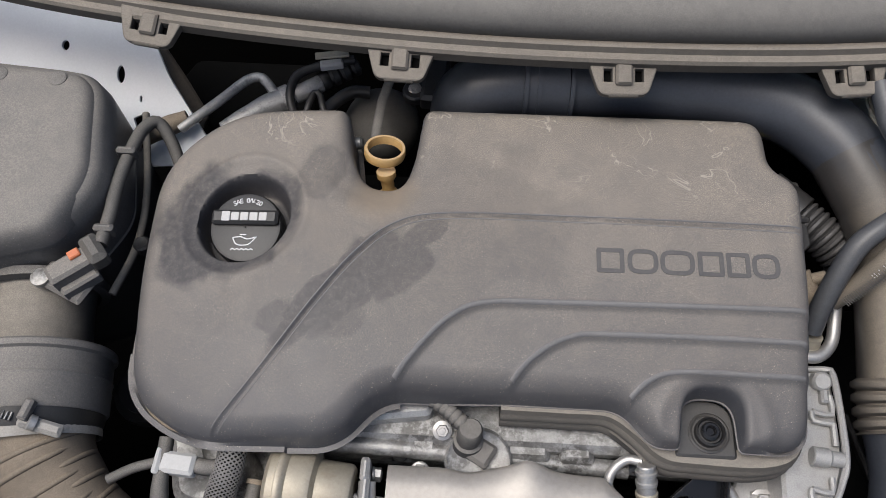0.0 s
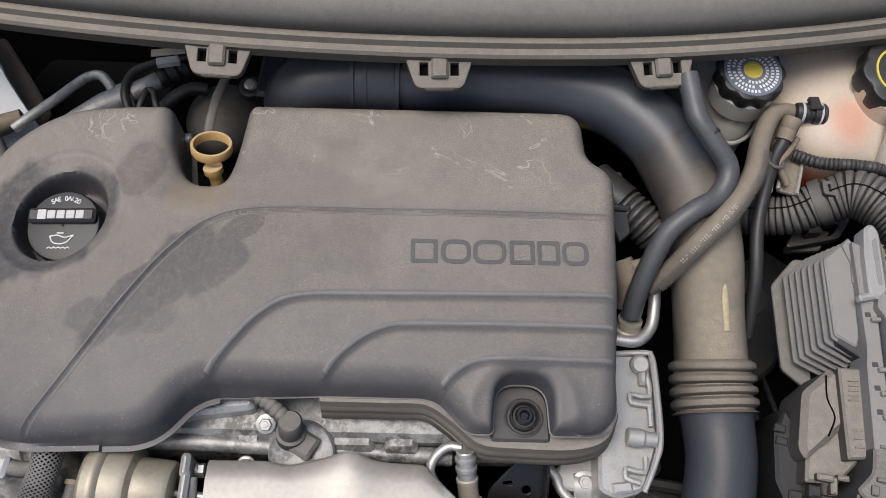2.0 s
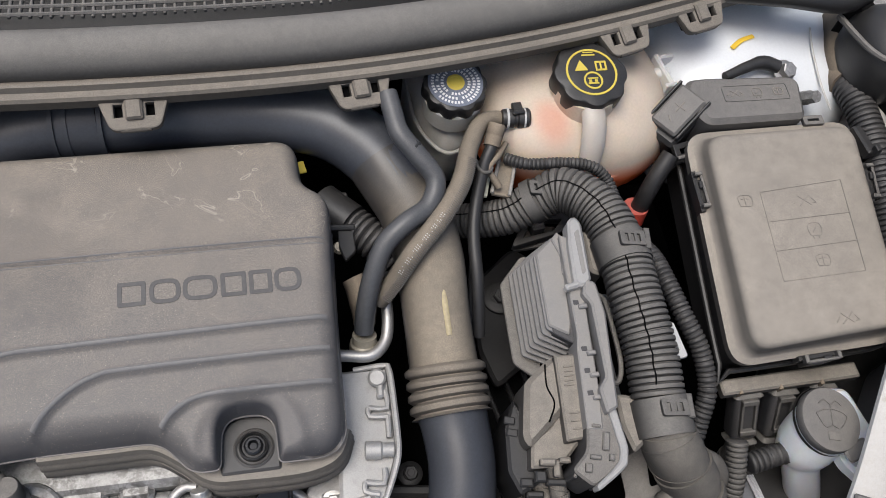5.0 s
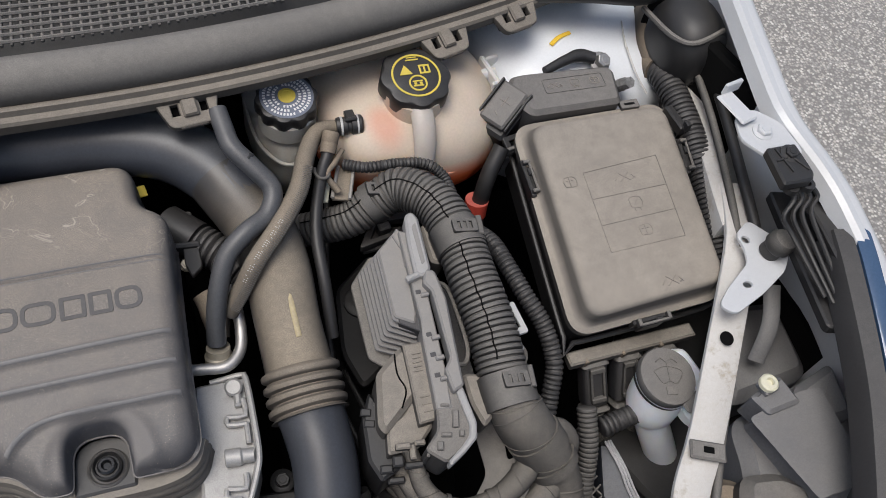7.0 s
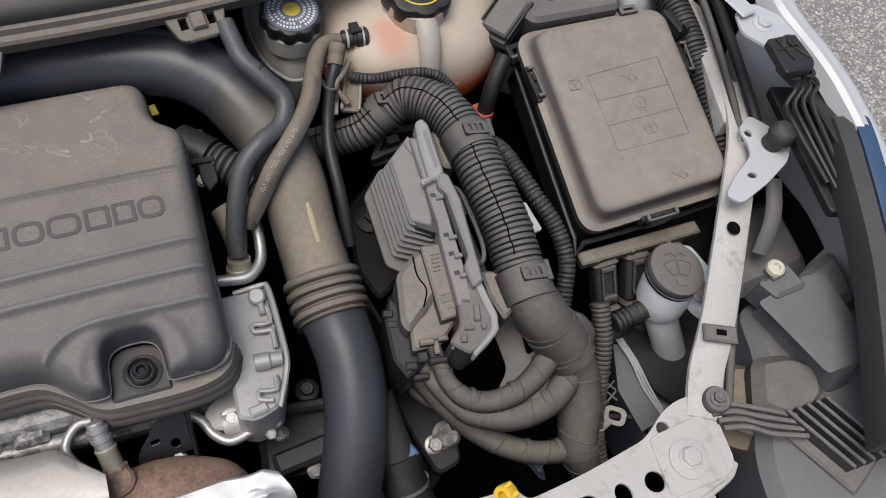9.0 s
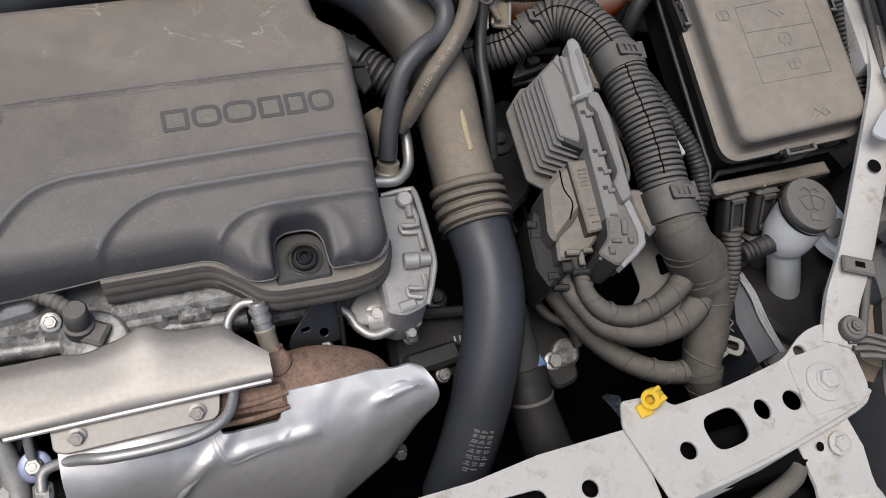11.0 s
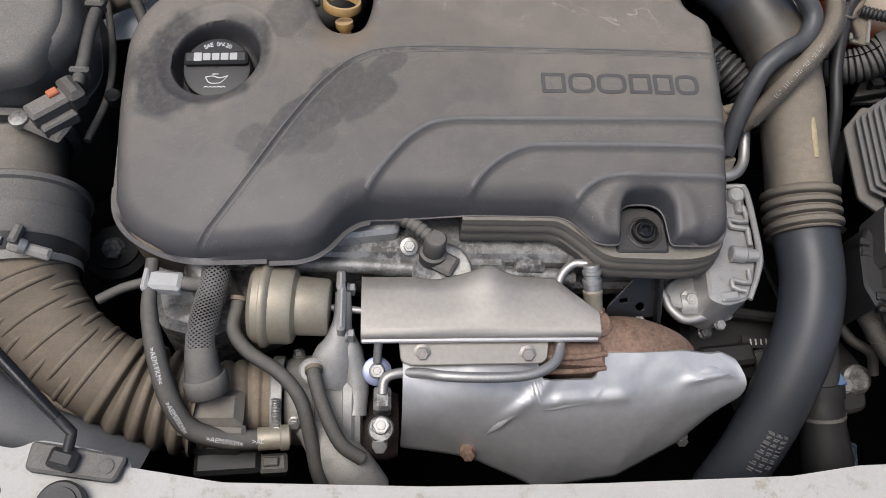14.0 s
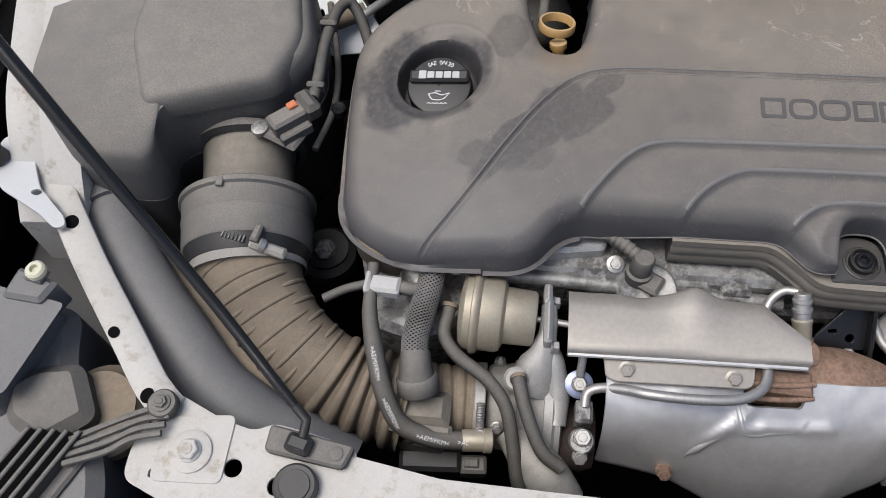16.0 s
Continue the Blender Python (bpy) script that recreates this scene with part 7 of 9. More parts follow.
part("pipe", Shape().tube([(0.205, 0.188, 0.765), (0.225, 0.180, 0.762), (0.244, 0.168, 0.756), (0.251, 0.155, 0.751), (0.265, 0.143, 0.749), (0.286, 0.146, 0.750), (0.305, 0.152, 0.751), (0.312, 0.147, 0.745)], 0.0048, 16), "steel", tb_)
part("lug", Shape().prism(rounded([(0.242, 0.160), (0.250, 0.178), (0.270, 0.194), (0.288, 0.194), (0.286, 0.170), (0.277, 0.154), (0.262, 0.153)], 0.005), 0.744, 0.756, 0.002), "castbright", tb_)
part("bolt", bolt_shape((0.271, 0.162, 0.756), (0.271, 0.13, 0.85), 0.011, 1.8, 0.6), "steel", tb_)
part("end_nut", bolt_shape((0.303, 0.141, 0.742), (0.303, 0.10, 0.82), 0.009, 1.3, 0.6), "steel", tb_)



# ---- air filter box and intake ----
airbox = thing("air_filter_box", (-0.45, 0.38, 0.72), "dusty dark grey plastic air filter box", "air filter box")
lid = Shape()
o1 = rounded([(-0.345, 0.318, 0.03), (-0.318, 0.375, 0.02), (-0.345, 0.498, 0.035), (-0.620, 0.520, 0.03), (-0.605, 0.300, 0.04), (-0.532, 0.228, 0.03), (-0.452, 0.226, 0.03), (-0.462, 0.282, 0.03)], 0.03, 7)


def shrink(o, k, cx=-0.46, cy=0.37):
    return [(cx + (x - cx) * k, cy + (y - cy) * k) for x, y in o]


lid.rings([[(x, y, z - 0.16 * max(0, 0.30 - y)) for x, y in o] for o, z in ((o1, 0.815), (shrink(o1, 0.99), 0.865), (shrink(o1, 0.965), 0.885), (shrink(o1, 0.92), 0.894), (shrink(o1, 0.5), 0.898))])
part("lid", lid, "grey", airbox, angle=60)
o2_ = rounded([(-0.352, 0.322, 0.015), (-0.334, 0.375, 0.02), (-0.356, 0.484, 0.03), (-0.500, 0.494, 0.03), (-0.506, 0.372, 0.02), (-0.472, 0.284, 0.015)], 0.02, 6)
part("raised_panel", Shape().rings([[(x, y, z) for x, y in shrink(o2_, k, -0.42, 0.395)] for k, z in ((1.07, 0.876), (1.06, 0.884), (1.035, 0.892), (1.0, 0.898), (0.95, 0.9015), (0.88, 0.903), (0.4, 0.9035))]), "grey", airbox, angle=80)
for x, y in ((-0.384, 0.474), (-0.440, 0.476)):
    part("plug", Shape().lathe([(0.0085, 0), (0.0085, 0.001), (0.007, 0.002), (0.001, 0.002)], pose(x, y, 0.9025), 24), "dusty", airbox)
part("base", Shape().prism(shrink(o1, 1.0), 0.66, 0.815, 0.004), "dusty", airbox)
part("rim", Shape().tube([(-0.322, 0.300, 0.812), (-0.310, 0.350, 0.815), (-0.314, 0.410, 0.815), (-0.338, 0.505, 0.812)], 0.0038, 10), "ecudust", airbox, "tan dusty flange")
part("rim_screw", Shape().lathe([(0.008, 0), (0.008, 0.010), (0.006, 0.012), (0.002, 0.011)], pose(-0.304, 0.350, 0.810), 20), "black", airbox)

duct = thing("air_meter_duct", (-0.385, 0.23, 0.76), "dusty grey round air meter duct", "duct")
ax0, ax1 = (-0.395, 0.300, 0.795), (-0.374, 0.165, 0.780)
dm = toward(ax0, ax1)
part("throat", Shape().lathe([(0.054, -0.03), (0.049, -0.010), (0.047, 0.020), (0.048, 0.062)], dm, 48), "ecudust", duct)
part("mouth_ridge", Shape().tube([(-0.468, 0.262, 0.826), (-0.458, 0.290, 0.834), (-0.440, 0.308, 0.841), (-0.411, 0.319, 0.845), (-0.378, 0.319, 0.842), (-0.356, 0.308, 0.834)], 0.0032, 8), "grey", duct)
part("barrel", Shape().lathe([(0.052, 0.056), (0.068, 0.057), (0.070, 0.059), (0.070, 0.064), (0.067, 0.066), (0.0660, 0.084), (0.0670, 0.0855), (0.0660, 0.088), (0.0650, 0.112), (0.063, 0.115)], dm, 56), "grey", duct)
part("cuff", Shape().lathe([(0.0630, 0.113), (0.0600, 0.124), (0.0575, 0.130)], dm, 56), "black", duct)
part("mouth_rim", Shape().lathe([(0.052, -0.012), (0.060, -0.010), (0.060, -0.002), (0.052, 0.0)], dm, 48, caps=False), "dusty", duct)
part("nub", Shape().box(-0.395, 0.228, 0.8560, 0.007, 0.012, 0.004, 0.001), "grey", duct)
part("hook", Shape().box(-0.352, 0.1800, 0.842, 0.008, 0.018, 0.010, 0.002, yaw=-12), "grey", duct)
maf = thing("air_mass_sensor", (-0.34, 0.297, 0.84), "black air mass sensor with an orange lock tab", "sensor")
part("flange", Shape().box(-0.350, 0.295, 0.846, 0.050, 0.026, 0.006, 0.003, yaw=-25), "dusty", maf)
part("screw", Shape().lathe([(0.0085, 0), (0.0085, 0.006), (0.005, 0.007), (0.001, 0.0075)], pose(-0.371, 0.296, 0.846), 24), "aludirty", maf)
part("plug", Shape().box(-0.338, 0.302, 0.862, 0.044, 0.020, 0.020, 0.003, yaw=40), "grey", maf)
part("head", Shape().box(-0.322, 0.316, 0.866, 0.016, 0.030, 0.022, 0.005, yaw=40), "dustrubber", maf)
part("lock_tab", Shape().box(-0.336, 0.309, 0.8735, 0.010, 0.008, 0.004, 0.001, yaw=40), "orange", maf, "faded orange lock tab")
part("lower_plug", Shape().box(-0.333, 0.292, 0.852, 0.034, 0.012, 0.014, 0.002, yaw=40), "grey", maf)
part("lead", Shape().tube([(-0.318, 0.322, 0.868), (-0.317, 0.350, 0.868), (-0.318, 0.385, 0.868), (-0.316, 0.420, 0.866), (-0.312, 0.450, 0.862), (-0.302, 0.462, 0.858), (-0.290, 0.450, 0.845), (-0.276, 0.42, 0.82), (-0.266, 0.39, 0.79)], 0.0062, 12), "dustrubber", maf)
for y in (0.336, 0.418):
    part("lead_clip", Shape().box(-0.317, y, 0.869, 0.018, 0.007, 0.016, 0.003), "dusty", maf)

intake = thing("corrugated_intake_hose", (-0.33, 0.10, 0.68), "brown dusty corrugated rubber intake hose", "hose")
BEND = [(-0.3740, 0.180, 0.780), (-0.364, 0.158, 0.779), (-0.349, 0.137, 0.772), (-0.327, 0.112, 0.762), (-0.300, 0.092, 0.749), (-0.283, 0.083, 0.741)]
GIRTH = [0.0560, 0.0490, 0.0440, 0.0420, 0.0415, 0.0420]
part("bend", Shape().tube(BEND, GIRTH, 44), "hose", intake)
part("corrugation", Shape().tube([(-0.288, 0.085, 0.743), (-0.268, 0.076, 0.735), (-0.240, 0.069, 0.728), (-0.205, 0.064, 0.723)], [0.0460, 0.0475, 0.0480, 0.0475], 44, 0.0013, ribs=(0.0165, 0.0080, 2.0)), "hose", intake)
line_, rad_ = smooth(BEND, GIRTH, 0.002)
for k in range(11):
    i = int((0.10 + 0.078 * k) * (len(line_) - 2)) + 1
    d_ = Vector(line_[i + 1] - line_[i - 1]).normalized()
    out_ = d_.cross(Vector((0, 0, 1))).normalized()
    up_ = out_.cross(d_)
    for a0, a1 in (((-20, 190),) if k in (0, 1, 10) else ((-15, 66), (112, 185)) if k % 2 else ((30, 140),)):
        arc = [tuple(Vector(line_[i]) + float(rad_[i] - 0.0016) * (math.cos(radians(a)) * out_ + math.sin(radians(a)) * up_)) for a in np.linspace(a0, a1, 9)]
        part("ridge", Shape().tube(arc, [0.0010, 0.0026, 0.0031, 0.0031, 0.0031, 0.0031, 0.0031, 0.0026, 0.0010], 10), "hose", intake, angle=70)
part("end_cuff", Shape().tube([(-0.212, 0.0660, 0.7225), (-0.19, 0.070, 0.715), (-0.160, 0.073, 0.712), (-0.136, 0.074, 0.710)], [0.0435, 0.0400, 0.0390, 0.0390], 36, 0.0012, ribs=(0.013, 0.0026, 3.0)), "hose", intake)
part("clamp", Shape().lathe([(0.0585, 0), (0.0585, 0.011)], toward((-0.3755, 0.178, 0.780), (-0.371, 0.155, 0.776)), 56, caps=False), "castdust", intake, "steel band clamp")
screw_m = pose(-0.342, 0.170, 0.833, 0, 16, -10)
part("clamp_screw", Shape().box(0, 0, 0, 0.036, 0.011, 0.009, 0.003, screw_m), "castdust", intake)
part("screw_head", Shape().lathe([(0.0066, 0), (0.0066, 0.005), (0.0050, 0.006), (0.001, 0.006)], screw_m @ pose(-0.004, 0.0, 0.002, 0, -70, 0), 20), "steel", intake)
for k in range(7):
    part("band_slot", Shape().box(-0.024 - 0.0034 * k, 0.000, 0.002 - 0.0008 * k, 0.0014, 0.007, 0.004, 0.0004, screw_m), "aludirty", intake)
snork = thing("intake_snorkel", (-0.42, 0.10, 0.70), "grey plastic intake snorkel below the prop rod", "duct")
part("duct", Shape().tube([(-0.532, 0.250, 0.790), (-0.510, 0.200, 0.795), (-0.464, 0.139, 0.792), (-0.420, 0.091, 0.785), (-0.384, 0.053, 0.772), (-0.344, 0.026, 0.755), (-0.300, 0.006, 0.735), (-0.26, -0.010, 0.72)], [0.029, 0.029, 0.029, 0.030, 0.031, 0.034, 0.038, 0.040], 28, flat=0.8), "slate", snork)
part("side_step", Shape().tube([(-0.470, 0.190, 0.770), (-0.425, 0.140, 0.768), (-0.385, 0.098, 0.760), (-0.345, 0.062, 0.748), (-0.300, 0.036, 0.73)], [0.014, 0.018, 0.020, 0.020, 0.018], 18, flat=0.7), "hose", snork, "brown dusty lower step")
part("collar", Shape().tube([(-0.538, 0.262, 0.790), (-0.522, 0.226, 0.794)], [0.036, 0.0335], 28, flat=0.82), "slate", snork)
for x, y in ((-0.560, 0.236), (-0.530, 0.268), (-0.492, 0.240)):
    part("collar_hook", Shape().box(x, y, 0.812, 0.005, 0.018, 0.010, 0.001, yaw=20), "slate", snork)

# ---- hoses at the front of the engine ----
br = thing("braided_hose", (-0.195, 0.13, 0.76), "black braided breather hose with a plastic elbow", "hose")
BREATHER = [(-0.188, 0.205, 0.810), (-0.189, 0.188, 0.810), (-0.187, 0.162, 0.808), (-0.193, 0.131, 0.800), (-0.197, 0.106, 0.795), (-0.196, 0.088, 0.790)]
part("hose", Shape().tube(BREATHER, 0.0117, 24, 0.0025), "deep", br)
tagged(part("braiding", braid(BREATHER, 0.0121, 15, 0.050, 0.00085), "hosebraid", br), "woven dark grey braid", kind="stuff")
part("elbow", Shape().tube([(-0.196, 0.094, 0.792), (-0.195, 0.084, 0.788), (-0.193, 0.070, 0.776)], [0.0140, 0.0150, 0.0175], 24), "dusty", br)
part("boot", Shape().lathe([(0.0185, 0), (0.0200, 0.002), (0.0200, 0.016), (0.0185, 0.018)], toward((-0.190, 0.062, 0.768), (-0.196, 0.086, 0.790)), 28), "dusty", br)
el = thing("turbo_inlet_elbow", (-0.19, 0.05, 0.71), "dusty grey plastic turbo inlet elbow", "elbow")
part("body", Shape().box(-0.188, 0.052, 0.728, 0.056, 0.036, 0.064, 0.008), "ecudust", el)
part("ledge", Shape().box(-0.188, 0.033, 0.752, 0.062, 0.012, 0.008, 0.004, yaw=-3), "ecudust", el)
part("lower_lip", Shape().box(-0.195, 0.028, 0.708, 0.058, 0.014, 0.022, 0.004, yaw=-3), "black", el)
bs = thing("boost_sensor", (-0.167, 0.014, 0.70), "black plastic boost sensor and plug", "sensor")
part("body", Shape().box(-0.178, 0.014, 0.700, 0.060, 0.022, 0.030, 0.004, yaw=3), "black", bs)
part("plug", Shape().box(-0.136, 0.014, 0.700, 0.026, 0.018, 0.022, 0.003, yaw=3), "dusty", bs)
part("latch", Shape().box(-0.138, 0.014, 0.713, 0.014, 0.008, 0.005, 0.001, yaw=3), "dusty", bs)
aem = thing("rubber_vent_hose", (-0.24, 0.10, 0.72), "grey rubber hose with white printed code", "hose")
VENT = [(-0.243, 0.172, 0.812), (-0.243, 0.145, 0.808), (-0.241, 0.120, 0.803), (-0.232, 0.085, 0.794), (-0.221, 0.054, 0.778), (-0.205, 0.033, 0.760), (-0.176, 0.026, 0.748), (-0.146, 0.027, 0.742), (-0.130, 0.029, 0.739)]
part("hose", Shape().tube(VENT, [0.0062, 0.0064, 0.0076, 0.0090, 0.0092, 0.0092, 0.0092, 0.0092, 0.0092], 18), "dustrubber", aem)
part("ferrule", Shape().lathe([(0.0096, 0), (0.0103, 0.001), (0.0103, 0.020), (0.0116, 0.021), (0.0116, 0.028), (0.006, 0.030)], toward((-0.148, 0.0275, 0.742), (-0.10, 0.032, 0.736)), 24), "gold", aem)
for text, f in ((">AEM/FKM<", 0.40), (">AEM/FKM<", 0.595), (">AEM/FKM<", 0.80), (">AE", 0.925)):
    part("printed_code", words(text, 0.0062, along(VENT, 0.0092, f), 0.0002), "whiteink", aem)
for name, pts, r in (("vacuum_hose", [(-0.168, 0.146, 0.788), (-0.169, 0.136, 0.787), (-0.171, 0.116, 0.783), (-0.157, 0.097, 0.780), (-0.128, 0.078, 0.775), (-0.109, 0.056, 0.766), (-0.100, 0.027, 0.745), (-0.095, 0.004, 0.725), (-0.088, -0.012, 0.705)], 0.0066),
                     ("coolant_feed_hose", [(-0.0985, 0.084, 0.771), (-0.0970, 0.074, 0.774), (-0.0880, 0.048, 0.765), (-0.0730, 0.021, 0.750), (-0.0540, 0.010, 0.738)], 0.0066)):
    h_ = thing(name, pts[0], "thin grey rubber hose at the turbocharger", "hose")
    part("hose", Shape().tube(pts, r, 14), "dustrubber", h_)
    part("clip", Shape().tube([pts[0], tuple(a + (b - a) * 0.4 for a, b in zip(pts[0], pts[1]))], r + 0.0016, 14), "hose", h_)
wc = thing("wire_connector", (-0.235, 0.152, 0.80), "pale grey wire connector at the engine front", "connector")
part("shell", Shape().box(-0.230, 0.151, 0.808, 0.030, 0.018, 0.016, 0.003, yaw=-4), "palegrey", wc)
part("collar", Shape().box(-0.246, 0.152, 0.808, 0.006, 0.022, 0.019, 0.003, yaw=-4), "palegrey", wc)
part("lead", Shape().tube([(-0.248, 0.152, 0.808), (-0.268, 0.146, 0.806), (-0.288, 0.136, 0.803)], 0.0045, 10), "dustrubber", wc)
part("tail", Shape().tube([(-0.215, 0.151, 0.808), (-0.203, 0.150, 0.806), (-0.192, 0.155, 0.80)], 0.007, 10), "dusty", wc)
mount = thing("engine_mount_bolt", (-0.324, 0.251, 0.66), "dark engine mount with a hexagon bolt", "engine mount")
part("mount", Shape().lathe([(0.034, 0), (0.034, 0.016), (0.026, 0.022), (0.026, 0.026)], pose(-0.324, 0.254, 0.655), 32), "black", mount)
part("bolt", bolt_shape((-0.324, 0.252, 0.680), (-0.324, 0.2, 0.78), 0.020, 1.3, 0.5), "aludirty", mount)
eng = thing("engine_front_casting", (-0.17, 0.20, 0.68), "dirty cast aluminium front of the engine block", "engine casting")
part("housing", Shape().prism(rounded([(-0.275, 0.240), (-0.245, 0.130), (-0.200, 0.118), (-0.130, 0.150), (-0.120, 0.240)], 0.012), 0.66, 0.765, 0.008), "aludirty", eng)
part("neck", Shape().tube([(-0.205, 0.19, 0.79), (-0.196, 0.165, 0.785), (-0.185, 0.150, 0.76)], 0.020, 18), "aludirty", eng)
part("bolt", bolt_shape((-0.165, 0.180, 0.800), (-0.165, 0.12, 0.88), 0.011, 1.4, 0.6), "steel", eng)

# ---- gear casing and dark shapes low in the bay ----
gear = thing("gearbox", (0.50, 0.25, 0.45), "near-black gearbox casing low in the bay, shade in its colour", "gearbox")
# the casing's near-black colour stands for the shade low in the bay
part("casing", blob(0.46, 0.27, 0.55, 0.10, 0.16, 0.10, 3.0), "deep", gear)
for k in range(5):
    part("rib", Shape().box(0.42 + 0.02 * k, 0.22 + 0.02 * k, 0.645, 0.006, 0.12, 0.020, 0.002, yaw=12), "black", gear)
part("end_flange", Shape().lathe([(0.060, 0), (0.064, 0.003), (0.064, 0.014), (0.050, 0.018), (0.046, 0.012), (0.004, 0.012)], toward((0.43, 0.13, 0.600), (0.41, 0.08, 0.68)), 36), "black", gear)
for k in range(6):
    a = math.pi * k / 3
    part("bolt", bolt_shape((0.427 + 0.050 * math.cos(a), 0.124 + 0.046 * math.sin(a), 0.612 + 0.02 * math.cos(a)), (0.41, 0.08, 0.72), 0.010, 1.4, 0.6), "aludirty", gear)
gm = thing("gearbox_mount", (0.49, 0.40, 0.60), "black gearbox mount with a bolt", "mount")
part("plate", Shape().prism(rounded([(0.456, 0.404), (0.508, 0.445), (0.541, 0.418), (0.498, 0.300), (0.457, 0.272), (0.444, 0.320)], 0.012), 0.680, 0.694, 0.004), "black", gm)
part("boss", Shape().lathe([(0.020, 0), (0.020, 0.004), (0.017, 0.006)], pose(0.480, 0.378, 0.694), 28), "rubber", gm)
part("bolt", bolt_shape((0.480, 0.378, 0.699), (0.480, 0.35, 0.85), 0.016, 1.4, 0.6), "rubber", gm)
lone("shift_cable", Shape().tube([(0.462, 0.483, 0.765), (0.453, 0.440, 0.762), (0.443, 0.400, 0.760), (0.429, 0.334, 0.760), (0.422, 0.271, 0.755), (0.420, 0.22, 0.72)], 0.0036, 10), "black", "thin black cable beside the charge pipe", "cable")
# near-black block keeps the space below the cover in painted shade
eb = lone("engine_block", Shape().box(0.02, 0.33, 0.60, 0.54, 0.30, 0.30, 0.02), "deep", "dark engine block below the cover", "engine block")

# ---- washer filler ----
wash = thing("washer_fluid_filler", (0.715, 0.11, 0.70), "milky washer fluid filler neck with a grey cap", "filler neck")
wm = pose(0.736, 0.160, 0.822, 6, 6, 0)
part("neck", Shape().tube([(0.735, 0.159, 0.812), (0.734, 0.157, 0.798), (0.734, 0.154, 0.778), (0.736, 0.151, 0.760), (0.738, 0.148, 0.750), (0.745, 0.140, 0.730), (0.762, 0.127, 0.69), (0.782, 0.112, 0.64), (0.790, 0.106, 0.62)], [0.0275, 0.0285, 0.0285, 0.0260, 0.0200, 0.0185, 0.0185, 0.0185, 0.0185], 32), "washwhite", wash)
wcap = part("cap", Shape().lathe([(0.031, -0.008), (0.0315, -0.002), (0.0300, 0.001), (0.001, 0.0015)], wm, 48), "lidgrey", wash, "dusty dark grey flip cap")
part("thumb_tab", Shape().box(0.020, -0.030, -0.002, 0.030, 0.016, 0.004, 0.006, wm, yaw=18), "lidgrey", wcap)
part("seal", Shape().lathe([(0.0325, -0.011), (0.0325, -0.0075)], wm, 48, caps=False), "black", wash)
wi = Shape()
wi.tube([(-0.016, 0.004, 0.002), (-0.006, 0.009, 0.002), (0.006, 0.009, 0.002), (0.016, 0.004, 0.002), (0.008, -0.008, 0.002), (0.0, -0.006, 0.002), (-0.008, -0.008, 0.002), (-0.016, 0.004, 0.002)], 0.0005, 6, 0.002)
wi.tube([(0.0, -0.006, 0.002), (0.0, 0.014, 0.002)], 0.0005, 6, 0.002)
wi.tube([(-0.012, 0.014, 0.002), (-0.006, 0.018, 0.002), (0.0, 0.014, 0.002), (0.006, 0.018, 0.002), (0.012, 0.014, 0.002)], 0.0005, 6, 0.002)
wi.box(0, -0.016, 0.002, 0.012, 0.008, 0.0008, 0.001)
wi.v = [tuple(wm @ pose(0, 0, 0, 0, 0, -12) @ Vector(p)) for p in wi.v]
part("moulded_symbol", wi, "dusty", wcap)
part("bracket", Shape().prism(rounded([(0.752, 0.200), (0.785, 0.196), (0.795, 0.150), (0.785, 0.104), (0.768, 0.100), (0.750, 0.125)], 0.008), 0.776, 0.796, 0.004), "washwhite", wash)
part("washer_tank", plate(slot_outline(0.780, 0.110, 0.17, 0.17, 0.04), [ring_outline(0.780, 0.113, 0.028)], 0.012, pose(0, 0, 0.655)), "milkdirty", wash, "dirty milky tank top")
for x, y, lean in ((0.684, 0.212, -4), (0.723, 0.211, 2), (0.766, 0.212, 6)):
    p_ = thing("fuse_box_plug", (x, y, 0.77), "black wire plug below the fuse box", "plug", "plugs below the fuse box")
    pm = pose(x, y, 0.784, -36, lean, 0)
    part("shell", Shape().box(0, 0, -0.030, 0.028, 0.024, 0.060, 0.007, pm), "rubber", p_)
    part("collar", Shape().box(0, 0, -0.004, 0.031, 0.027, 0.008, 0.005, pm), "dustrubber", p_)
    for dx in (-0.007, 0.007):
        part("rail", Shape().box(dx, -0.0130, -0.026, 0.003, 0.005, 0.040, 0.001, pm), "dustrubber", p_)
    for z in (-0.008, -0.044):
        part("rung", Shape().box(0, -0.0140, z, 0.017, 0.006, 0.006, 0.001, pm), "dustrubber", p_)
    part("foot", Shape().box(0, 0, -0.062, 0.030, 0.026, 0.008, 0.006, pm), "dustrubber", p_)
    tail = [tuple(pm @ Vector(q)) for q in ((0, 0, -0.060), (-0.001, 0.006, -0.080), (-0.006, 0.016, -0.105), (-0.020, 0.030, -0.140))]
    lead = part("lead", Shape().tube(tail, [0.0120, 0.0105, 0.0100, 0.0100], 16), "tape", p_)
    part("tape_edge", braid(tail, [0.0122, 0.0107, 0.0102, 0.0102], 1, 0.018, 0.0006, (1,)), "tape", lead)
lone("plug_conduit", Shape().tube([(0.672, 0.142, 0.765), (0.70, 0.146, 0.768), (0.73, 0.150, 0.768), (0.77, 0.16, 0.76)], 0.011, 14, 0.0011, ribs=(0.0055, 0.002)), "rubber", "short corrugated conduit behind the washer filler", "conduit")

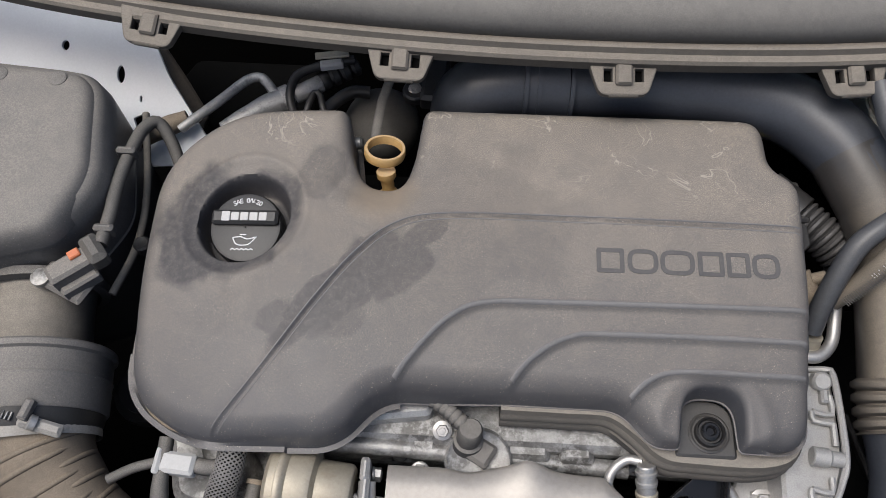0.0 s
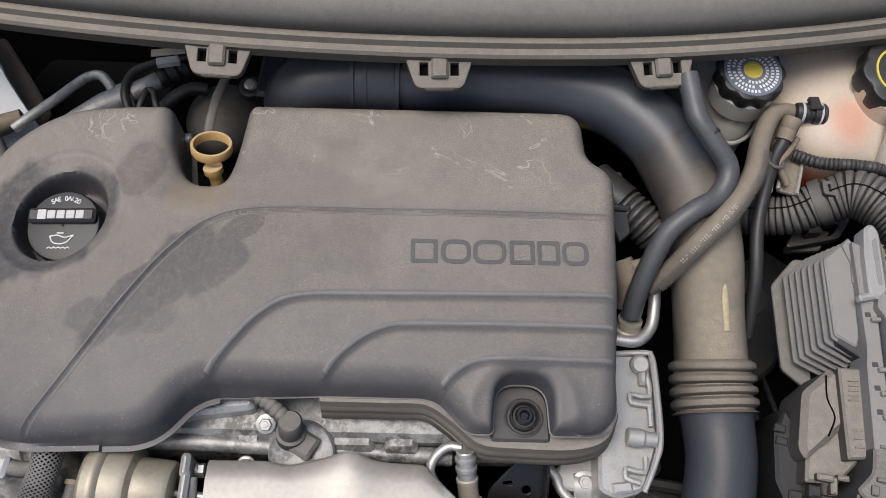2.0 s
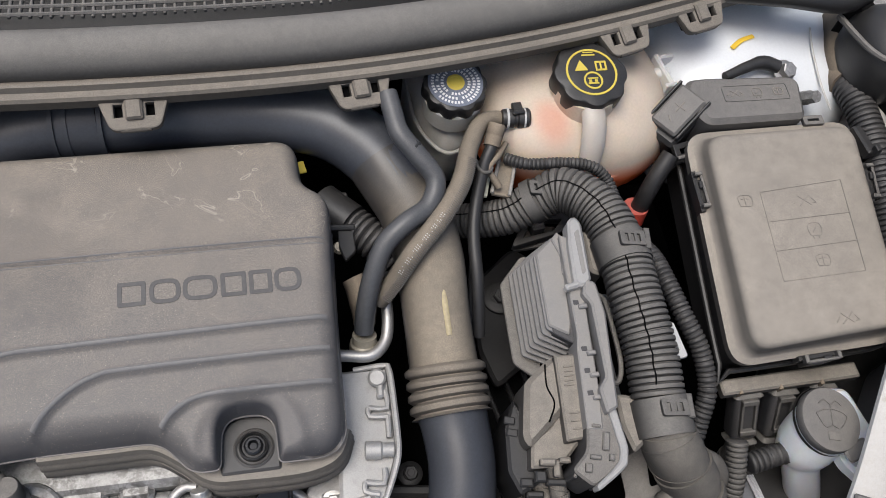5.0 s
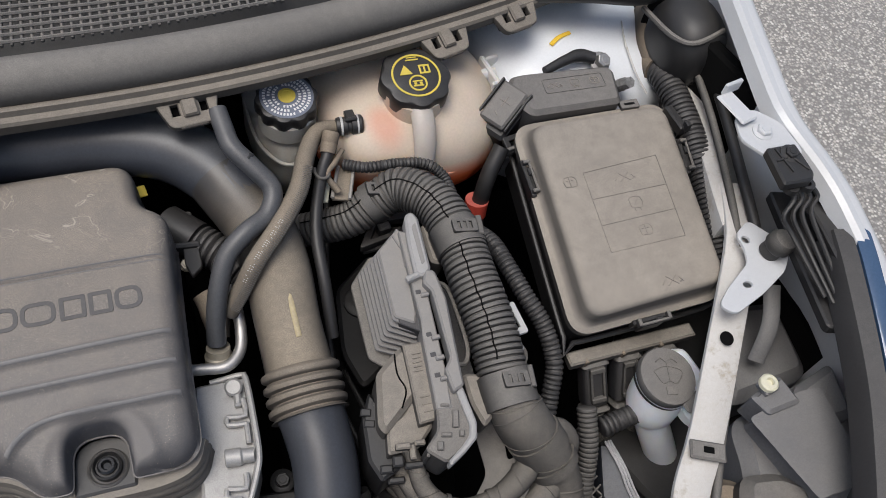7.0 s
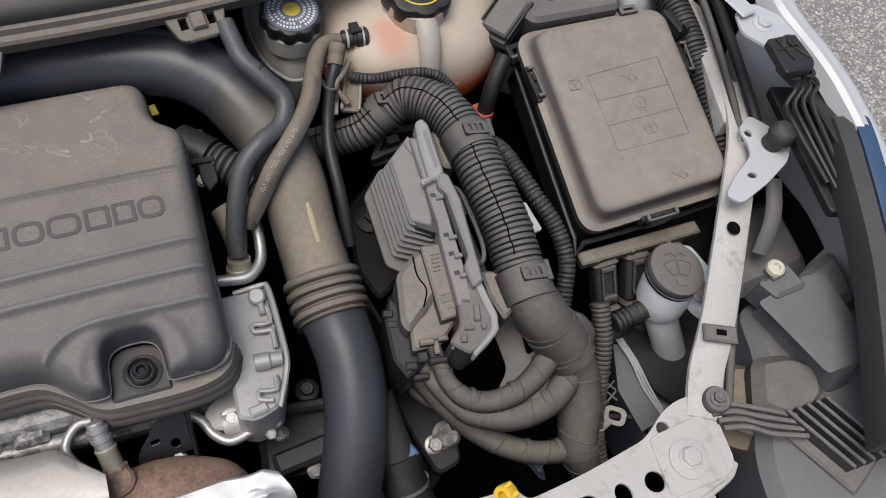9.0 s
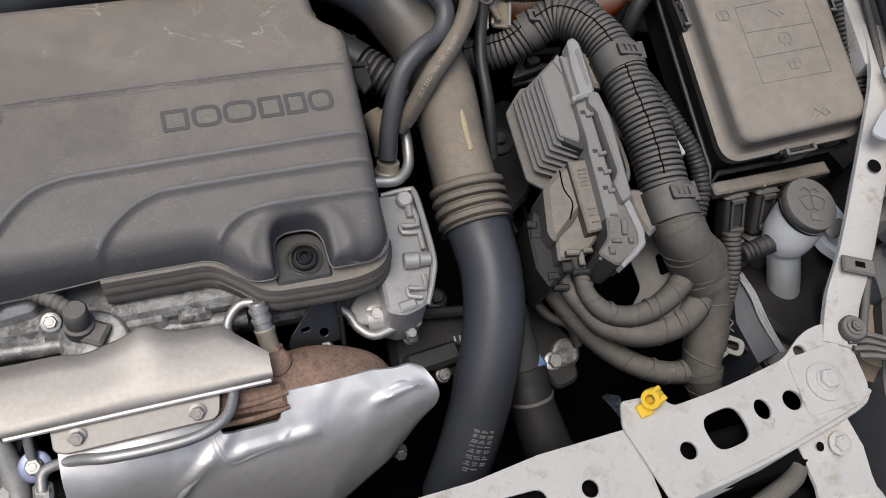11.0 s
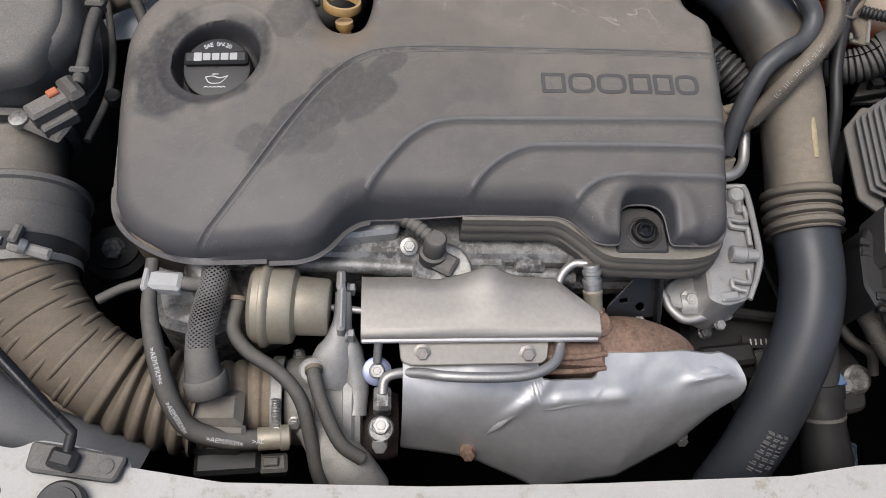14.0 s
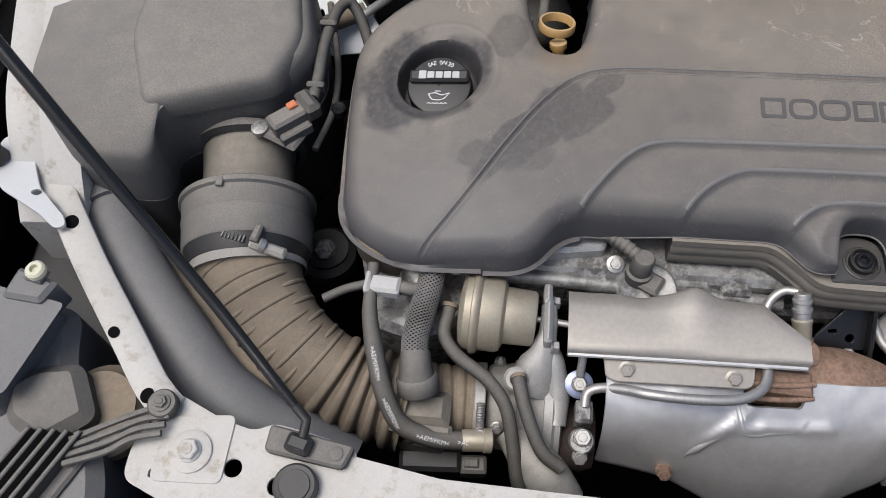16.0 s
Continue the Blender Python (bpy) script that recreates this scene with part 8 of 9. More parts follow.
# ---- body sides ----
fr = thing("right_fender", (0.90, 0.25, 0.90), "white painted front fender edge", "fender", kind="structure")
edge = [(0.935, 0.62, 1.000), (0.908, 0.50, 1.000), (0.889, 0.41, 0.997), (0.879, 0.345, 0.992), (0.886, 0.312, 0.985), (0.898, 0.282, 0.976), (0.906, 0.250, 0.967), (0.909, 0.220, 0.959), (0.911, 0.190, 0.950), (0.899, 0.125, 0.940), (0.882, 0.067, 0.930), (0.858, 0.000, 0.915), (0.832, -0.065, 0.90)]
part("skin", sweep([tuple(p) for p in smooth(edge, 0.0, 0.02)[0]][::-1], [(0.004, -0.020), (0.001, -0.002), (-0.004, 0.002), (-0.011, 0.001), (-0.014, -0.003), (-0.020, -0.002), (-0.026, -0.005), (-0.030, -0.012), (-0.032, -0.05), (-0.032, -0.45), (-0.026, -0.45), (-0.026, -0.05), (-0.022, -0.02)]), "white", fr)
part("flange", plate(rounded([(0.836, 0.346), (0.860, 0.352), (0.880, 0.330), (0.884, 0.292), (0.858, 0.272), (0.840, 0.300), (0.828, 0.318)], 0.008), [], 0.004, pose(0, 0, 0.984)), "white", fr)
part("bent_tab", Shape().box(0.838, 0.352, 0.990, 0.020, 0.040, 0.004, 0.002, yaw=14).box(0.842, 0.374, 0.996, 0.022, 0.004, 0.014, 0.001, yaw=14), "white", fr)
part("flange_bolt", bolt_shape((0.854, 0.322, 0.984), (0.854, 0.30, 1.2), 0.013, 1.6, 0.5), "white", fr)
part("dark_lining", Shape().box(0.905, 0.46, 0.90, 0.02, 0.24, 0.10, 0.004, yaw=14), "deep", fr)
rail = lone("right_rail", sweep([tuple(p) for p in smooth([(0.918, 0.60, 0.885), (0.893, 0.46, 0.885), (0.865, 0.35, 0.885), (0.853, 0.285, 0.88)], 0.0, 0.02)[0]], [(-0.012, -0.08), (-0.012, -0.002), (-0.008, 0.0), (0.012, 0.0), (0.014, -0.002), (0.014, -0.08)]), "whitedirty", "pale grey painted inner rail", "rail")
seal = lone("rail_seal", Shape().tube([(0.920, 0.50, 0.905), (0.900, 0.42, 0.905), (0.878, 0.33, 0.90), (0.866, 0.27, 0.89), (0.858, 0.23, 0.875)], 0.006, 12), "black", "black rubber seal along the rail", "seal")
rcon = thing("rear_wiring_conduit", (0.866, 0.41, 0.87), "thick corrugated black conduit behind the fuse box", "conduit")
REAR = [(0.868, 0.535, 0.872), (0.868, 0.500, 0.884), (0.868, 0.460, 0.884), (0.866, 0.410, 0.876), (0.862, 0.360, 0.864), (0.856, 0.310, 0.850), (0.85, 0.25, 0.83)]
part("conduit", Shape().tube(REAR, 0.0165, 20, 0.0010, ribs=(0.0058, 0.0024, 6.0)), "rubber", rcon)
part("holder_clip", Shape().box(0.846, 0.425, 0.890, 0.010, 0.036, 0.014, 0.002, yaw=6), "black", rcon)
part("clip_pin", Shape().box(0.850, 0.408, 0.898, 0.006, 0.008, 0.012, 0.001, yaw=6), "black", rcon)
part("tape_end", Shape().tube([(0.868, 0.530, 0.874), (0.868, 0.508, 0.882)], 0.0185, 18), "hose", rcon)
rope = lone("taped_wiring", Shape().tube([(0.900, 0.610, 0.880), (0.888, 0.580, 0.890), (0.874, 0.545, 0.888), (0.868, 0.515, 0.88)], [0.016, 0.019, 0.020, 0.016], 14), "hose", "brown taped wiring by the strut tower", "wiring")
hinge = thing("hood_hinge_cover", (0.88, 0.60, 0.90), "crumpled black rubber cover over the hood hinge", "hinge cover")
part("flap", Shape().tube([(0.72, 0.600, 0.945), (0.78, 0.585, 0.955), (0.84, 0.575, 0.955), (0.88, 0.585, 0.95)], [0.020, 0.024, 0.026, 0.022], 14, flat=0.7), "black", hinge)
part("boot", blob(0.895, 0.520, 0.915, 0.040, 0.052, 0.050, 2.4, 28, 16), "black", hinge, angle=60)
part("rim", Shape().tube([(0.852, 0.560, 0.935), (0.858, 0.500, 0.945), (0.875, 0.480, 0.950), (0.915, 0.490, 0.955)], 0.0035, 8), "dusty", hinge)
tower = thing("strut_tower", (0.77, 0.56, 0.78), "white painted strut tower with studs", "strut tower", kind="structure")
part("dome", blob(0.785, 0.600, 0.795, 0.130, 0.125, 0.102, 3.2, 44, 26), "towerwhite", tower, angle=60)
part("seam", Shape().tube([(0.845, 0.484, 0.872), (0.835, 0.505, 0.886), (0.835, 0.545, 0.897), (0.845, 0.58, 0.898)], 0.0012, 6), "whitedirty", tower)
part("paint_mark", Shape().tube([(0.742, 0.556, 0.8975), (0.756, 0.566, 0.898), (0.772, 0.571, 0.8985)], 0.0028, 8, flat=0.3), "yellow", tower, "stroke of yellow paint")
part("stud", Shape().lathe([(0.008, 0), (0.008, 0.012), (0.0068, 0.014), (0.0068, 0.022)], toward((0.806, 0.492, 0.884), (0.816, 0.462, 0.925)), 6), "aludirty", tower)
part("nut", bolt_shape((0.790, 0.520, 0.896), (0.797, 0.49, 0.95), 0.015, 1.7, 0.8), "steel", tower)
part("eyelet", Shape().tube([(0.716, 0.512, 0.902), (0.745, 0.522, 0.905), (0.765, 0.527, 0.904), (0.782, 0.522, 0.902)], [0.005, 0.006, 0.008, 0.007], 12), "black", tower)
fb = thing("right_ribbed_bracket", (0.86, 0.27, 0.96), "ribbed black plastic headlight bracket", "bracket", "ribbed headlight brackets")
part("pad", Shape().prism(rounded([(0.841, 0.298), (0.874, 0.298), (0.874, 0.262), (0.868, 0.254), (0.836, 0.254)], 0.003), 0.980, 0.992, 0.002), "black", fb)
part("pad_ribs", Shape().box(0.856, 0.282, 0.992, 0.028, 0.002, 0.004, 0.0005, yaw=8).box(0.850, 0.280, 0.992, 0.002, 0.030, 0.004, 0.0005, yaw=8).box(0.864, 0.274, 0.992, 0.002, 0.022, 0.004, 0.0005, yaw=30), "black", fb)
for x in (0.853, 0.871):
    part("eye", Shape().lathe([(0.0035, 0), (0.0075, 0), (0.0075, 0.006), (0.0035, 0.006), (0.0035, 0)], pose(x, 0.258, 0.974), 20, caps=False), "black", fb)
part("bolt", bolt_shape((0.860, 0.286, 0.992), (0.860, 0.27, 1.1), 0.011, 1.8, 0.5), "black", fb)
for k in range(4):
    leg = [tuple(a + (b - a) * k / 3 for a, b in zip(p, q)) for p, q in zip([(0.853, 0.262, 0.975), (0.860, 0.252, 0.966), (0.848, 0.241, 0.954), (0.856, 0.226, 0.942), (0.868, 0.165, 0.922)], [(0.878, 0.264, 0.972), (0.890, 0.253, 0.962), (0.881, 0.241, 0.952), (0.884, 0.200, 0.936), (0.884, 0.142, 0.920)])]
    part("rib", Shape().tube(leg, 0.0024, 8), "black", fb)


def headlight(sx, cx, name):
    """The back of a headlight housing; sx turns it over for the other side."""
    t = thing(name, (cx + sx * 0.79, 0.05, 0.80), "dark grey plastic headlight housing", "headlight", "headlights")

    def flip(pts):
        return [(cx + sx * x, y) for x, y in pts]

    part("housing", Shape().prism(rounded(flip([(0.650, 0.105), (0.690, 0.110), (0.790, 0.135), (0.790, -0.10), (0.560, -0.16), (0.585, -0.04), (0.640, 0.05)]), 0.02), 0.70, 0.815, 0.012), "slate", t)
    ridge = Shape()
    low_, high = flip([(0.655, 0.095), (0.742, 0.112), (0.742, 0.028), (0.714, -0.004), (0.684, -0.006)]), flip([(0.662, 0.091), (0.733, 0.104), (0.733, 0.032), (0.709, 0.006), (0.690, 0.004)])
    ridge.rings([[(x, y, 0.815) for x, y in rounded(low_, 0.008)], [(x, y, 0.850) for x, y in rounded(high, 0.006)], [(x, y, 0.853) for x, y in rounded([(0.97 * (x - cx) + cx, y) for x, y in high], 0.006)]])
    part("raised_panel", ridge, "slate", t)
    part("rear_wall", Shape().prism(rounded(flip([(0.715, 0.112), (0.775, 0.130), (0.765, 0.070), (0.715, 0.070)]), 0.012), 0.78, 0.838, 0.008), "slate", t)
    part("tab", Shape().prism(rounded(flip([(0.652, 0.109), (0.693, 0.122), (0.700, 0.092), (0.662, 0.088)]), 0.004), 0.82, 0.860, 0.004), "slate", t)
    part("nut_seat", Shape().prism(rounded(flip([(0.660, 0.118), (0.678, 0.124), (0.682, 0.108), (0.664, 0.104)]), 0.002), 0.858, 0.866, 0.002), "slate", t)
    part("adjuster_nut", Shape().lathe([(0.009, 0), (0.009, 0.005), (0.007, 0.007), (0.004, 0.007), (0.0035, 0.003)], pose(cx + sx * 0.669, 0.114, 0.866), 24), "ivory", t, "ivory plastic nut")
    part("bulb_cover", Shape().lathe([(0.045, 0), (0.045, 0.012), (0.036, 0.020), (0.034, 0.026), (0.004, 0.028)], pose(cx + sx * 0.610, 0.015, 0.775), 36), "hose", t)
    part("lower_box", Shape().prism(rounded(flip([(0.627, 0.049), (0.666, 0.043), (0.690, 0.024), (0.680, -0.010), (0.640, -0.030), (0.600, 0.000)]), 0.012), 0.74, 0.826, 0.010), "dusty", t)
    return t


hr = headlight(1, 0.135, "right_headlight")
trim_line = [(0.917, 0.215, 0.950), (0.907, 0.184, 0.950), (0.887, 0.115, 0.940), (0.868, 0.057, 0.930), (0.842, -0.001, 0.920), (0.819, -0.049, 0.910), (0.805, -0.082, 0.900)]
trim_path = [tuple(p) for p in smooth(trim_line, 0.0, 0.015)[0]][::-1]
part("top_trim", sweep(trim_path, [(0.026, -0.030), (0.023, -0.010), (0.020, -0.003), (0.004, 0.000), (0.002, -0.01), (0.018, -0.030)]), "rubber", hr)
part("rear_box", Shape().prism(rounded([(0.815, 0.128), (0.930, 0.140), (0.940, 0.235), (0.880, 0.240), (0.830, 0.180)], 0.02), 0.70, 0.775, 0.012), "slate", hr)
part("strut", Shape().tube([(0.852, 0.160, 0.80), (0.868, 0.185, 0.83), (0.880, 0.22, 0.85)], 0.009, 10, flat=0.4), "slate", hr)
part("lens_edge", sweep(trim_path, [(0.002, -0.03), (0.002, 0.001), (-0.004, 0.004), (-0.014, 0.002), (-0.018, -0.004), (-0.018, -0.03)]), "lens", hr, "blue-tinted clear lens edge")
arm_line = [(0.887, 0.298), (0.930, 0.286), (0.928, 0.245), (0.905, 0.153), (0.900, 0.128), (0.861, 0.138), (0.875, 0.230)]
part("bracket_arm", Shape().prism(rounded(arm_line, 0.006), 0.900, 0.913, 0.002), "black", hr)
part("gap_cover", Shape().prism(rounded([(0.880, 0.300), (0.925, 0.292), (0.918, 0.210), (0.912, 0.185), (0.886, 0.190), (0.892, 0.243)], 0.004), 0.936, 0.944, 0.002), "black", hr)
for y, x in ((0.205, 0.908), (0.095, 0.872), (0.015, 0.838), (-0.04, 0.813)):
    # near-black block laid on as the slot's shade
    part("slot", Shape().box(x, y, float(np.interp(y, [-0.08, 0.26], [0.899, 0.953])), 0.010, 0.013, 0.004, 0.001, yaw=-20), "deep", hr, "dark clip slot")
    part("slot_frame", plate(slot_outline(0, 0, 0.013, 0.016, 0.001), [slot_outline(0, 0, 0.009, 0.012, 0.001)], 0.003, pose(x, y, float(np.interp(y, [-0.08, 0.26], [0.902, 0.956])), 0, 0, -20)), "slate", hr)
hl = headlight(-1, 0.135, "left_headlight")
lb = thing("left_ribbed_bracket", (-0.45, 0.0, 0.83), "ribbed black plastic headlight bracket", "bracket", "ribbed headlight brackets")
rb = thing("right_front_bracket", (0.72, 0.0, 0.83), "ribbed black plastic headlight bracket", "bracket", "ribbed headlight brackets")
for t, sx, cx, bx, by in ((lb, -1, 0.0, 0.402, 0.012), (rb, 1, 0.0, 0.692, 0.017)):
    part("eye", Shape().lathe([(0.013, -0.004), (0.013, 0.004), (0.0115, 0.006)], pose(sx * bx, by, 0.834 if sx < 0 else 0.838), 28), "dusty", t)
    part("bolt", bolt_shape((sx * bx, by, 0.840 if sx < 0 else 0.844), (sx * bx, by, 1), 0.010, 1.6, 0.5), "dusty", t)
    for k in range(4):
        o = 0.0085 * k
        part("rib", Shape().tube([(sx * (bx - 0.010 + 0.2 * o), by + 0.006 - o * 0.9 - 0.008, 0.836), (sx * (bx + 0.012 + 0.3 * o), by - 0.006 - o, 0.835), (sx * (bx + 0.040), by - 0.018 - o, 0.832), (sx * (bx + 0.075), by - 0.035 - 0.8 * o, 0.828)], 0.0030, 8), "dusty", t)
    for k in range(5):
        part("fin", Shape().box(sx * (bx + 0.082) + 0.0125 * k * sx * 0.9, by - 0.062, 0.828, 0.004, 0.075, 0.016, 0.001, yaw=26 * sx), "dusty", t)
    part("fin_plate", Shape().box(sx * (bx + 0.105), by - 0.064, 0.818, 0.066, 0.085, 0.006, 0.004, yaw=26 * sx), "dusty", t)
lrail = lone("left_rail", sweep([tuple(p) for p in smooth([(-0.690, 0.62, 0.885), (-0.648, 0.47, 0.885), (-0.622, 0.36, 0.882), (-0.602, 0.28, 0.875), (-0.598, 0.20, 0.80)], 0.0, 0.02)[0]], [(-0.018, -0.08), (-0.016, -0.002), (-0.012, 0.0), (0.014, 0.0), (0.018, -0.003), (0.022, 0.010), (0.060, 0.012), (0.060, -0.08)]), "whitedirty", "pale painted inner rail", "rail")
lf = thing("left_inner_fender", (-0.43, 0.58, 0.75), "white painted inner fender panel with holes", "fender", kind="structure")
lm = pose(-0.42, 0.58, 0.80, 28, -8, 0)
part("panel", plate(rounded([(-0.22, -0.12), (0.150, -0.115), (0.090, -0.02), (0.040, 0.10), (-0.22, 0.10)], 0.01), [ring_outline(-0.03, 0.02, 0.005, 0.006), ring_outline(0.035, -0.015, 0.005, 0.010), slot_outline(0.060, -0.075, 0.014, 0.030, 0.003, 20), ring_outline(0.058, -0.043, 0.002, 0.004)], 0.004, lm), "towerwhite", lf)
lining = thing("bulkhead_lining", (-0.36, 0.58, 0.74), "brown dusty bulkhead lining beside the fender", "lining")
part("sheet", Shape().prism(rounded([(-0.414, 0.652), (-0.376, 0.662), (-0.335, 0.608), (-0.298, 0.556), (-0.304, 0.522), (-0.330, 0.530), (-0.368, 0.570)], 0.006), 0.742, 0.751, 0.003), "liner", lining)
# near-black sheet added to paint the gap behind the lining as shade
part("back_sheet", Shape().prism(rounded([(-0.376, 0.662), (-0.335, 0.608), (-0.300, 0.560), (-0.27, 0.545), (-0.20, 0.60), (-0.20, 0.70), (-0.36, 0.70)], 0.01), 0.660, 0.672, 0.004), "deep", lining)
rear = thing("air_conditioning_pipe", (-0.27, 0.54, 0.78), "dull aluminium air conditioning pipe by the bulkhead", "pipe")
part("pipe", Shape().tube([(-0.306, 0.500, 0.795), (-0.296, 0.508, 0.798), (-0.271, 0.534, 0.800), (-0.250, 0.560, 0.800), (-0.240, 0.568, 0.800), (-0.230, 0.569, 0.800), (-0.218, 0.557, 0.798), (-0.211, 0.545, 0.795)], 0.0054, 14), "alu", rear)
part("manifold_block", Shape().tube([(-0.262, 0.505, 0.790), (-0.238, 0.522, 0.795), (-0.217, 0.535, 0.797), (-0.200, 0.543, 0.797)], [0.009, 0.010, 0.0125, 0.0135], 18), "alu", rear)
part("fitting", Shape().lathe([(0.0145, 0), (0.0155, 0.002), (0.0155, 0.010), (0.012, 0.012)], toward((-0.204, 0.541, 0.797), (-0.18, 0.556, 0.797)), 20), "alu", rear)
part("sleeve", Shape().tube([(-0.360, 0.478, 0.788), (-0.340, 0.494, 0.791), (-0.318, 0.505, 0.794), (-0.300, 0.514, 0.796)], [0.010, 0.011, 0.011, 0.009], 14), "hose", rear, "brown dusty foam sleeve")
sens = thing("pressure_sensor", (-0.16, 0.555, 0.80), "steel pressure sensor with a black lead", "sensor")
sm_ = toward((-0.186, 0.533, 0.818), (-0.126, 0.572, 0.822))
part("barrel", Shape().lathe([(0.0080, 0), (0.0092, 0.002), (0.0092, 0.030), (0.0080, 0.032)], sm_, 24), "alu", sens)
part("ribbed_boot", Shape().lathe([(0.0078, 0.030), (0.0098, 0.033), (0.0098, 0.038), (0.0076, 0.041), (0.0100, 0.044), (0.0100, 0.050), (0.0076, 0.053), (0.0102, 0.056), (0.0102, 0.062), (0.0076, 0.065), (0.0100, 0.068), (0.0096, 0.074), (0.004, 0.076)], sm_, 24), "black", sens, "ribbed black rubber boot")
part("plug", Shape().box(-0.149, 0.563, 0.834, 0.024, 0.009, 0.010, 0.002, yaw=12), "palegrey", sens)
part("tag", Shape().box(-0.149, 0.571, 0.840, 0.035, 0.009, 0.003, 0.001, yaw=10), "gold", sens, "yellow zinc tag")
part("lead", Shape().tube([(-0.126, 0.571, 0.834), (-0.150, 0.566, 0.833), (-0.164, 0.561, 0.832), (-0.184, 0.550, 0.830), (-0.189, 0.528, 0.826), (-0.183, 0.508, 0.815)], 0.0048, 12), "black", sens)
vac = thing("rear_bracket", (-0.10, 0.53, 0.75), "dark rear engine bracket with a strap and a hook", "bracket")
part("dome", blob(-0.098, 0.535, 0.770, 0.042, 0.045, 0.035, 2.0, 28, 14), "dustrubber", vac)
part("strap", Shape().tube([(-0.094, 0.470, 0.838), (-0.093, 0.485, 0.842), (-0.091, 0.517, 0.840), (-0.086, 0.548, 0.836)], 0.0050, 10, flat=0.5), "dusty", vac)
part("hook", Shape().tube([(-0.168, 0.492, 0.832), (-0.165, 0.503, 0.840), (-0.160, 0.519, 0.842), (-0.154, 0.516, 0.842), (-0.150, 0.503, 0.840), (-0.144, 0.492, 0.832)], 0.0034, 10), "black", vac, "bent black hook")
part("hose_stub", Shape().tube([(-0.156, 0.508, 0.815), (-0.144, 0.524, 0.820), (-0.126, 0.538, 0.822), (-0.108, 0.540, 0.820)], 0.0068, 12), "black", vac)
part("steel_nipple", Shape().lathe([(0.0050, 0), (0.0050, 0.012), (0.0062, 0.013), (0.0062, 0.018), (0.0045, 0.020)], toward((-0.124, 0.456, 0.846), (-0.100, 0.457, 0.848)), 18), "steel", vac)
screw = thing("manifold_sensor", (-0.05, 0.55, 0.80), "black manifold sensor with a bright screw", "sensor")
part("body", Shape().box(-0.040, 0.548, 0.832, 0.026, 0.060, 0.022, 0.004, yaw=-3), "black", screw)
part("lug", Shape().lathe([(0.013, -0.006), (0.013, 0.002), (0.011, 0.004)], pose(-0.060, 0.533, 0.834), 24), "black", screw)
part("screw", bolt_shape((-0.060, 0.533, 0.838), (-0.060, 0.51, 0.90), 0.009, 1.5, 0.4), "steel", screw)
part("tube", Shape().tube([(-0.034, 0.520, 0.838), (-0.030, 0.505, 0.832)], 0.008, 14), "dusty", screw)
chose = thing("corrugated_breather_hose", (0.31, 0.37, 0.80), "black corrugated breather hose beside the cover", "hose")
part("hose", Shape().tube([(0.305, 0.420, 0.825), (0.330, 0.395, 0.825), (0.355, 0.372, 0.815), (0.375, 0.35, 0.80)], 0.020, 20, 0.0011, ribs=(0.0062, 0.0034)), "rubber", chose)
part("cuff", Shape().tube([(0.285, 0.440, 0.825), (0.300, 0.424, 0.826), (0.312, 0.412, 0.826)], 0.0215, 20), "black", chose)
part("label", Shape().box(0.268, 0.468, 0.850, 0.008, 0.014, 0.002, 0.0005, yaw=10), "yellowink", chose, "small yellow label")
clampb = thing("side_bracket", (0.31, 0.36, 0.78), "black steel side bracket with a nut", "bracket")
part("plate", Shape().prism(rounded([(0.286, 0.444), (0.311, 0.442), (0.313, 0.374), (0.302, 0.364), (0.297, 0.380), (0.298, 0.420), (0.286, 0.428)], 0.003), 0.834, 0.840, 0.001), "black", clampb)
part("bar", Shape().box(0.300, 0.400, 0.836, 0.030, 0.006, 0.018, 0.002, yaw=-4), "black", clampb)
part("nut", bolt_shape((0.298, 0.384, 0.830), (0.298, 0.36, 0.92), 0.010, 1.3, 0.6), "gold", clampb)


# ---- small things low in the bay ----
fbk = thing("front_support_bracket", (0.64, -0.08, 0.80), "pale grey painted support bracket below the beam", "bracket")
part("arm", Shape().rings([[(x, y, z) for x, y, z in ring] for ring in (
    [(0.604, -0.050, 0.812), (0.656, -0.050, 0.820), (0.656, -0.050, 0.816), (0.604, -0.050, 0.808)],
    [(0.606, -0.078, 0.806), (0.660, -0.084, 0.818), (0.660, -0.084, 0.814), (0.606, -0.078, 0.802)],
    [(0.616, -0.104, 0.790), (0.668, -0.108, 0.800), (0.668, -0.108, 0.796), (0.616, -0.104, 0.786)],
    [(0.622, -0.130, 0.770), (0.684, -0.134, 0.776), (0.684, -0.134, 0.772), (0.622, -0.130, 0.766)])]), "whitedirty", fbk)
part("bolt", bolt_shape((0.640, -0.076, 0.816), (0.640, -0.10, 0.95), 0.013, 1.7, 0.5), "whitedirty", fbk)
# small hole drawn as a near-black disc, its shade only colour
part("hole", plate(ring_outline(0, 0, 0.004), [], 0.001, pose(0.622, -0.074, 0.814, 14, 12, 0), 0.0002), "deep", fbk, "small dark hole")
part("round_foot", Shape().lathe([(0.026, 0), (0.028, 0.004), (0.024, 0.010), (0.010, 0.012)], pose(0.660, -0.130, 0.772), 28), "whitedirty", fbk)
fh = lone("front_wiring", Shape().tube([(0.47, -0.135, 0.79), (0.53, -0.112, 0.795), (0.585, -0.095, 0.80), (0.60, -0.085, 0.80)], 0.009, 14), "tape", "taped wiring below the front beam", "wiring")

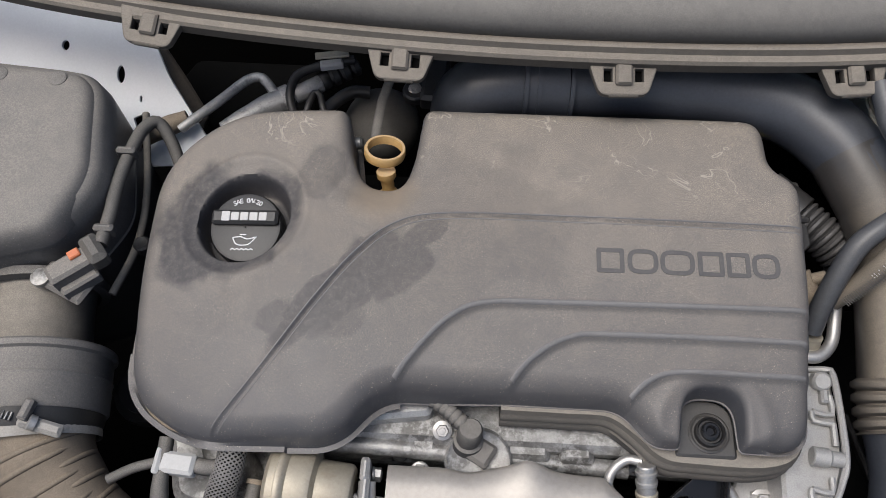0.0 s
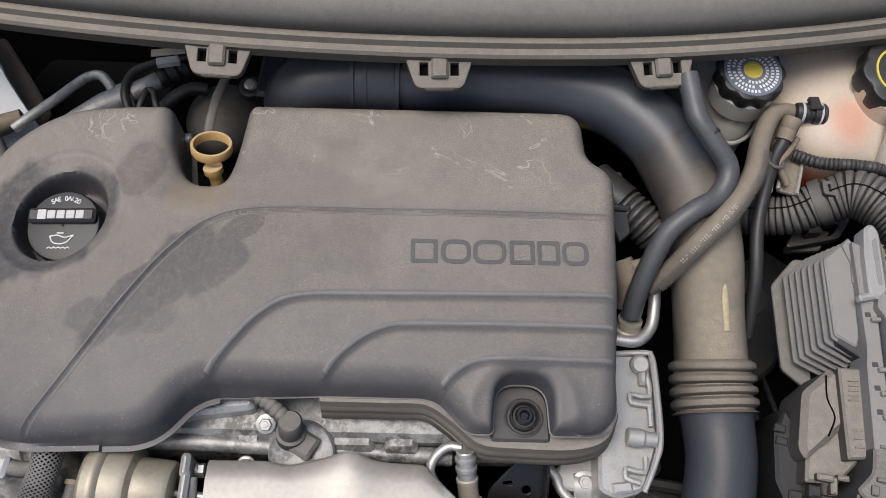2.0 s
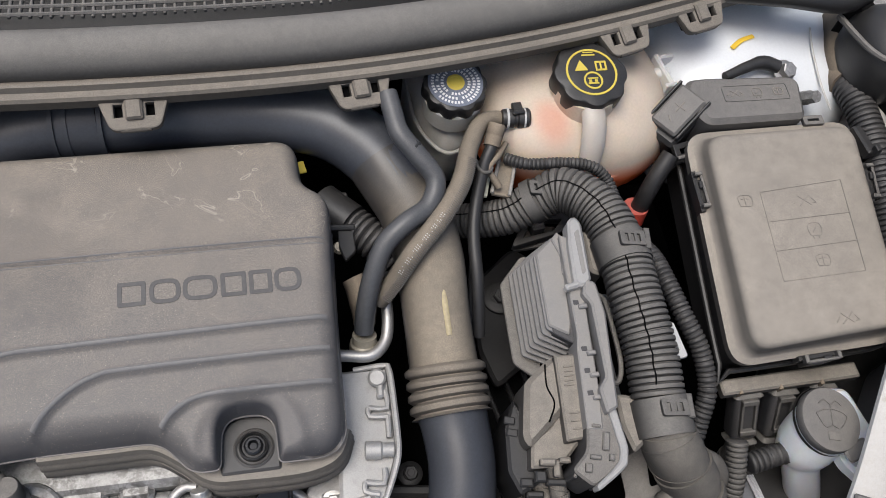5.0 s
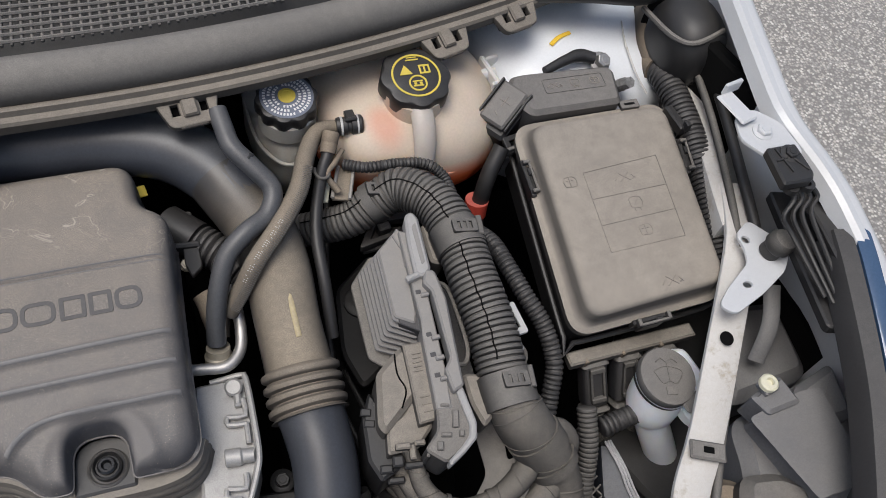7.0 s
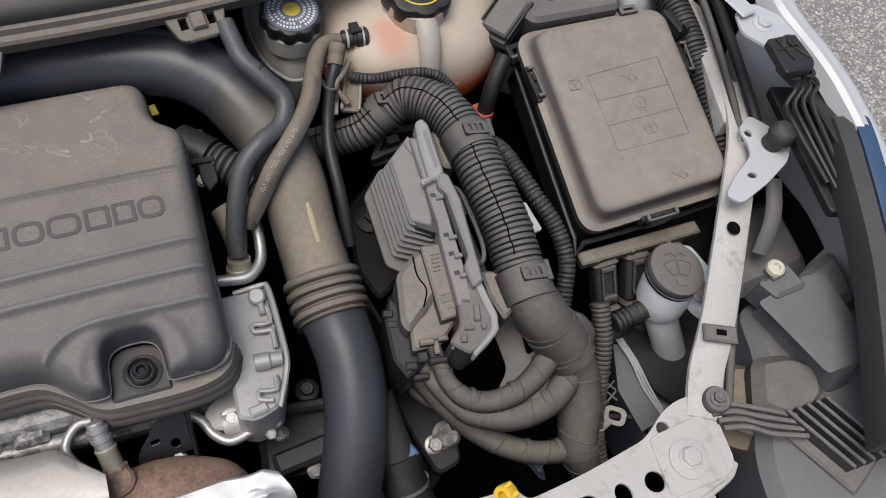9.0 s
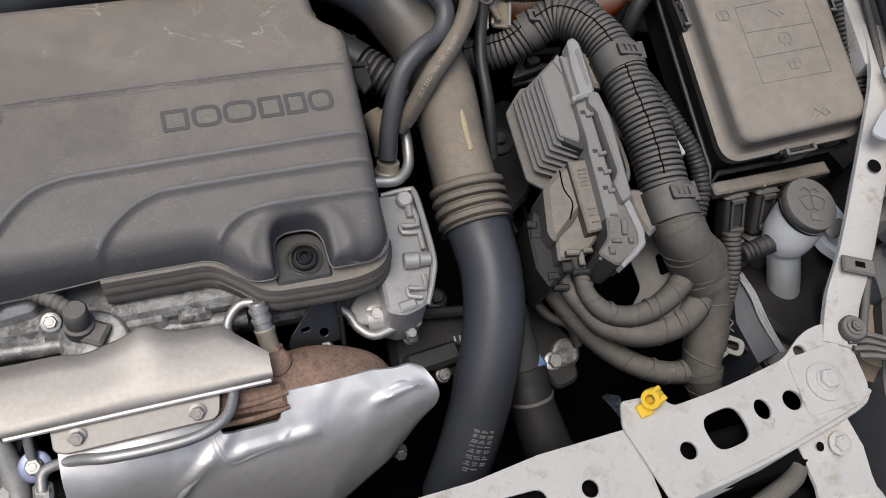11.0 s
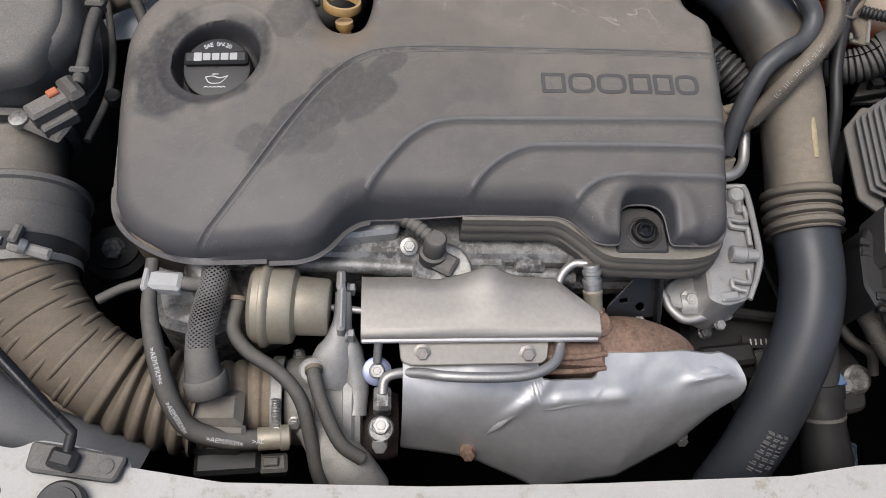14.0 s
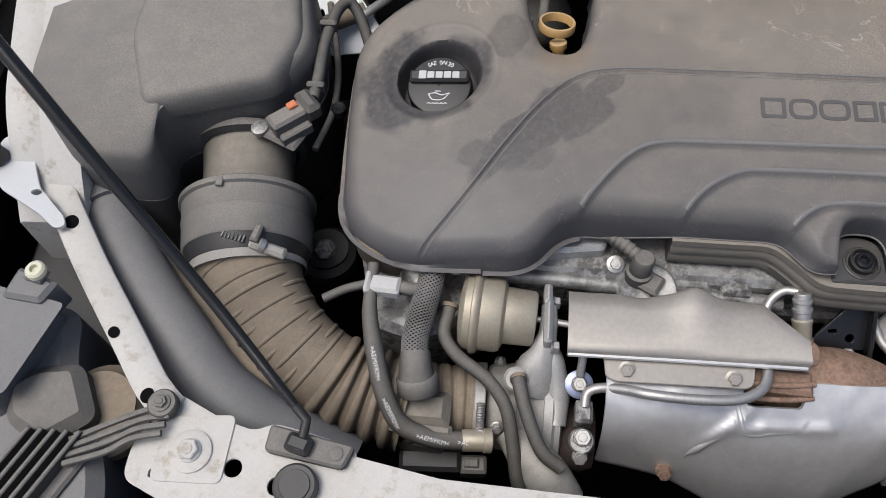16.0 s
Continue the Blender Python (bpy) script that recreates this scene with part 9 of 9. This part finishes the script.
wp = thing("washer_bay_plate", (0.69, 0.09, 0.70), "dark blue-grey steel plate beside the washer tank", "plate")
part("sheet", Shape().rings([[(0.690, 0.140, 0.706), (0.700, 0.136, 0.708), (0.700, 0.136, 0.600), (0.690, 0.140, 0.600)], [(0.674, 0.090, 0.700), (0.702, 0.090, 0.706), (0.702, 0.090, 0.600), (0.674, 0.090, 0.600)], [(0.680, 0.040, 0.696), (0.708, 0.046, 0.702), (0.708, 0.046, 0.600), (0.680, 0.040, 0.600)]]), "steelblue", wp)
for k in range(3):
    part("wire", Shape().tube([(0.694 + 0.003 * k, 0.142, 0.712), (0.698 + 0.003 * k, 0.112, 0.712), (0.699 + 0.0035 * k, 0.082, 0.708), (0.707 + 0.002 * k, 0.044, 0.704)], 0.0015, 6), "palewire", wp, "thin pale grey wire")
cl = thing("white_ring_clip", (0.66, 0.065, 0.70), "off-white plastic ring clip on a dark bracket", "clip")
part("ring", plate(slot_outline(0, 0, 0.024, 0.019, 0.008), [slot_outline(0, 0, 0.015, 0.011, 0.005)], 0.004, pose(0.656, 0.064, 0.703, 10, 0, -35)), "milkdirty", cl)
part("stem", Shape().box(0.640, 0.058, 0.700, 0.022, 0.008, 0.005, 0.002, yaw=20), "milkdirty", cl)
gr = thing("lattice_bracket", (0.665, 0.095, 0.69), "dark plastic lattice bracket", "bracket")
for k in range(3):
    part("bar", Shape().box(0.664, 0.086 + 0.010 * k, 0.690, 0.032, 0.0022, 0.008, 0.0005, yaw=28), "dusty", gr)
    part("bar", Shape().box(0.654 + 0.010 * k, 0.095, 0.689, 0.0022, 0.030, 0.008, 0.0005, yaw=28), "dusty", gr)
lone("bracket_frame", Shape().box(0.672, 0.062, 0.688, 0.050, 0.006, 0.010, 0.001, yaw=-20).box(0.690, 0.050, 0.688, 0.006, 0.040, 0.010, 0.001, yaw=12), "black", "black bracket frame behind the harness", "bracket")
sp = thing("small_steel_pipe", (0.46, 0.14, 0.70), "short bent dusty steel pipe", "pipe")
part("pipe", Shape().tube([(0.450, 0.172, 0.712), (0.454, 0.158, 0.704), (0.466, 0.142, 0.698), (0.485, 0.128, 0.696), (0.492, 0.110, 0.68)], 0.0055, 12), "dustrubber", sp)
eb2 = thing("starter_bracket", (0.48, 0.11, 0.66), "dark steel bracket with a bolt low in the bay", "bracket")
part("plate", Shape().prism(rounded([(0.440, 0.190), (0.470, 0.180), (0.500, 0.130), (0.492, 0.080), (0.462, 0.074), (0.450, 0.120)], 0.010), 0.640, 0.654, 0.003), "black", eb2)
part("bolt", bolt_shape((0.469, 0.106, 0.654), (0.469, 0.08, 0.75), 0.014, 1.6, 0.7), "steel", eb2)
part("boss", Shape().lathe([(0.016, 0), (0.016, 0.010), (0.012, 0.013), (0.004, 0.012)], pose(0.484, 0.114, 0.652, 20, 0, 0), 24), "aludirty", eb2)
tr = thing("transmission_top", (0.36, 0.15, 0.66), "dark cast transmission top with a label plug and bolts", "transmission")
part("ledge", Shape().box(0.345, 0.150, 0.655, 0.11, 0.075, 0.040, 0.008, yaw=-6), "black", tr)
part("bar", Shape().box(0.350, 0.176, 0.690, 0.11, 0.012, 0.012, 0.003, yaw=-8), "black", tr)
part("lug", Shape().lathe([(0.013, 0), (0.013, 0.012), (0.009, 0.014)], pose(0.352, 0.196, 0.672), 24), "black", tr)
part("lug_bolt", bolt_shape((0.352, 0.196, 0.686), (0.352, 0.17, 0.80), 0.013, 1.2, 0.6), "black", tr)
part("plug", Shape().box(0.330, 0.128, 0.682, 0.060, 0.024, 0.022, 0.004, yaw=6), "black", tr)
part("label", Shape().box(0.366, 0.143, 0.6885, 0.034, 0.014, 0.001, 0.0004, yaw=-4), "black", tr)
lb_ = Shape()
for k in range(4):
    lb_.box(0.358 + 0.0058 * k, 0.143, 0.6895, 0.0018, 0.0070, 0.0006, 0.0002, yaw=-4)
part("label_marks", lb_, "palegrey", tr, "pale printed bars")
part("valve", Shape().lathe([(0.011, 0), (0.011, 0.014), (0.008, 0.018), (0.008, 0.028), (0.004, 0.030)], toward((0.372, 0.130, 0.672), (0.372, 0.112, 0.72)), 20), "aludirty", tr)
for x, y in ((0.315, 0.160), (0.338, 0.112)):
    part("bolt", bolt_shape((x, y, 0.676), (x, y - 0.03, 0.76), 0.011, 1.5, 0.6), "aludirty", tr)
for pts, r in (([(0.60, 0.175, 0.80), (0.605, 0.150, 0.78), (0.598, 0.125, 0.76), (0.57, 0.10, 0.74), (0.545, 0.095, 0.72)], 0.008), ([(0.655, 0.160, 0.79), (0.650, 0.125, 0.765), (0.640, 0.095, 0.735), (0.632, 0.065, 0.70), (0.63, 0.03, 0.67)], 0.0105)):
    lone("branch_conduit", Shape().tube(pts, r, 14, 0.001, ribs=(0.0050, 0.0016, 5.0)), "conduit", "thin dusty corrugated branch conduit", "conduit", "branch conduits")

for sx, name in ((-1, "left_wheel_lining"), (1, "right_wheel_lining")):
    lone(name, Shape().prism(rounded([(0.135 + sx * a, b) for a, b in ((0.60, 0.06), (0.56, 0.16), (0.66, 0.30), (0.80, 0.32), (0.80, 0.00))], 0.03), 0.665, 0.685, 0.006), "black", "black plastic lining behind the headlight", "lining", "headlight linings")

ev = thing("purge_valve", (0.316, 0.335, 0.79), "brown dusty purge valve beside the cover", "valve")
part("body", Shape().tube([(0.308, 0.358, 0.815), (0.316, 0.338, 0.806), (0.316, 0.318, 0.792)], [0.011, 0.014, 0.011], 18), "hose", ev)
part("port", Shape().tube([(0.318, 0.350, 0.818), (0.330, 0.352, 0.822)], 0.006, 12), "hose", ev)
